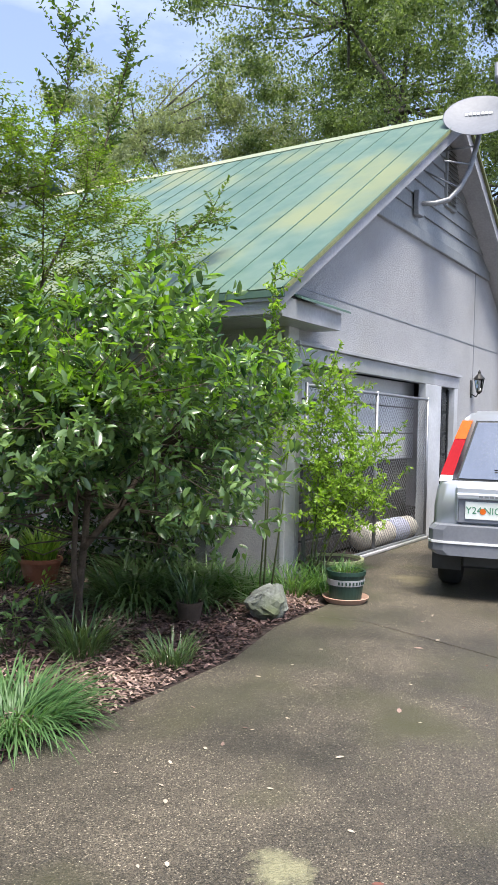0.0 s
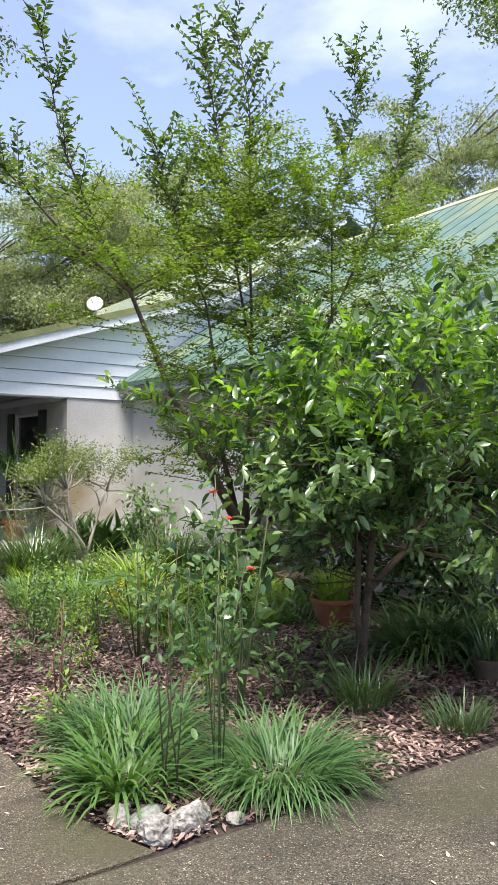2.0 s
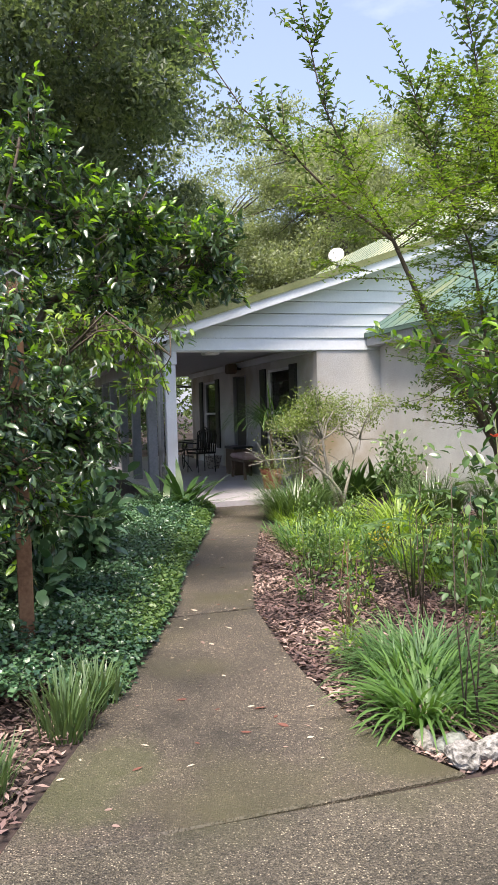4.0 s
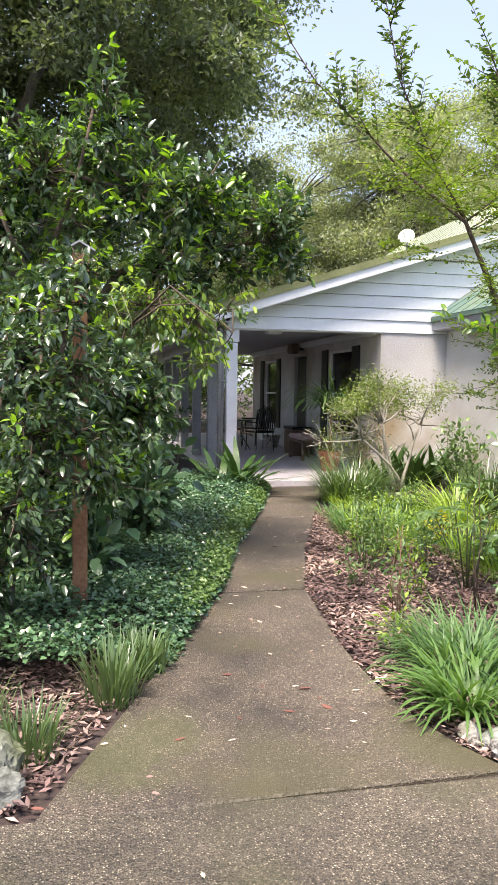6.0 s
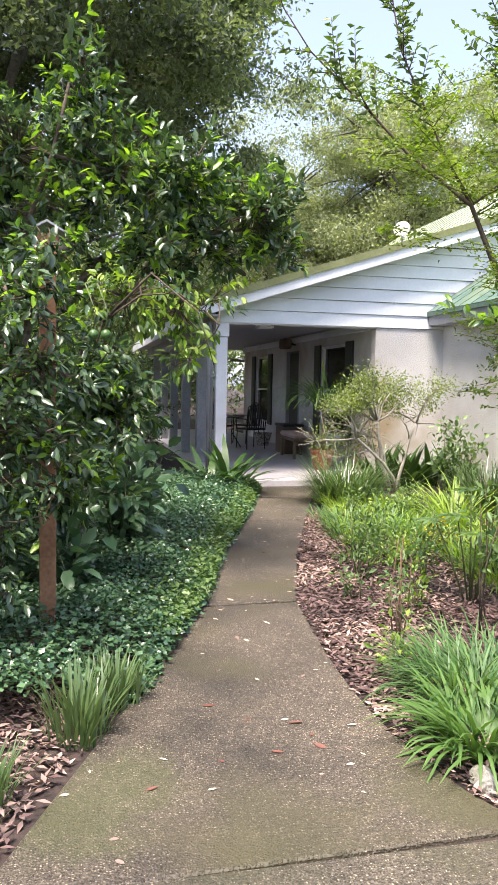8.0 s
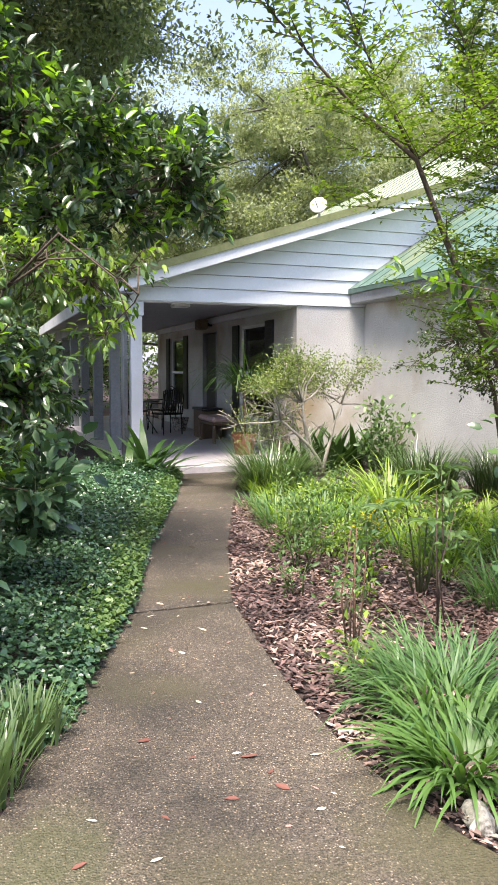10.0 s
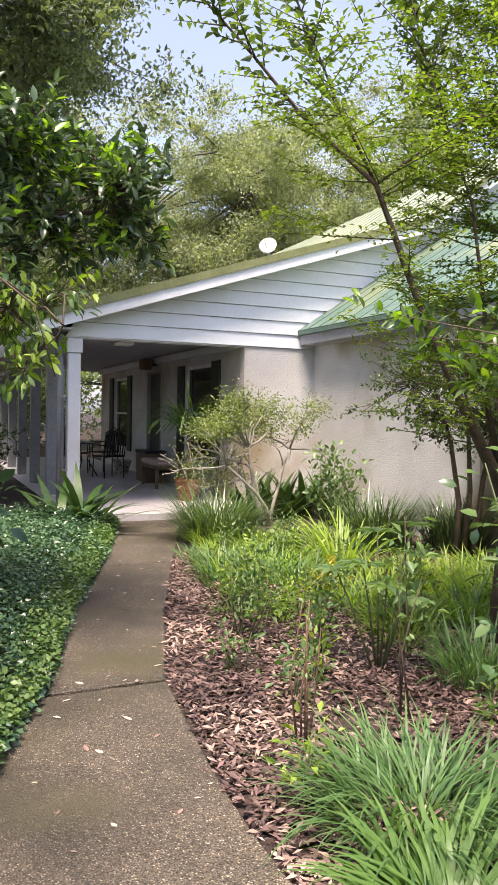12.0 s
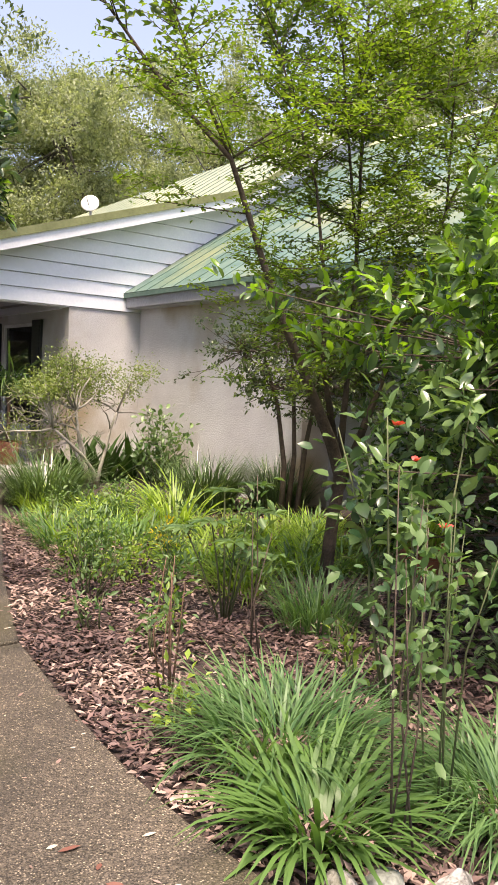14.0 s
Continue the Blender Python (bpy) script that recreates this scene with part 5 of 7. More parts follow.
vine = wiry_shrub("climbing_shrub", "tall wiry shrub with fresh lime-green shoots at the garage corner", (5.46, 3.37, 0),
                  [[(0, 0, 0), (0.05, 0, 0.9), (0.0, 0.02, 1.7), (0.05, 0, 2.3), (0.02, -0.03, 2.85)], [(0.1, 0, 0), (0.2, -0.05, 0.8), (0.3, -0.05, 1.5), (0.35, 0, 2.2)], [(-0.08, 0, 0), (-0.15, -0.1, 0.8), (-0.25, -0.15, 1.5), (-0.2, -0.1, 2.1)]],
                  31, L_VINE, leaf=0.048, ln=(0.08, 0.26), gap=0.026, low=1.2, extra=2)
vine2 = wiry_shrub("rambling_shrub", "loose bright green shrub sprawling before the chain-link", (6.38, 3.42, 0),
                   [[(0, 0, 0), (0.1, -0.05, 0.7), (0.25, -0.05, 1.3), (0.5, -0.1, 1.9)], [(0.05, 0, 0), (0.3, -0.1, 0.6), (0.7, -0.15, 1.1), (1.1, -0.2, 1.35)], [(-0.05, 0, 0), (-0.1, -0.1, 0.7), (-0.05, -0.1, 1.4), (0.1, -0.1, 2.05)],
                    [(0.1, 0, 0), (0.5, -0.1, 0.5), (0.8, -0.15, 0.8), (1.2, -0.2, 0.75)], [(0.0, 0, 0), (0.3, -0.15, 0.9), (0.5, -0.2, 1.5)]],
                   33, L_VINE, leaf=0.05, ln=(0.15, 0.5), gap=0.022, low=0.55, extra=2)

# ---------------------------------------------------------------- oaks and woods


def oak(name, label, base, crown, radii, trunk_r, n_clump, each, leaf, mat, seed, low=-0.8, inner=0.5, clump_r=0.55, rough=0.45, category="tree"):
    rng = np.random.default_rng(seed)
    top = thing(name, label, category, at=base)
    cl = shell_points(rng, n_clump, crown, radii, rough=rough, inner=inner, seed_shift=seed * 1.7, low=low)
    c = Vector(crown)
    fork = Vector((c.x * 0.35, c.y * 0.35, max(1.5, (c.z - radii[2]) * 0.75)))
    tubes = [[(Vector((0, 0, -0.2)), trunk_r * 1.25), (Vector((0, 0, 0.5)), trunk_r), (fork * 0.6, trunk_r * 0.9), (fork, trunk_r * 0.8)]]
    limbs = []
    for k in range(8):
        e = Vector(cl[rng.integers(len(cl))])
        m1 = fork.lerp(e, 0.35) + Vector(rng.normal(0, 0.1 * radii[0], 3))
        m2 = fork.lerp(e, 0.7) + Vector(rng.normal(0, 0.1 * radii[0], 3))
        tubes.append([(fork, trunk_r * 0.5), (m1, trunk_r * 0.36), (m2, trunk_r * 0.22), (e, trunk_r * 0.08)])
        limbs += [m1, m2, e]
    for p in cl[::3]:
        p = Vector(p)
        e = min(limbs, key=lambda q: (q - p).length)
        tubes.append([(e, trunk_r * 0.11), ((e + p) / 2 + Vector(rng.normal(0, 0.12, 3)), trunk_r * 0.07), (p, trunk_r * 0.02)])
    tubes_object("trunk", tubes, M_BARK_O, top, sides=6)
    i = np.repeat(np.arange(len(cl)), each)
    sz = rng.uniform(0.6, 1.3, len(cl))[i][:, None]
    b = cl[i] + unit(rng.normal(0, 1, (len(i), 3))) * (rng.random((len(i), 1)) ** 0.8) * 1.45 * clump_r * sz * np.array([1, 1, 0.62])
    w = unit(rng.normal(0, 1, (len(i), 3)) + np.array([0, 0, -0.1]))
    leaves("crown", rng, b, w, leaf * rng.uniform(0.6, 1.4, len(b)), mat, top, ratio=0.5, up=0.3)
    return top


oak("live_oak", "large spreading oak behind the garage", (23.5, 8.2, 0), (0, 0, 11.5), (6.8, 6.8, 6.8), 0.45, 420, 420, 0.115, L_OAK, 41, clump_r=0.72, rough=0.7)
oak("live_oak", "airy pale oak rising behind the garage roof", (21.5, 16.5, 0), (0, 0, 9.4), (4.6, 4.8, 5.0), 0.25, 260, 380, 0.10, L_OAK_P, 43, clump_r=0.55, rough=0.4)
oak("live_oak", "pale green oak beyond the house roof", (15.0, 30.0, 0), (0, 0, 8.6), (6.0, 5.5, 5.2), 0.4, 360, 520, 0.125, L_OAK_P, 47, clump_r=0.8, rough=0.75)
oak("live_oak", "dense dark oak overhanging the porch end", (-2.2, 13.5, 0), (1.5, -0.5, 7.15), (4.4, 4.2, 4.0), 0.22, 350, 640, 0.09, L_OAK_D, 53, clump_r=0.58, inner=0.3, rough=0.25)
oak("live_oak", "grey-green oak at the back of the garden", (8.5, 33.0, 0), (0, 0, 6.8), (5.2, 4.5, 4.9), 0.4, 300, 420, 0.125, L_OAK_P, 59, clump_r=0.8, rough=0.6)
oak("live_oak", "pale oak in the distance behind the ridge", (25, 26, 0), (0, 0, 8.2), (6.5, 5.5, 5.0), 0.4, 210, 420, 0.15, L_OAK_P, 61, clump_r=0.85, rough=0.7)
oak("live_oak", "shaded oak in the woods beside the house", (-6.5, 17, 0), (0, 0, 7), (5, 5, 5.5), 0.4, 190, 240, 0.15, L_OAK_D, 67, clump_r=0.85)
oak("live_oak", "shaded oak in the woods behind the porch", (1.0, 29, 0), (0, 0, 6), (5, 4.5, 5.2), 0.4, 260, 340, 0.13, L_OAK, 71, clump_r=0.8, rough=0.6)

# distant woods all round
rng = np.random.default_rng(80)
wood_b, wood_w = [], []
for k in range(240):
    a = rng.uniform(-10, 140) if k < 110 else rng.uniform(140, 350)
    rr = rng.uniform(36, 60)
    c = np.array([6 + rr * math.cos(radians(a)), 8 + rr * math.sin(radians(a)), 0])
    hgt = rng.uniform(7, 11.5)
    n, each = (46, 46) if k < 110 else (20, 16)
    p = unit(rng.normal(0, 1, (n, 3))) * np.array([3.4, 3.4, hgt / 2]) * (0.55 + 0.5 * rng.random((n, 1)))
    p = np.repeat(p, each, 0) + rng.normal(0, 0.42, (n * each, 3)) * np.array([1.2, 1.2, 0.8])
    wood_b.append(c + p + np.array([0, 0, hgt / 2]))
    wood_w.append(unit(rng.normal(0, 1, p.shape)))
wood_b, wood_w = np.concatenate(wood_b), np.concatenate(wood_w)
woods = leaves("backdrop_woods", rng, wood_b, wood_w, rng.uniform(0.2, 0.42, len(wood_b)), L_OAK, ratio=0.6, up=0.2)
tagged(woods, "grey-green woods all round the plot", "woods", kind="stuff")

# ---------------------------------------------------------------- satellite dish on the garage peak


def disc_frame(centre, normal):
    return Matrix.Translation(centre) @ Vector(normal).to_track_quat("Z", "Y").to_matrix().to_4x4()


dish = thing("satellite_dish", "satellite dish on a bent pipe at the garage peak, greyed for shade", "satellite dish")
part("wall_bracket", box(9.56, GY - 0.11, 4.3, 9.76, GY - 0.035, 4.62, 0.008), M_PIPE, dish)
tubes_object("mast", [[((9.66, 3.70, 4.46), 0.034), ((9.8, 3.55, 4.48), 0.034), ((9.95, 3.41, 4.55), 0.034), ((10.08, 3.31, 4.72), 0.034), ((10.2, 3.22, 4.98), 0.034), ((10.25, 3.16, 5.28), 0.034), ((10.27, 3.13, 5.46), 0.034)]], M_PIPE, dish, sides=10)
for a, b in (((9.75, 3.42, 5.0), (10.22, 3.2, 5.05)), ((9.9, 3.72, 4.95), (10.08, 3.31, 4.72)), ((10.35, 3.72, 5.35), (10.25, 3.16, 5.3))):
    tubes_object("strut", [[(a, 0.012), (b, 0.012)]], M_STEEL, dish)
DN = Vector((-0.71, -0.22, 0.66)).normalized()
DM = disc_frame((10.20, 3.12, 5.67), DN)
bm = lathe([(0.02, -0.055), (0.15, -0.048), (0.28, -0.03), (0.38, -0.01), (0.455, 0.012), (0.465, 0.02), (0.45, 0.018), (0.37, -0.003), (0.27, -0.022), (0.15, -0.04), (0.02, -0.046)], 36)
bm.transform(DM @ Matrix.Diagonal((1.0, 1.12, 1, 1)))
part("reflector", bm, M_DISH, dish, smooth=True)
bm = lathe([(0.05, -0.2), (0.07, -0.19), (0.07, -0.06), (0.05, -0.05)], 12)
bm.transform(DM)
part("hub", bm, M_PIPE, dish)
# pale bars in place of the lettering, and a round mark
for k in range(7):
    bm = box(-0.018, -0.03, 0, 0.018, 0.03, 0.004)
    bm.transform(DM @ pose(-0.16 + k * 0.052, 0.12, -0.026, 0, 0, 0))
    part("mark_bar", bm, M_WHITE, dish)
tubes_object("feed_arm", [[(DM @ Vector((0.3, -0.25, 0.0)), 0.02), (DM @ Vector((0.42, -0.3, 0.3)), 0.02), (DM @ Vector((0.3, -0.3, 0.62)), 0.02)]], M_PIPE, dish)
bm = box(-0.07, -0.2, -0.05, 0.09, 0.2, 0.06, 0.02)
bm.transform(DM @ pose(0.24, -0.3, 0.68))
part("feed_horn", bm, M_DISH, dish)

dish2 = thing("satellite_dish", "small white satellite dish on the house roof", "satellite dish")
bm = lathe([(0.01, -0.03), (0.1, -0.02), (0.165, 0.012), (0.17, 0.018), (0.1, -0.01), (0.01, -0.02)], 24)
bm.transform(disc_frame((6.5, 15.0, 4.62), (-0.55, -0.75, 0.35)))
part("reflector", bm, M_WHITE, dish2, smooth=True)
tubes_object("mast", [[((6.56, 15.1, 4.05), 0.025), ((6.56, 15.1, 4.6), 0.025)], [((6.5, 15.0, 4.52), 0.01), ((6.33, 14.8, 4.68), 0.01)]], M_PIPE, dish2)

# ---------------------------------------------------------------- silver car, rear towards the drive
car = thing("car", "silver compact sport utility car with grey bumpers parked by the garage", "car", at=(6.78, 1.50, 0.02), turn=13)


def loft(sections):
    """Closed rings, one after another, with capped ends."""
    bm = bmesh.new()
    rings = [[bm.verts.new(p) for p in s] for s in sections]
    for a, b in zip(rings, rings[1:]):
        for k in range(len(a)):
            j = (k + 1) % len(a)
            bm.faces.new((a[k], a[j], b[j], b[k]))
    bm.faces.new(rings[0][::-1])
    bm.faces.new(rings[-1])
    bmesh.ops.recalc_face_normals(bm, faces=bm.faces[:])
    return bm


def car_ring(x, zs, ws):
    half_ring = [(x + dx, w, z) for (z, w, dx) in [(zz, ww, 0.0) for zz, ww in zip(zs, ws)]]
    return half_ring + [(px, -py, pz) for px, py, pz in half_ring[::-1]]


body = loft([car_ring(x, (0.40, 0.55, 0.80, 1.00, 1.04), (w * 0.93, w, w * 1.0, w * 0.965, w * 0.9)) for x, w in ((0.06, 0.80), (0.12, 0.845), (0.3, 0.865), (1.2, 0.875), (2.6, 0.875))] +
            [car_ring(x, (0.40, 0.55, 0.75, h - 0.05, h), (w * 0.93, w, w, w * 0.95, w * 0.85)) for x, w, h in ((3.2, 0.87, 1.04), (3.9, 0.85, 0.98), (4.3, 0.80, 0.88), (4.42, 0.72, 0.78))])
bmesh.ops.bevel(body, geom=[e for e in body.edges if e.calc_face_angle(0) > 0.5], offset=0.02, segments=2, affect="EDGES")
part("body", body, M_CAR, car, smooth=True)
cabin = loft([car_ring(x, (1.02, 1.30, 1.56, 1.66), (a, b, c, d)) for x, a, b, c, d in ((0.13, 0.80, 0.1, 0.05, 0.02),)] and
             [[(x0, y, z) for x0, y, z in sec] for sec in (
                 [(0.13, .80, 1.02), (0.24, .73, 1.30), (0.37, .64, 1.57), (0.5, .56, 1.655), (0.5, -.56, 1.655), (0.37, -.64, 1.57), (0.24, -.73, 1.30), (0.13, -.80, 1.02)],
                 [(0.6, .82, 1.02), (0.6, .75, 1.30), (0.62, .66, 1.58), (0.7, .56, 1.675), (0.7, -.56, 1.675), (0.62, -.66, 1.58), (0.6, -.75, 1.30), (0.6, -.82, 1.02)],
                 [(2.6, .82, 1.02), (2.5, .75, 1.30), (2.35, .66, 1.58), (2.2, .56, 1.66), (2.2, -.56, 1.66), (2.35, -.66, 1.58), (2.5, -.75, 1.30), (2.6, -.82, 1.02)],
                 [(3.3, .78, 1.0), (3.05, .70, 1.2), (2.6, .62, 1.5), (2.45, .54, 1.6), (2.45, -.54, 1.6), (2.6, -.62, 1.5), (3.05, -.70, 1.2), (3.3, -.78, 1.0)])])
bmesh.ops.bevel(cabin, geom=[e for e in cabin.edges if e.calc_face_angle(0) > 0.4], offset=0.03, segments=2, affect="EDGES")
part("cabin", cabin, M_CAR, car, smooth=True)
SLOPE_R = Vector((0.24, 0, 0.55)).normalized()


def on_rear(y, s, out=0.0):
    """A point on the sloping tailgate glass: y across, s from the sill (0) to the roof (1)."""
    return Vector((0.13 + 0.24 * s - out, y, 1.02 + 0.55 * s + out * 0.4))


part("rear_window", prism([on_rear(.64, .06, .022), on_rear(-.64, .06, .022), on_rear(-.50, .97, .022), on_rear(.50, .97, .022)], (0.012, 0, 0.004)), M_CARGLASS, car)
part("window_seal", prism([on_rear(.665, .02, .014), on_rear(-.665, .02, .014), on_rear(-.52, 1.0, .014), on_rear(.52, 1.0, .014)], (0.01, 0, 0.004)), M_DARK, car)
for sgn in (1, -1):
    part("tail_light", prism([on_rear(sgn * .80, .10, .03), on_rear(sgn * .69, .10, .03), on_rear(sgn * .60, .68, .03), on_rear(sgn * .70, .68, .03)], (0.08, 0, 0.01)), M_RED, car, "tall red tail light")
    part("turn_light", prism([on_rear(sgn * .70, .69, .03), on_rear(sgn * .60, .69, .03), on_rear(sgn * .55, .99, .03), on_rear(sgn * .64, .99, .03)], (0.08, 0, 0.01)), M_ORANGE, car, "orange indicator")
    part("reverse_light", prism([on_rear(sgn * .81, .0, .03), on_rear(sgn * .70, .0, .03), on_rear(sgn * .69, .095, .03), on_rear(sgn * .80, .095, .03)], (0.08, 0, 0.01)), M_WHITE, car)
bmp = loft([car_ring(x, (0.40, 0.44, 0.62, 0.66), (w * 0.94, w, w, w * 0.95)) for x, w in ((-0.10, 0.74), (-0.07, 0.83), (0.0, 0.875), (0.35, 0.89))])
part("rear_bumper", bmp, M_BUMPER, car, "grey plastic rear bumper")
part("bumper_strip", loft([car_ring(x, (0.505, 0.525), (w, w)) for x, w in ((-0.108, 0.75), (-0.077, 0.84), (-0.005, 0.882), (0.35, 0.897))]), M_WHITE, car, "thin white bumper strip")
part("tailgate", box(0.035, -0.66, 0.67, 0.075, 0.66, 1.0, 0.02), M_CAR, car)
part("plate_recess", box(0.02, 0.14, 0.68, 0.034, 0.63, 0.90, 0.006), M_BUMPER, car)
part("handle_bar", box(-0.01, 0.06, 0.89, 0.034, 0.65, 0.94, 0.012), M_CAR, car, "silver tailgate handle bar")
for k in range(5):
    part("badge_bar", box(-0.014, 0.42 - k * 0.045, 0.905, -0.009, 0.455 - k * 0.045, 0.922), M_STEEL, car)
plate = part("number_plate", box(0.008, 0.265, 0.715, 0.018, 0.57, 0.867, 0.003), M_PLATE, car, "white number plate with green letters and an orange")


def lettering(name, words, size, m, mat, parent):
    cu = bpy.data.curves.new(name, "FONT")
    cu.body = words
    cu.size = size
    cu.extrude = 0.001
    cu.align_x, cu.align_y = "CENTER", "CENTER"
    tmp = bpy.data.objects.new(name, cu)
    scene.collection.objects.link(tmp)
    me = bpy.data.meshes.new_from_object(tmp.evaluated_get(bpy.context.evaluated_depsgraph_get()))
    bpy.data.objects.remove(tmp)
    me.transform(m)
    me.materials.clear()
    me.materials.append(mat)
    ob = new(name, me)
    ob.parent = parent
    return ob


for words, y in (("Y24", 0.497), ("NIC", 0.342)):
    lettering("plate_letter", words, 0.085, Matrix.Translation((0.006, y, 0.79)) @ pose(0, 0, 0, 90, 0, -90), M_PLATE_G, plate)
bm = lathe([(0.001, 0), (0.026, 0.0), (0.026, 0.002), (0.001, 0.002)], 14)
bm.transform(Matrix.Translation((0.006, 0.42, 0.785)) @ pose(0, 0, 0, 0, -90, 0))
part("orange_mark", bm, M_ORANGE, plate)
tubes_object("wiper", [[(on_rear(-0.1, .16, .04), 0.009), (on_rear(.34, .19, .045), 0.006)]], M_DARK, car)
for x in (0.78, 3.55):
    for sgn in (1, -1):
        wh = thing("wheel", "black tyre on a steel rim", "", at=(x, sgn * 0.74, 0.325))
        wh.parent = car
        bm = lathe([(0.2, -0.1), (0.29, -0.105), (0.325, -0.07), (0.33, 0.0), (0.325, 0.07), (0.29, 0.105), (0.2, 0.1)], 28)
        bm.transform(pose(0, 0, 0, 90, 0, 0))
        part("tyre", bm, M_RUBBER, wh, smooth=True)
        bm = lathe([(0.02, -0.06), (0.2, -0.07), (0.205, 0.07), (0.02, 0.06)], 20)
        bm.transform(pose(0, 0, 0, 90, 0, 0))
        part("rim", bm, M_STEEL, wh)
part("underbody", box(0.15, -0.6, 0.26, 4.2, 0.6, 0.4, 0.02), M_DARK, car)
part("mud_flap", box(0.36, 0.62, 0.2, 0.375, 0.88, 0.42), M_DARK, car)

# ---------------------------------------------------------------- stones


def stone(name, label, x, y, size, seed, mat, turn=0, sink=0.15, rough=0.35):
    """A broken, faceted lump: the hull of a few points, refined and roughened."""
    rng = np.random.default_rng(900 + seed)
    bm = bmesh.new()
    for p in unit(rng.normal(0, 1, (15, 3))) * rng.uniform(0.82, 1.05, (15, 1)):
        bm.verts.new(p)
    res = bmesh.ops.convex_hull(bm, input=bm.verts[:])
    bmesh.ops.triangulate(bm, faces=bm.faces[:])
    bmesh.ops.subdivide_edges(bm, edges=bm.edges[:], cuts=4, use_grid_fill=True, smooth=0.25)
    sh = Vector((seed * 3.1, seed * 1.7, 0))
    for v in bm.verts:
        n2 = noise.noise(v.co * 2.6 + sh)
        n3 = abs(noise.noise(v.co * 6.0 + sh))
        v.co = v.co * (1 + rough * 0.35 * n2 - rough * 0.5 * n3)
        v.co.z = max(v.co.z, -0.75)
    bm.transform(pose(0, 0, 0, 0, 0, turn) @ Matrix.Diagonal((*[q / 2 for q in size], 1)))
    ob = part(name, bm, mat, None, smooth=False)
    ob.location = (x, y, size[2] * (0.5 - sink))
    return tagged(ob, label, "stone")


stone("boulder", "grey mossy boulder at the bed's edge", 5.16, 3.14, (0.66, 0.44, 0.36), 1, M_ROCK_G, 20, rough=0.5)
stone("limestone_rock", "white pitted limestone rock at the bed's corner", 1.93, 2.79, (0.25, 0.18, 0.14), 2, M_ROCK, 10)
stone("limestone_rock", "grey hollowed limestone rock at the path corner", 1.765, 2.765, (0.2, 0.15, 0.14), 3, M_ROCK, -30, rough=0.6)
stone("limestone_rock", "flat buff stone behind the corner rocks", 1.80, 2.93, (0.26, 0.16, 0.10), 4, M_ROCK_G, 40)
stone("limestone_rock", "flat pale stone behind the corner rocks", 1.71, 2.98, (0.2, 0.12, 0.09), 6, M_ROCK, 70)
stone("pebble", "small pale pebble beside the limestone", 2.12, 2.74, (0.10, 0.08, 0.06), 5, M_ROCK, 0, rough=0.15)
stone("limestone_rock", "upright pitted limestone rock beside the path", -0.2, 2.80, (0.22, 0.18, 0.2), 8, M_ROCK_G, 0, rough=0.6)
stone("limestone_rock", "pitted limestone rock standing by the path's corner", -0.2, 2.93, (0.18, 0.18, 0.32), 9, M_ROCK_G, 50, rough=0.6)

# ---------------------------------------------------------------- pots


def pot(name, label, x, y, r_top, r_base, h, mat, saucer=None, z=0.0, band=False, category="plant pot", soil=True):
    t = thing(name, label, category, at=(x, y, z))
    s = 0.02 if saucer else 0.0
    part("vessel", lathe([(r_base * 0.5, s), (r_base, s), (r_top * 0.97, s + h * 0.86), (r_top * 1.04, s + h * 0.87), (r_top * 1.04, s + h), (r_top * 0.92, s + h), (r_top * 0.9, s + h * 0.88), (0.01, s + h * 0.86)], 28), mat, t, smooth=False)
    if saucer:
        part("saucer", lathe([(0.01, 0.0), (r_base * 1.25, 0.0), (r_base * 1.5, 0.045), (r_base * 1.45, 0.05), (r_base * 1.2, 0.018), (0.01, 0.018)], 28), saucer, t, "pale round saucer")
    if soil:
        part("soil", lathe([(0.01, s + h * 0.87), (r_top * 0.9, s + h * 0.87), (r_top * 0.9, s + h * 0.885), (0.01, s + h * 0.9)], 20), M_SOIL, t)
    if band:
        part("label_band", lathe([(r_base + (r_top - r_base) * 0.50 + 0.006, s + h * 0.52), (r_base + (r_top - r_base) * 0.70 + 0.007, s + h * 0.72)], 28), M_TRIM_G, t, "pale grey printed band")
        for k in range(9):
            a = radians(185 + k * 11)
            bm = box(-0.004, -0.007, 0, 0.002, 0.007, h * 0.1)
            rr = r_base + (r_top - r_base) * 0.62 + 0.010
            bm.transform(pose(rr * math.cos(a), rr * math.sin(a), s + h * 0.57, 0, 0, math.degrees(a)))
            part("print_bar", bm, M_POTGREEN, t)
    return t


pot("plant_pot", "dark green plastic pot with a pale printed band on a saucer", 5.98, 2.86, 0.165, 0.135, 0.25, M_POTGREEN, M_SAUCER, z=0.02, band=True)
grass_clump("potted_grass", "short green grass growing in the green pot", 5.98, 2.86, 0.28, 0.13, 160, L_GRASS, 101, width=0.006, z=0.25, category="potted plant")
pot("plant_pot", "terracotta pot in the shade of the citrus tree", 4.84, 5.38, 0.19, 0.13, 0.26, M_TERRA)
grass_clump("potted_fern", "leafy green plant in a terracotta pot", 4.84, 5.38, 0.35, 0.34, 120, L_LIME, 102, width=0.02, z=0.23, category="potted plant")
pot("plant_pot", "brown clay pot sunk among the fallen leaves", 4.62, 3.50, 0.10, 0.075, 0.17, M_BROWNPOT)
grass_clump("potted_grass", "grassy green plant in a small brown pot", 4.62, 3.50, 0.2, 0.3, 70, L_GRASS_D, 103, width=0.009, z=0.15, category="potted plant")
pot("bowl_planter", "wide brown bowl planter on the bed by the wall", 5.75, 6.9, 0.34, 0.2, 0.2, M_BROWNPOT, z=0.0)
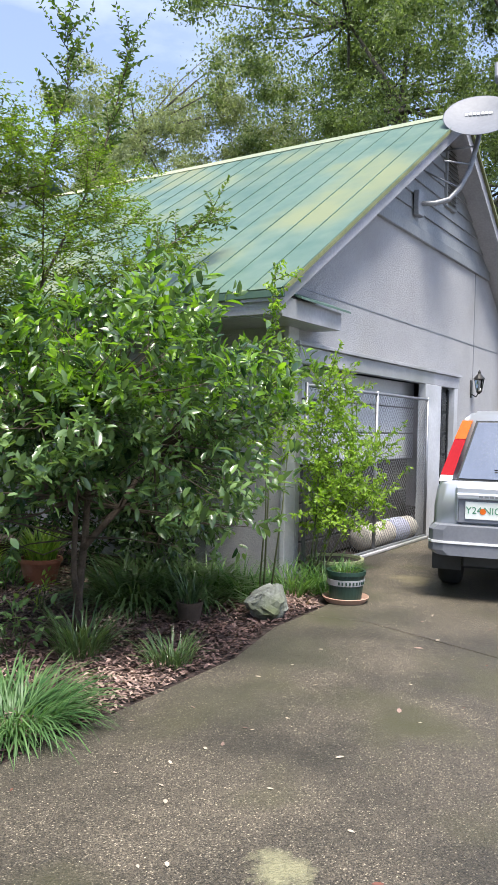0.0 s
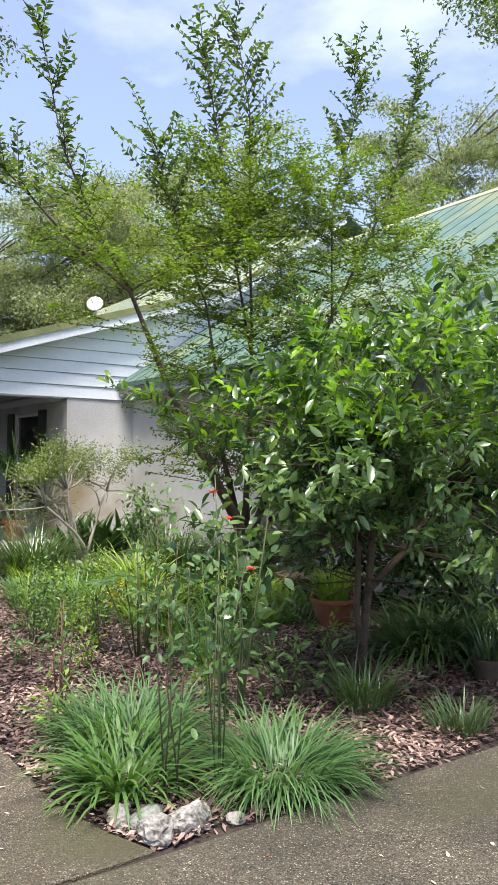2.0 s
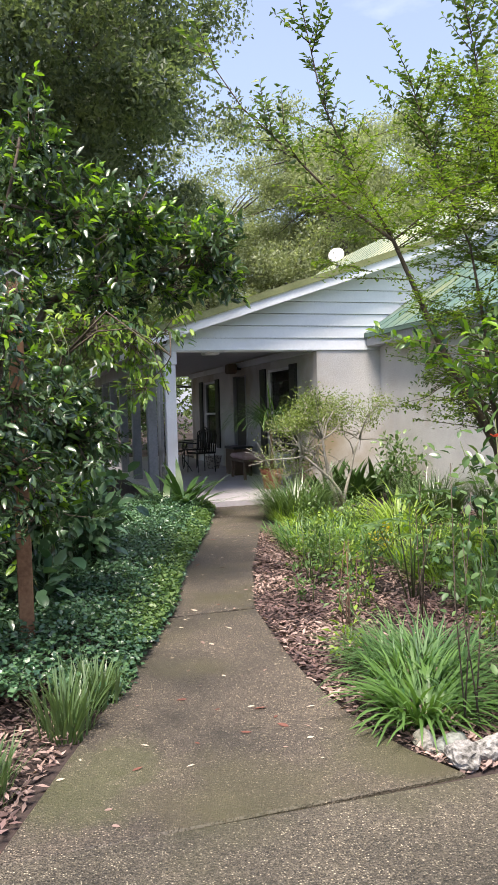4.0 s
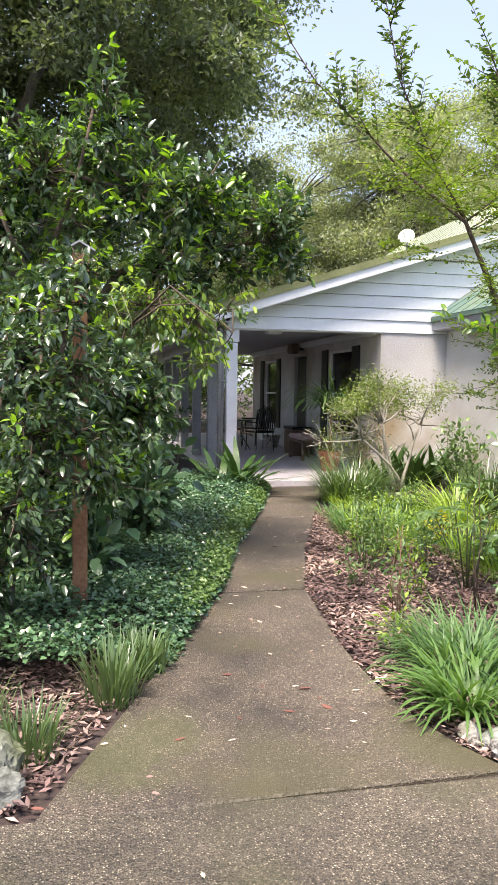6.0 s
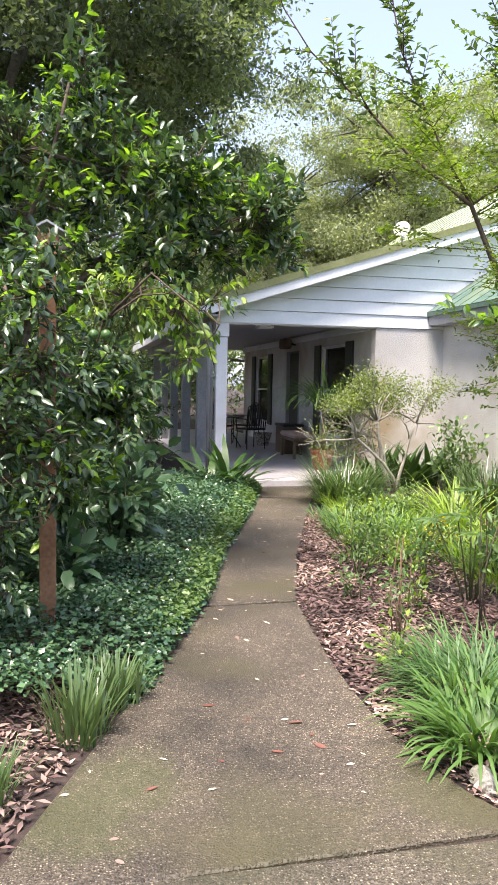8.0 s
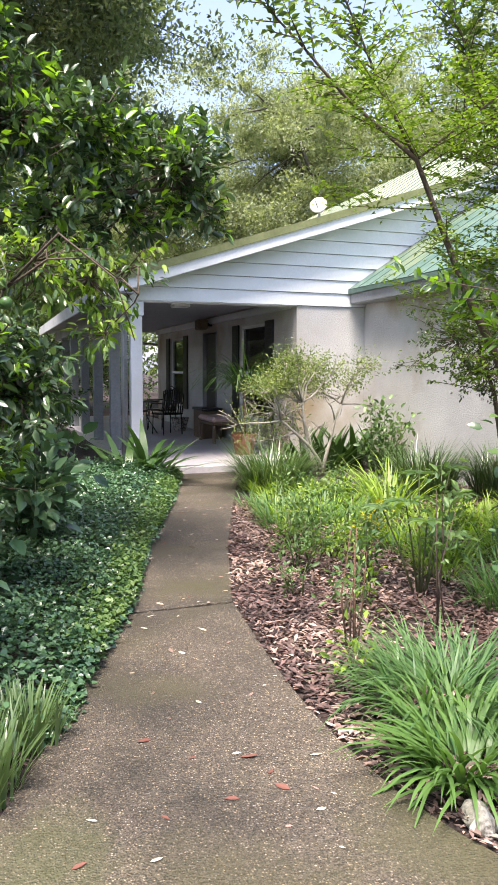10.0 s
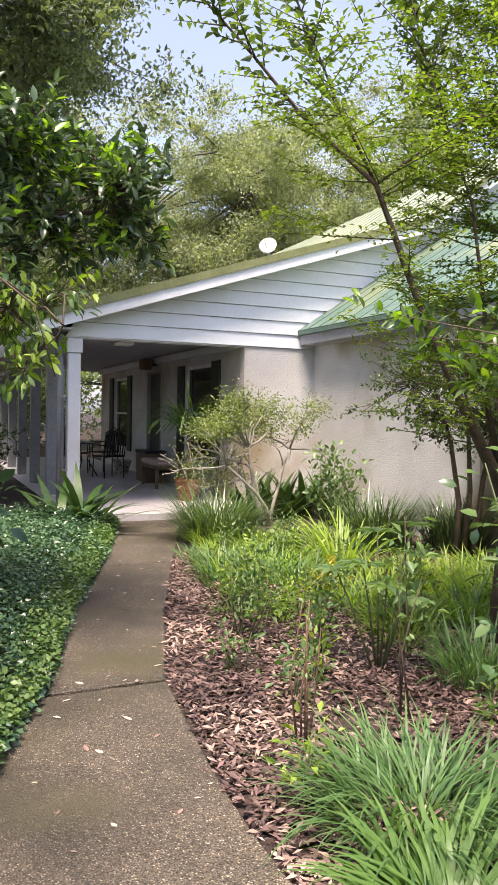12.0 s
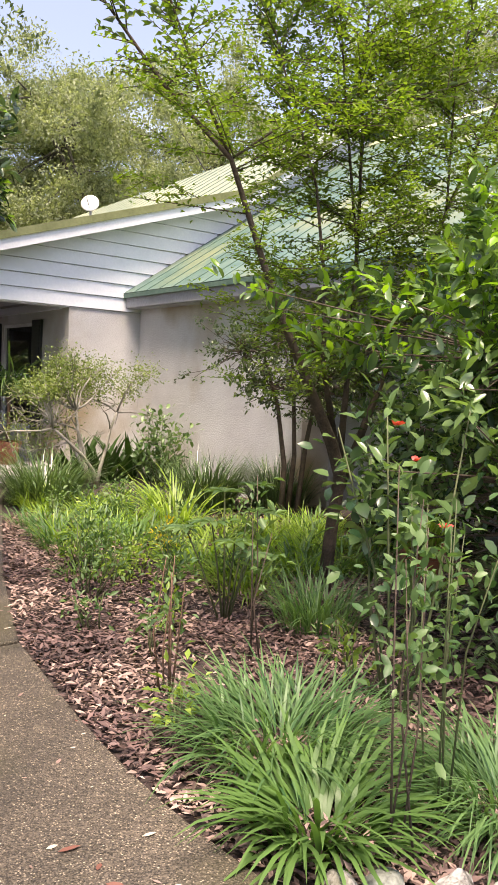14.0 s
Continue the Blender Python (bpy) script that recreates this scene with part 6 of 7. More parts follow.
pot("trough_planter", "pale round planter rim under the sprawling shrub", 6.95, 3.45, 0.28, 0.24, 0.2, material("pale_rim", (0.22, 0.25, 0.13), (0.30, 0.33, 0.19), rough=0.7))

# ---------------------------------------------------------------- bird-house post by the path
bird = thing("wooden_post", "weathered brown wooden post with bird box in the ivy", "post", at=(0.08, 4.56, 0))
part("shaft", box(-0.042, -0.042, -0.05, 0.042, 0.042, 2.1, 0.006), M_POST, bird)
part("box", box(-0.055, -0.06, 2.1, 0.055, 0.06, 2.22, 0.004), M_POST, bird, "small weathered bird box")
part("roof", prism([(-0.085, -0.09, 2.222), (0.0, -0.09, 2.27), (0.085, -0.09, 2.222), (0.085, -0.09, 2.232), (0.0, -0.09, 2.282), (-0.085, -0.09, 2.232)], (0, 0.18, 0)), M_PIPE, bird, "pale grey pitched roof")

# ---------------------------------------------------------------- grasses in the beds
grass_clump("lily_clump", "broad-bladed bright green lily clump at the path's edge", 1.86, 3.26, 0.42, 0.35, 250, L_GRASS, 111, width=0.019, lean=0.6, droop=1.6, single=300)
grass_clump("grass_clump", "fine arching green grass clump at the drive's edge", 2.52, 2.99, 0.6, 0.37, 760, L_GRASS_F, 112, width=0.009, lean=0.6, droop=1.9, single=300)
grass_clump("grass_clump", "fine green grass clump behind the lily", 2.12, 3.78, 0.7, 0.36, 640, L_GRASS_F, 113, width=0.010, lean=0.5, droop=1.5, single=300)
grass_clump("grass_clump", "low green grass clump by the citrus trunk", 3.55, 3.55, 0.4, 0.34, 220, L_GRASS_D, 114, width=0.009, single=120)
grass_clump("grass_clump", "small grass tuft at the drive's edge", 3.72, 2.95, 0.35, 0.22, 160, L_GRASS_D, 115, width=0.008, single=120)
grass_clump("grass_clump", "green grass tuft beneath the slender tree", 3.28, 4.85, 0.6, 0.36, 330, L_GRASS_F, 116, width=0.009, single=120)
for k, (x, y, s, hh, n) in enumerate(((4.85, 4.25, 0.8, 0.62, 420), (5.35, 4.35, 0.8, 0.6, 380), (5.2, 3.9, 0.7, 0.5, 320))):
    grass_clump("liriope_clump", "dark arching strap-leaf clump under the citrus tree", x, y, s, hh, n, L_GRASS_D, 120 + k, width=0.017, lean=0.7, droop=1.8, group="dark strap-leaf clumps", single=150)
for k, (x, y) in enumerate(((5.62, 3.66), (5.95, 3.38), (6.28, 3.22), (5.5, 3.95))):
    grass_clump("liriope_clump", "green strap-leaf clump along the garage bed", x, y, 0.5, 0.36, 190, L_GRASS if k % 2 else L_GRASS_F, 130 + k, width=0.012, lean=0.4, droop=1.4, group="green strap-leaf clumps")
for k, (x, y, hh) in enumerate(((0.24, 3.66, 0.34), (0.40, 3.98, 0.28), (-0.12, 3.14, 0.27), (-0.36, 3.32, 0.3))):
    grass_clump("lily_clump", "upright dark green lily clump beside the path", x, y, 0.3, hh * 0.8, 140, L_GRASS_D, 140 + k, width=0.012 if k < 2 else 0.009, lean=0.16, droop=0.6, group="upright lilies by the path", single=300)
grass_clump("spider_clump", "yellow-green arching strap plant in the bed", 4.05, 7.7, 0.5, 0.66, 70, L_LIME, 150, width=0.02, lean=0.4, droop=1.3, single=120)
grass_clump("grass_clump", "tall dark grass clump by the house wall", 5.0, 8.6, 0.8, 0.64, 620, L_GRASS_D, 151, width=0.011, lean=0.25, droop=1.1, single=120)
grass_clump("grass_clump", "tall dark grass clump near the brown planter", 5.8, 8.3, 0.8, 0.6, 600, L_GRASS_D, 152, width=0.011, lean=0.25, droop=1.1, single=120)
grass_clump("grass_clump", "dense dark green grass clump beside the porch", 3.55, 9.7, 0.9, 0.66, 760, L_GRASS_D, 153, width=0.012, lean=0.4, droop=1.5, single=120)
rng = np.random.default_rng(160)
for k in range(40):
    x, y = rng.uniform(2.6, 4.9), rng.uniform(6.2, 9.8)
    if x < right_edge(y) + 0.25:
        x = right_edge(y) + 0.25 + rng.random() * 0.3
    grass_clump("liriope_clump", "light green strap-leaf groundcover clump in the bed", x, y, 0.5, rng.uniform(0.15, 0.30), 80, (L_LIME, L_GRASS, L_GRASS_F, L_VINE)[k % 4], 161 + k, width=0.013, lean=0.5, droop=1.2, group="light groundcover clumps", steps=4)
for k in range(34):
    x, y = rng.uniform(3.3, 5.3), rng.uniform(5.6, 7.4)
    grass_clump("liriope_clump", "lime strap-leaf clump behind the slender tree", x, y, 0.5, rng.uniform(0.2, 0.36), 80, (L_LIME, L_GRASS, L_VINE)[k % 3], 201 + k, width=0.015, lean=0.55, droop=1.4, group="lime groundcover clumps", steps=4)


# ---------------------------------------------------------------- small shrubs of the bed


def leafy_plant(name, label, x, y, h, spread, n_stem, each, leaf, mat, seed, bark=None, low=0.35, category="plant", ratio=0.45, full=False, group="", stem_r=0.006):
    """A few thin stems with leaves towards the top."""
    rng = np.random.default_rng(seed)
    top = thing(name, label, category, group, at=(x, y, 0))
    tp = []
    for k in range(n_stem):
        a = rng.random() * 2 * math.pi
        r = spread * rng.random()
        hh = h * rng.uniform(0.7, 1.1)
        p0 = Vector((0.05 * math.cos(a) * rng.random(), 0.05 * math.sin(a), -0.02))
        p2 = Vector((r * math.cos(a), r * math.sin(a), hh))
        p1 = p0.lerp(p2, 0.5) + Vector(rng.normal(0, 0.03, 3))
        tubes_object("stem", [[(p0, stem_r), (p1, stem_r * 0.75), (p2, stem_r * 0.35)]], bark or M_TWIG, top, sides=5)
        for j in range(each):
            f = low + (1 - low) * rng.random() ** 0.8
            c = p0.lerp(p1, f * 2) if f < 0.5 else p1.lerp(p2, f * 2 - 1)
            d = Vector(rng.normal(0, 1, 3)) + Vector((0, 0, 0.35))
            d.normalize()
            tp.append((c + d * rng.uniform(0.01, 0.09 + spread * 0.25), d))
    b, w = np.array([p for p, _ in tp]), np.array([q for _, q in tp])
    leaves("foliage", rng, b, w, leaf * rng.uniform(0.6, 1.3, len(b)), mat, top, ratio=ratio, full=full)
    return top


leafy_plant("rose_bush", "thin upright rose stems with sparse leaves at the corner", 1.98, 3.02, 1.12, 0.2, 4, 34, 0.045, L_FERN, 301, bark=M_BARK, low=0.45, ratio=0.5, full=True, stem_r=0.0045)
leafy_plant("rose_bush", "second bundle of thin rose stems by the corner", 2.25, 3.12, 1.05, 0.34, 5, 40, 0.048, L_FERN, 302, bark=M_TWIG, low=0.4, ratio=0.5, full=True, stem_r=0.0045)
leafy_plant("bare_sapling", "reddish bare sapling stems in the mulch", 2.0, 4.45, 0.62, 0.12, 5, 16, 0.05, L_FERN, 303, bark=M_BARK_B, low=0.65)
leafy_plant("bare_sapling", "leafy young sapling in the mulch", 2.62, 4.6, 0.95, 0.08, 3, 22, 0.07, L_FERN, 304, bark=M_BARK, low=0.6)
palm = thing("palmate_plant", "upright plant with large deeply lobed green leaves on tall stalks", "plant", at=(2.86, 5.2, 0))
rng = np.random.default_rng(305)
for k, (dx, dy, h) in enumerate(((-0.12, 0.0, 0.62), (0.02, 0.08, 0.78), (0.2, -0.05, 0.66), (-0.05, -0.14, 0.52), (0.28, 0.12, 0.8), (-0.2, 0.15, 0.56), (0.1, -0.1, 0.42))):
    tubes_object("stalk", [[((dx * 0.1, dy * 0.1, -0.02), 0.008), ((dx * 0.6, dy * 0.6, h * 0.6), 0.006), ((dx, dy, h), 0.004)]], M_TWIG, palm, sides=5)
    out = math.atan2(dy, dx)
    fan = out + np.linspace(-2.2, 2.2, 9)
    leaves("leaf", rng, np.repeat(np.array([[dx, dy, h]]), 9, 0), np.stack([np.cos(fan), np.sin(fan), np.full(9, 0.12)], 1), 0.17 * (1 - 0.1 * np.abs(np.linspace(-2, 2, 9))), L_FERN, palm, ratio=0.3, full=True, up=2.5)
leafy_plant("young_shrub", "feathery green shrub beside the path", 2.36, 6.0, 0.46, 0.24, 6, 42, 0.05, L_FERN, 306, low=0.4)
leafy_plant("young_shrub", "feathery green shrub in the middle of the bed", 2.72, 5.6, 0.5, 0.2, 4, 36, 0.05, L_FERN, 307, low=0.45)
leafy_plant("young_shrub", "feathery shrub with lime tips in the bed", 2.78, 6.7, 0.36, 0.3, 7, 40, 0.05, L_FERN, 308, low=0.3)
leafy_plant("young_shrub", "yellow-leaved low shrub in the bed", 3.45, 6.85, 0.24, 0.2, 5, 26, 0.04, L_YELLOW, 309, low=0.3)
leafy_plant("seedling", "pale green seedling beside the citrus trunk", 3.3, 3.9, 0.3, 0.3, 6, 22, 0.065, L_FERN, 310, low=0.3, full=True)
leafy_plant("seedling", "lime seedling at the bed's edge", 2.75, 4.0, 0.22, 0.2, 4, 18, 0.06, L_LIME, 311, low=0.3, full=True)
for k, (x, y) in enumerate(((2.2, 4.9), (1.85, 4.1), (3.0, 4.35), (2.45, 5.1), (3.5, 4.45), (4.2, 4.7), (2.1, 5.4), (4.4, 5.9), (3.1, 7.3), (3.7, 7.6))):
    leafy_plant("seedling", "small green seedling among the fallen leaves", x, y, 0.22, 0.15, 4, 14, 0.05, (L_FERN, L_LIME)[k % 2], 320 + k, low=0.3, group="bed seedlings")
rng = np.random.default_rng(333)
for k in range(16):
    x, y = rng.uniform(2.5, 4.6), rng.uniform(5.6, 9.2)
    x = max(x, right_edge(y) + 0.3)
    leafy_plant("young_shrub", ("fresh green leafy plant among the groundcover", "yellow-green leafy plant among the groundcover")[k % 2], x, y, rng.uniform(0.18, 0.34), 0.2, 6, 30, 0.05, (L_LIME, L_VINE_D, L_FERN)[k % 3], 600 + k, low=0.25, group="leafy plants of the middle bed")
hib = leafy_plant("hibiscus", "loose hibiscus shrub with red flowers", 2.72, 3.72, 1.35, 0.42, 7, 34, 0.085, L_CITRUS, 340, bark=M_TWIG, low=0.35, ratio=0.6, full=True, category="shrub", stem_r=0.008)
rng = np.random.default_rng(341)
for (x, y, zz) in ((-0.22, -0.12, 1.30), (-0.12, -0.15, 1.16), (-0.05, -0.25, 0.9)):
    b = np.repeat(np.array([[x, y, zz]]), 6, 0)
    a = np.arange(6) * math.pi / 3
    leaves("flower", rng, b, np.stack([np.cos(a), np.sin(a), np.full(6, 0.5)], 1), 0.034, L_FLOWER, hib, "red hibiscus flower", ratio=0.8, full=True)

# pale-stemmed shrub before the porch wall
pale = thing("pale_shrub", "small domed shrub with pale grey stems and yellow-green leaves", "shrub", at=(4.6, 10.6, 0))
rng = np.random.default_rng(350)
tubes, tips = [], []
for k in range(5):
    a = k * 2 * math.pi / 5 + rng.random() * 0.5
    lean = rng.uniform(0.2, 0.55)
    grow(rng, (0.05 * math.cos(a), 0.05 * math.sin(a), 0.0), (lean * math.cos(a), lean * math.sin(a), 1), 1.05, 0.03, 3, tubes, tips, bend=0.35, split=5, shrink=0.5, angle=0.95, lift=0.0)
tubes_object("trunk", tubes, M_BARK_P, pale, sides=5)
b, w = spray(rng, [t for t in tips if t[0].z > 1.15], 13, 0.07)
leaves("crown", rng, b, w, 0.042 * rng.uniform(0.6, 1.3, len(b)), L_BOX, pale, ratio=0.5)
leafy_plant("low_shrub", "low spreading pale green shrub beside the porch edge", 3.95, 11.0, 0.95, 0.6, 12, 90, 0.042, L_BOX, 351, bark=M_BARK_P, low=0.5, category="shrub")
for k, (x, y) in enumerate(((5.0, 11.2), (5.45, 11.3), (5.75, 10.9), (4.7, 11.5))):
    grass_clump("cast_iron_plant", "dark broad upright strap leaves against the stucco wall", x, y, 0.5, 0.6, 46, L_BROAD, 352 + 10 * k, width=0.075, lean=0.4, droop=0.8, group="dark strap plants by the wall", category="plant", single=46)
leafy_plant("broadleaf_shrub", "yellow-green leafy shrub by the stained wall", 5.4, 10.3, 0.95, 0.42, 11, 44, 0.085, L_VINE_D, 353, low=0.3, category="shrub", ratio=0.5, full=True)
dark = lobed_tree("holly_tree", "dense small-leaved dark tree against the stained wall", (5.3, 7.65, 0),
                  [(-0.55, 0.0, 1.75, 0.42, 0.36), (-0.1, -0.05, 1.95, 0.5, 0.4), (0.45, 0.0, 1.9, 0.5, 0.45), (0.35, -0.1, 1.4, 0.5, 0.34), (-0.25, 0.0, 1.42, 0.4, 0.28), (0.75, -0.3, 1.55, 0.4, 0.4), (0.75, -0.6, 1.9, 0.38, 0.36)],
                  520, 24, 0.042, [(L_HOLLY, 0.8), (L_FINE_U, 0.2)], 355,
                  [[((0, 0, -0.05), 0.036), ((0.02, 0, 0.6), 0.03), ((-0.1, 0, 1.2), 0.022), ((-0.3, 0, 1.7), 0.012)], [((0.12, 0.05, -0.05), 0.034), ((0.15, 0, 0.7), 0.028), ((0.1, 0, 1.4), 0.02), ((0.0, 0, 2.1), 0.01)],
                   [((0.2, 0.0, -0.05), 0.034), ((0.3, 0, 0.8), 0.028), ((0.45, 0, 1.5), 0.018), ((0.4, 0, 2.1), 0.01)]], M_BARK, ratio=0.5, reach=0.14, twig_r=0.012)

leafy_plant("hydrangea", "low broad-leaved blue-green shrub leaning over the ivy", 0.62, 6.6, 0.92, 0.5, 14, 36, 0.12, L_IVY, 361, low=0.4, category="shrub", ratio=0.55, full=True)
leafy_plant("hydrangea", "broad-leaved blue-green shrub at the ivy's edge", 0.1, 5.3, 0.6, 0.3, 8, 20, 0.12, L_IVY, 362, low=0.4, category="shrub", ratio=0.55, full=True)

# strap-leaved plant at the porch end
asp = thing("cast_iron_plant", "broad strap-leaved plant beside the porch post", "plant", at=(2.18, 10.5, 0))
rng = np.random.default_rng(360)
for k in range(40):
    r0 = np.array([[rng.normal(0, 0.16), rng.normal(0, 0.16), 0.0]])
    v, t = blade_arrays(rng, r0, np.array([rng.random() * 6.28]), np.array([rng.uniform(0.65, 1.05)]), np.array([0.11]), np.array([rng.uniform(0.2, 0.85)]), np.array([rng.uniform(0.4, 1.4)]), 6)
    quick_mesh("leaf", v, t, L_BROAD, asp)

# ---------------------------------------------------------------- ivy, understory and leaf litter
rng = np.random.default_rng(400)
n = 92000
y = rng.uniform(3.72, 11.0, n)
off = rng.random(n) ** 1.3 * 3.4
x = np.array([left_edge(v) for v in y]) - off + 0.04 + rng.normal(0, 0.02, n)
keep = (y > 4.1 - 0.25 * np.sin(x * 5)) | (off > 0.35)
x, y, off = x[keep], y[keep], off[keep]
mound = np.array([noise.noise(Vector((a * 1.6, b * 1.6, 0))) for a, b in zip(x, y)])
top_z = np.minimum(0.07 + off * 0.6, 0.32) + 0.07 * mound
base = np.stack([x, y, np.maximum(0.03, top_z * (0.55 + 0.45 * rng.random(len(x))))], 1)
way = unit(rng.normal(0, 1, (len(x), 3)) * np.array([1, 1, 0.35]))
ivy = leaves("ivy_groundcover", rng, base, way, 0.035 * rng.uniform(0.6, 1.3, len(x)), L_IVY, ratio=0.8, cup=0.06, up=0.8)
n = 5200
y = rng.uniform(4.6, 11.0, n)
off = np.abs(rng.normal(0, 0.11, n))
x = np.array([left_edge(v) for v in y]) - off + 0.05
fresh = leaves("fresh_ivy", rng, np.stack([x, y, 0.05 + off * 0.5 + 0.06 * rng.random(n)], 1), unit(rng.normal(0, 1, (n, 3)) * np.array([1, 1, 0.35])), 0.036 * rng.uniform(0.6, 1.3, n), L_VINE_D, ratio=0.8, cup=0.06, up=0.8)
tagged(fresh, "fresh yellow-green ivy shoots along the path's edge", "groundcover", kind="stuff")
tagged(ivy, "dense dark green ivy covering the bed beside the path", "groundcover", kind="stuff")

for k, (bx, by, hz, rad) in enumerate(((5.75, 4.75, 0.85, 0.6), (5.55, 6.0, 0.8, 0.6), (6.0, 5.4, 1.0, 0.45), (-1.9, 8.2, 0.9, 0.9), (-0.2, 9.6, 0.75, 0.8), (-2.6, 5.6, 1.1, 1.0), (0.6, 11.6, 0.7, 0.7), (-1.4, 11.6, 1.0, 1.1), (0.9, 14.5, 0.9, 0.9), (-3.2, 9.5, 1.3, 1.2), (0.2, 18.5, 1.2, 1.3), (-1.2, 3.9, 0.6, 0.6), (2.6, 26.4, 1.4, 1.5), (4.7, 26.9, 1.4, 1.5), (3.7, 28.6, 1.8, 1.9), (3.3, 26.2, 1.5, 1.7), (1.0, 22.5, 1.4, 1.4), (0.3, 16.2, 0.9, 0.9), (-0.9, 6.8, 0.8, 0.8))):
    broad_tree("understory_shrub", "leafy dark green shrub growing in the shade", (bx, by, 0), (0, 0, hz), (rad, rad, hz * 0.95), 200, 12, 0.10,
               [(L_CITRUS_D, 0.7), (L_OAK_D, 0.15), (L_FERN, 0.15)], 410 + k,
               [[((0, 0, -0.05), 0.03), ((0.03, 0, hz * 0.5), 0.02), ((0, 0.05, hz), 0.012)], [((0, 0, 0.1), 0.02), ((0.2, 0.1, hz * 0.7), 0.012), ((0.25, 0.15, hz), 0.008)]], M_BARK, category="shrub", full=False, inner=0.3)

n = 105000
x, y = rng.uniform(1.5, 6.3, n), rng.uniform(2.7, 9.0, n)
edge = np.array([right_edge(v) for v in y])
front = np.interp(x, [1.78, 4.05, 4.85, 5.7, 6.5], [2.68, 2.73, 2.92, 2.95, 3.57])
keep = (x > edge + 0.01) & (y > front + 0.01)
thick_patch = np.array([noise.noise(Vector((a * 1.5, b * 1.5, 4))) for a, b in zip(x, y)])
keep &= rng.random(n) < 0.84 + 0.9 * thick_patch
x, y = x[keep], y[keep]
xl, yl = rng.uniform(-2.2, 0.45, 9000), rng.uniform(2.7, 4.4, 9000)
keep = xl < np.array([left_edge(v) for v in yl]) - 0.02
x, y = np.concatenate([x, xl[keep]]), np.concatenate([y, yl[keep]])
base = np.stack([x, y, rng.uniform(0.008, 0.04, len(x))], 1)
a = rng.random(len(x)) * 2 * math.pi
way = np.stack([np.cos(a), np.sin(a), rng.normal(0.05, 0.22, len(x))], 1)
damp = np.array([noise.noise(Vector((p * 1.3 + 5, q * 1.3, 9))) + 0.5 * noise.noise(Vector((p * 4, q * 4, 2))) for p, q in zip(x, y)])
wet = damp + 0.22 * rng.normal(0, 1, len(x)) + np.clip((x - 2.7) * 0.35, 0, 0.5) * (y < 4.8) > 0.06
for name_l, k, mat_l, tag_l in (("leaf_litter", ~wet, L_LITTER, "thick layer of dry pinkish fallen leaves on the beds"), ("damp_leaf_litter", wet, L_LITTER_W, "dark damp patches of fallen leaves on the beds")):
    litter = leaves(name_l, rng, base[k], way[k], 0.046 * rng.uniform(0.5, 1.5, int(k.sum())), mat_l, ratio=0.34, cup=0.08, curl=-0.05, up=1.2)
    tagged(litter, tag_l, "fallen leaves", kind="stuff")

# single leaves on the concrete
spots = []
for k in range(185):
    x, y = rng.uniform(-0.6, 7.5), rng.uniform(-0.5, 2.6)
    spots.append((x, y))
for k in range(112):
    y = rng.uniform(2.7, 10.5)
    f = rng.beta(0.6, 0.8)
    spots.append((left_edge(y) + f * (right_edge(y) - left_edge(y)), y))
sample = {}
for i, (x, y) in enumerate(spots):
    kind_i = int(rng.choice(3, p=[0.5, 0.33, 0.17]))
    key = (kind_i, int(rng.integers(4)))
    if key not in sample:
        v, t = leaf_arrays(rng, np.array([[0, 0, 0.0]]), np.array([[1.0, 0, 0.02]]), 0.05 * rng.uniform(0.7, 1.3), ratio=rng.uniform(0.35, 0.5), cup=0.07, curl=-0.06, full=True, up=3)
        v[:, 2] -= v[:, 2].min()
        me = bpy.data.meshes.new("fallen_leaf")
        me.from_pydata([tuple(p) for p in v], [], [tuple(int(q) for q in f) for f in t])
        me.materials.append((L_LITTER_P, L_LITTER, L_REDDISH)[kind_i])
        sample[key] = me
    ob = new("fallen_leaf", sample[key])
    ob.matrix_basis = pose(x, y, 0.0235, 0, 0, rng.uniform(0, 360)) @ Matrix.Scale(rng.uniform(0.35, 1.2), 4)
    tagged(ob, ("pale dry fallen leaf on the concrete", "brown fallen leaf on the concrete", "reddish fallen leaf on the concrete")[kind_i], "leaf", "leaves on the concrete")

# ---------------------------------------------------------------- porch furniture


def iron_chair(at, turn):
    c = thing("patio_chair", "black wrought-iron patio chair on the porch", "chair", "porch chairs", at=at, turn=turn)
    for x in (-0.22, 0.22):
        for y in (-0.2, 0.2):
            tubes_object("leg", [[((x * 1.05, y * 1.1, 0), 0.012), ((x, y, 0.42), 0.012)]], M_IRON, c)
    part("seat", box(-0.25, -0.24, 0.42, 0.25, 0.24, 0.46, 0.015), M_IRON, c)
    tubes_object("back_frame", [[((-0.23, 0.22, 0.44), 0.013), ((-0.24, 0.28, 0.85), 0.013), ((0, 0.31, 0.98), 0.013), ((0.24, 0.28, 0.85), 0.013), ((0.23, 0.22, 0.44), 0.013)]], M_IRON, c)
    for k in range(7):
        x = -0.18 + k * 0.06
        tubes_object("spindle", [[((x, 0.225, 0.45), 0.014), ((x, 0.29, 0.93 - abs(x) * 0.3), 0.014)]], M_IRON, c, sides=4)
    for sgn in (1, -1):
        tubes_object("armrest", [[((sgn * 0.24, 0.25, 0.66), 0.012), ((sgn * 0.27, -0.18, 0.66), 0.014), ((sgn * 0.24, -0.2, 0.44), 0.012)]], M_IRON, c)
    return c


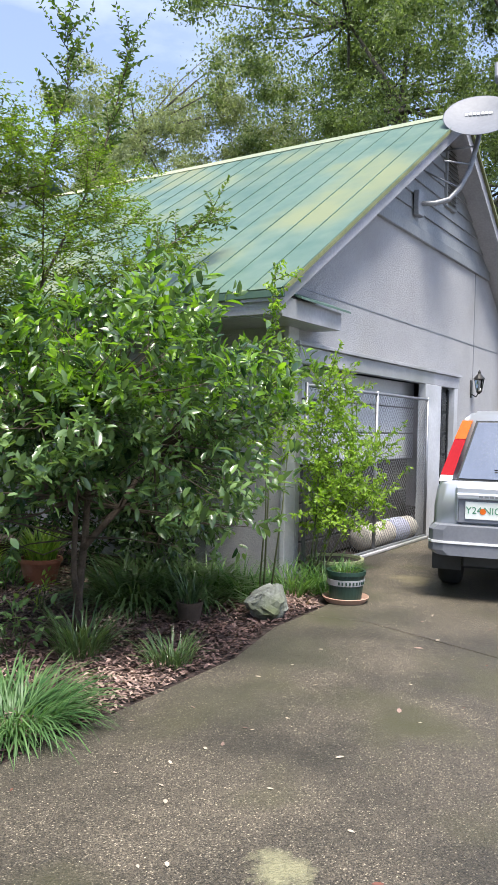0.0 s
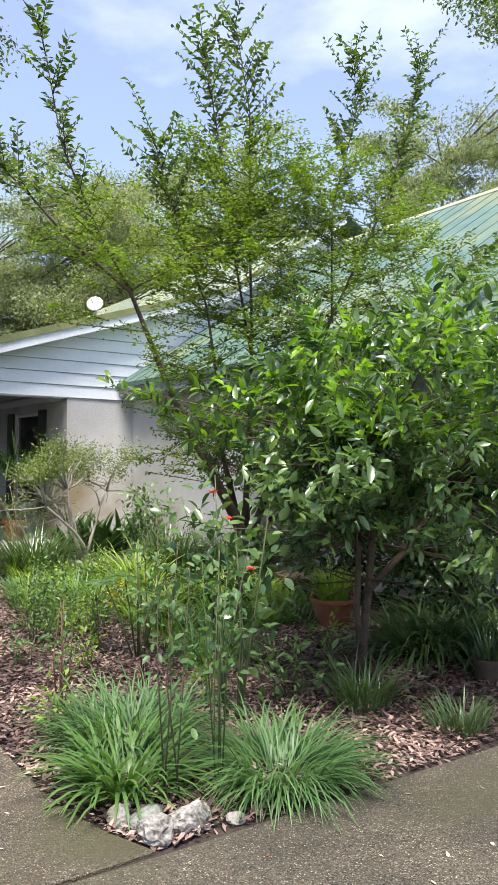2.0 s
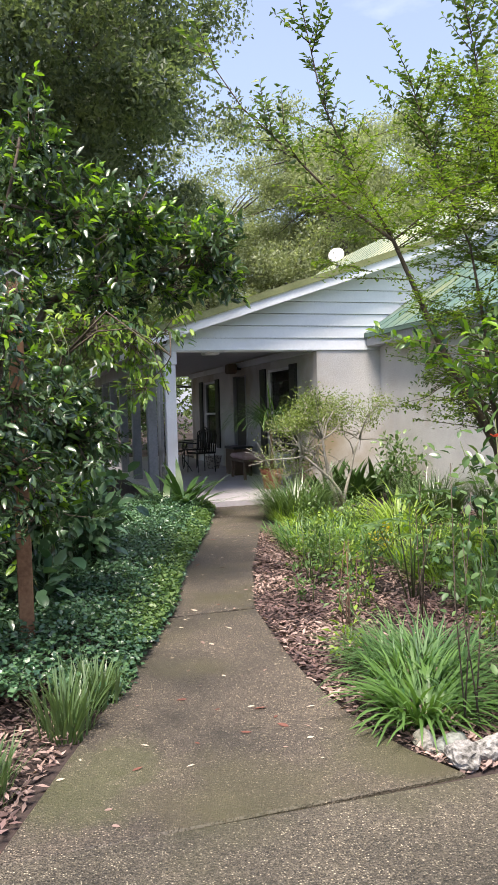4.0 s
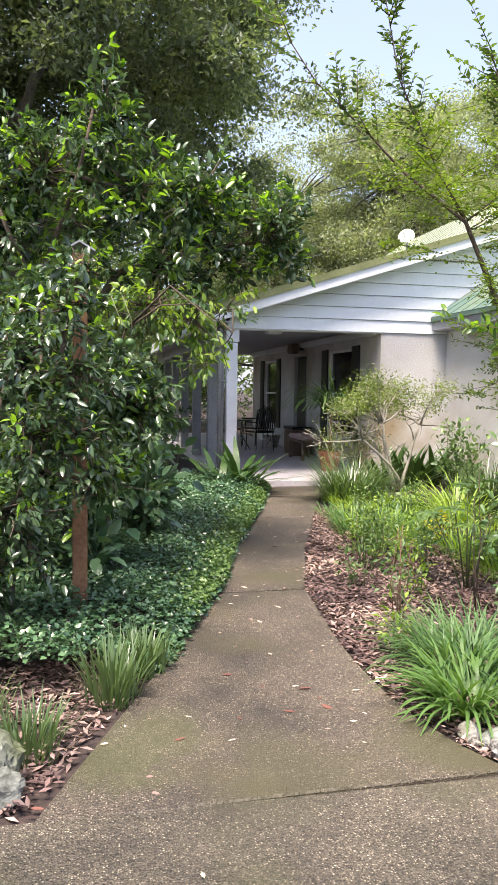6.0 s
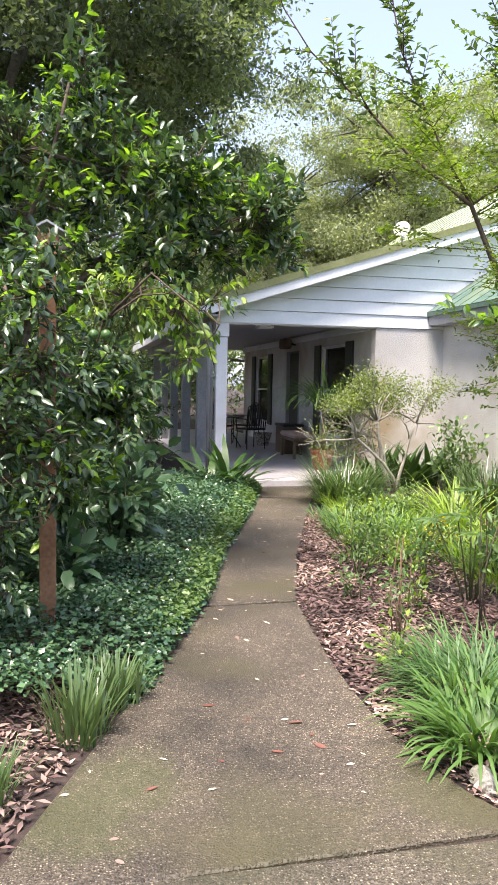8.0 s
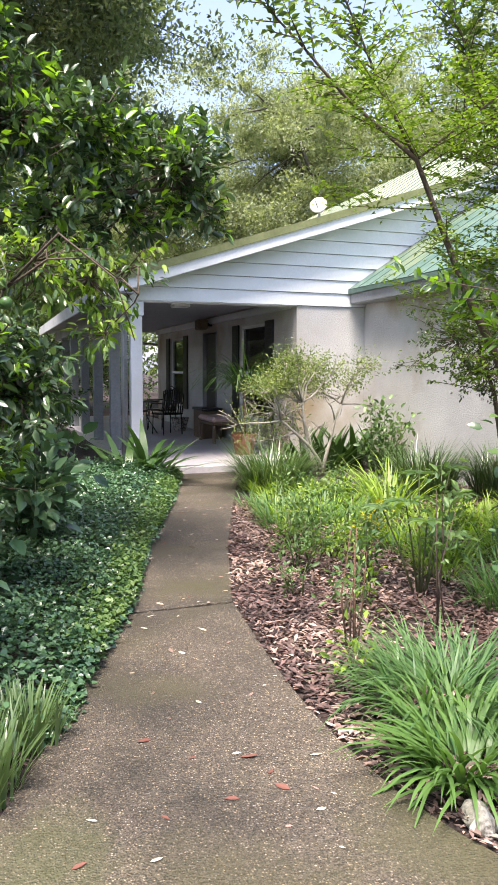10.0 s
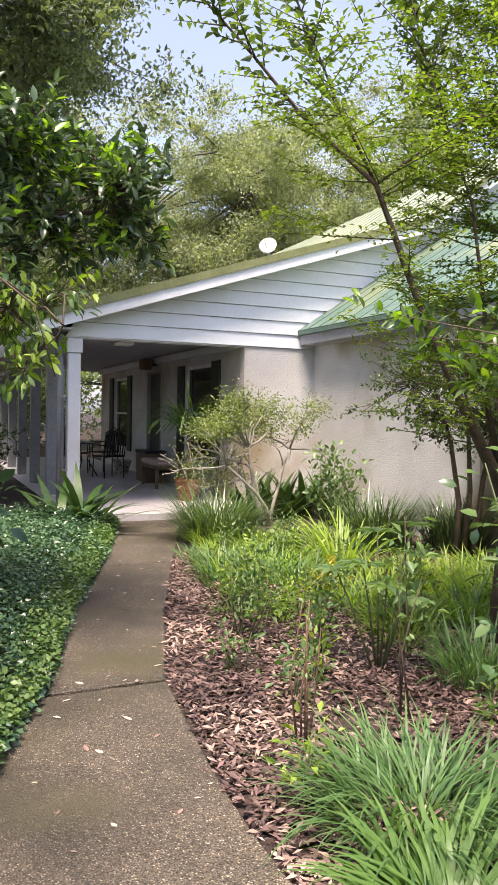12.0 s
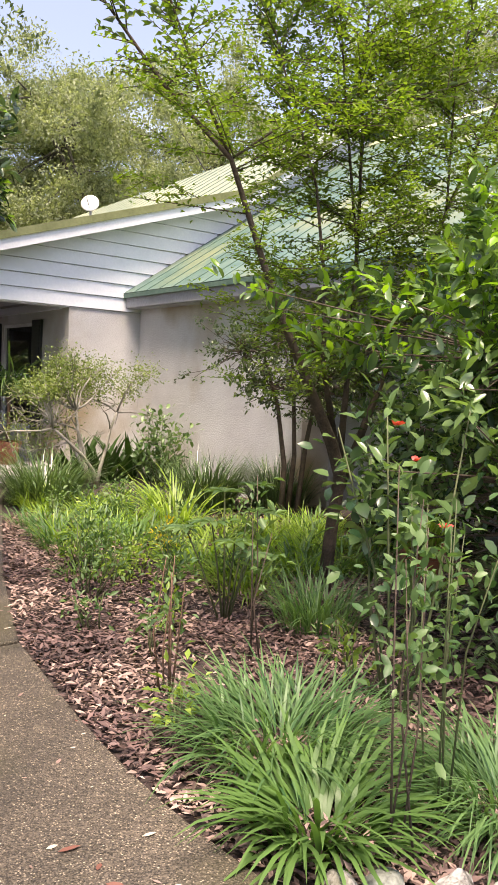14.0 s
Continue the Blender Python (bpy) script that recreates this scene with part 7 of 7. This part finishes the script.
ch = iron_chair((3.95, 17.0, 0.085), 200)
copy_thing(ch, pose(3.45, 18.2, 0.085, 0, 0, 40))
copy_thing(ch, pose(4.2, 18.6, 0.085, 0, 0, -60))
tab = thing("patio_table", "small round black iron table on the porch", "table", at=(3.5, 17.3, 0.085))
part("tabletop", lathe([(0.01, 0.68), (0.36, 0.68), (0.36, 0.70), (0.01, 0.70)], 24), M_IRON, tab)
for k in range(3):
    a = k * 2.09
    tubes_object("leg", [[((0.3 * math.cos(a), 0.3 * math.sin(a), 0), 0.012), ((0.08 * math.cos(a), 0.08 * math.sin(a), 0.35), 0.012), ((0.2 * math.cos(a), 0.2 * math.sin(a), 0.68), 0.012)]], M_IRON, tab)
bench = thing("bench", "wicker bench with a faded pink cushion against the porch wall", "bench", at=(4.45, 15.0, 0.085))
part("seat_frame", box(-0.22, -0.5, 0.34, 0.24, 0.5, 0.40, 0.02), M_WICKER, bench)
part("cushion", box(-0.24, -0.52, 0.402, 0.22, 0.5, 0.50, 0.04), M_CUSHION, bench, "faded pink seat cushion", smooth=False)
for x in (-0.19, 0.2):
    for y in (-0.46, 0.46):
        part("leg", box(x - 0.025, y - 0.025, 0, x + 0.025, y + 0.025, 0.34, 0.004), M_WICKER, bench)
chest = thing("storage_chest", "dark wooden chest beside the front door", "chest", at=(4.55, 16.0, 0.085))
part("chest_body", box(-0.2, -0.35, 0.0, 0.2, 0.35, 0.55, 0.015), M_WICKER, chest)
part("lid", box(-0.22, -0.37, 0.552, 0.22, 0.37, 0.61, 0.015), M_DARK, chest)
pot("clay_pot", "patterned clay pot on the porch floor", 4.45, 17.9, 0.2, 0.13, 0.3, M_CLAY, z=0.085)
pot("clay_pot", "terracotta pot at the porch corner", 4.25, 12.8, 0.2, 0.14, 0.34, M_TERRA, z=0.085)
grass_clump("ponytail_plant", "potted ponytail plant with long drooping leaves on the porch", 4.25, 12.8, 0.35, 1.05, 170, L_GRASS, 501, width=0.022, lean=0.45, droop=2.5, z=1.1, category="potted plant", steps=7)
cane = thing("plant_cane", "thin brown cane trunk of the potted plant", "trunk")
tubes_object("cane", [[((4.25, 12.8, 0.38), 0.035), ((4.26, 12.8, 0.75), 0.025), ((4.25, 12.8, 1.13), 0.03)]], M_BARK_B, cane)
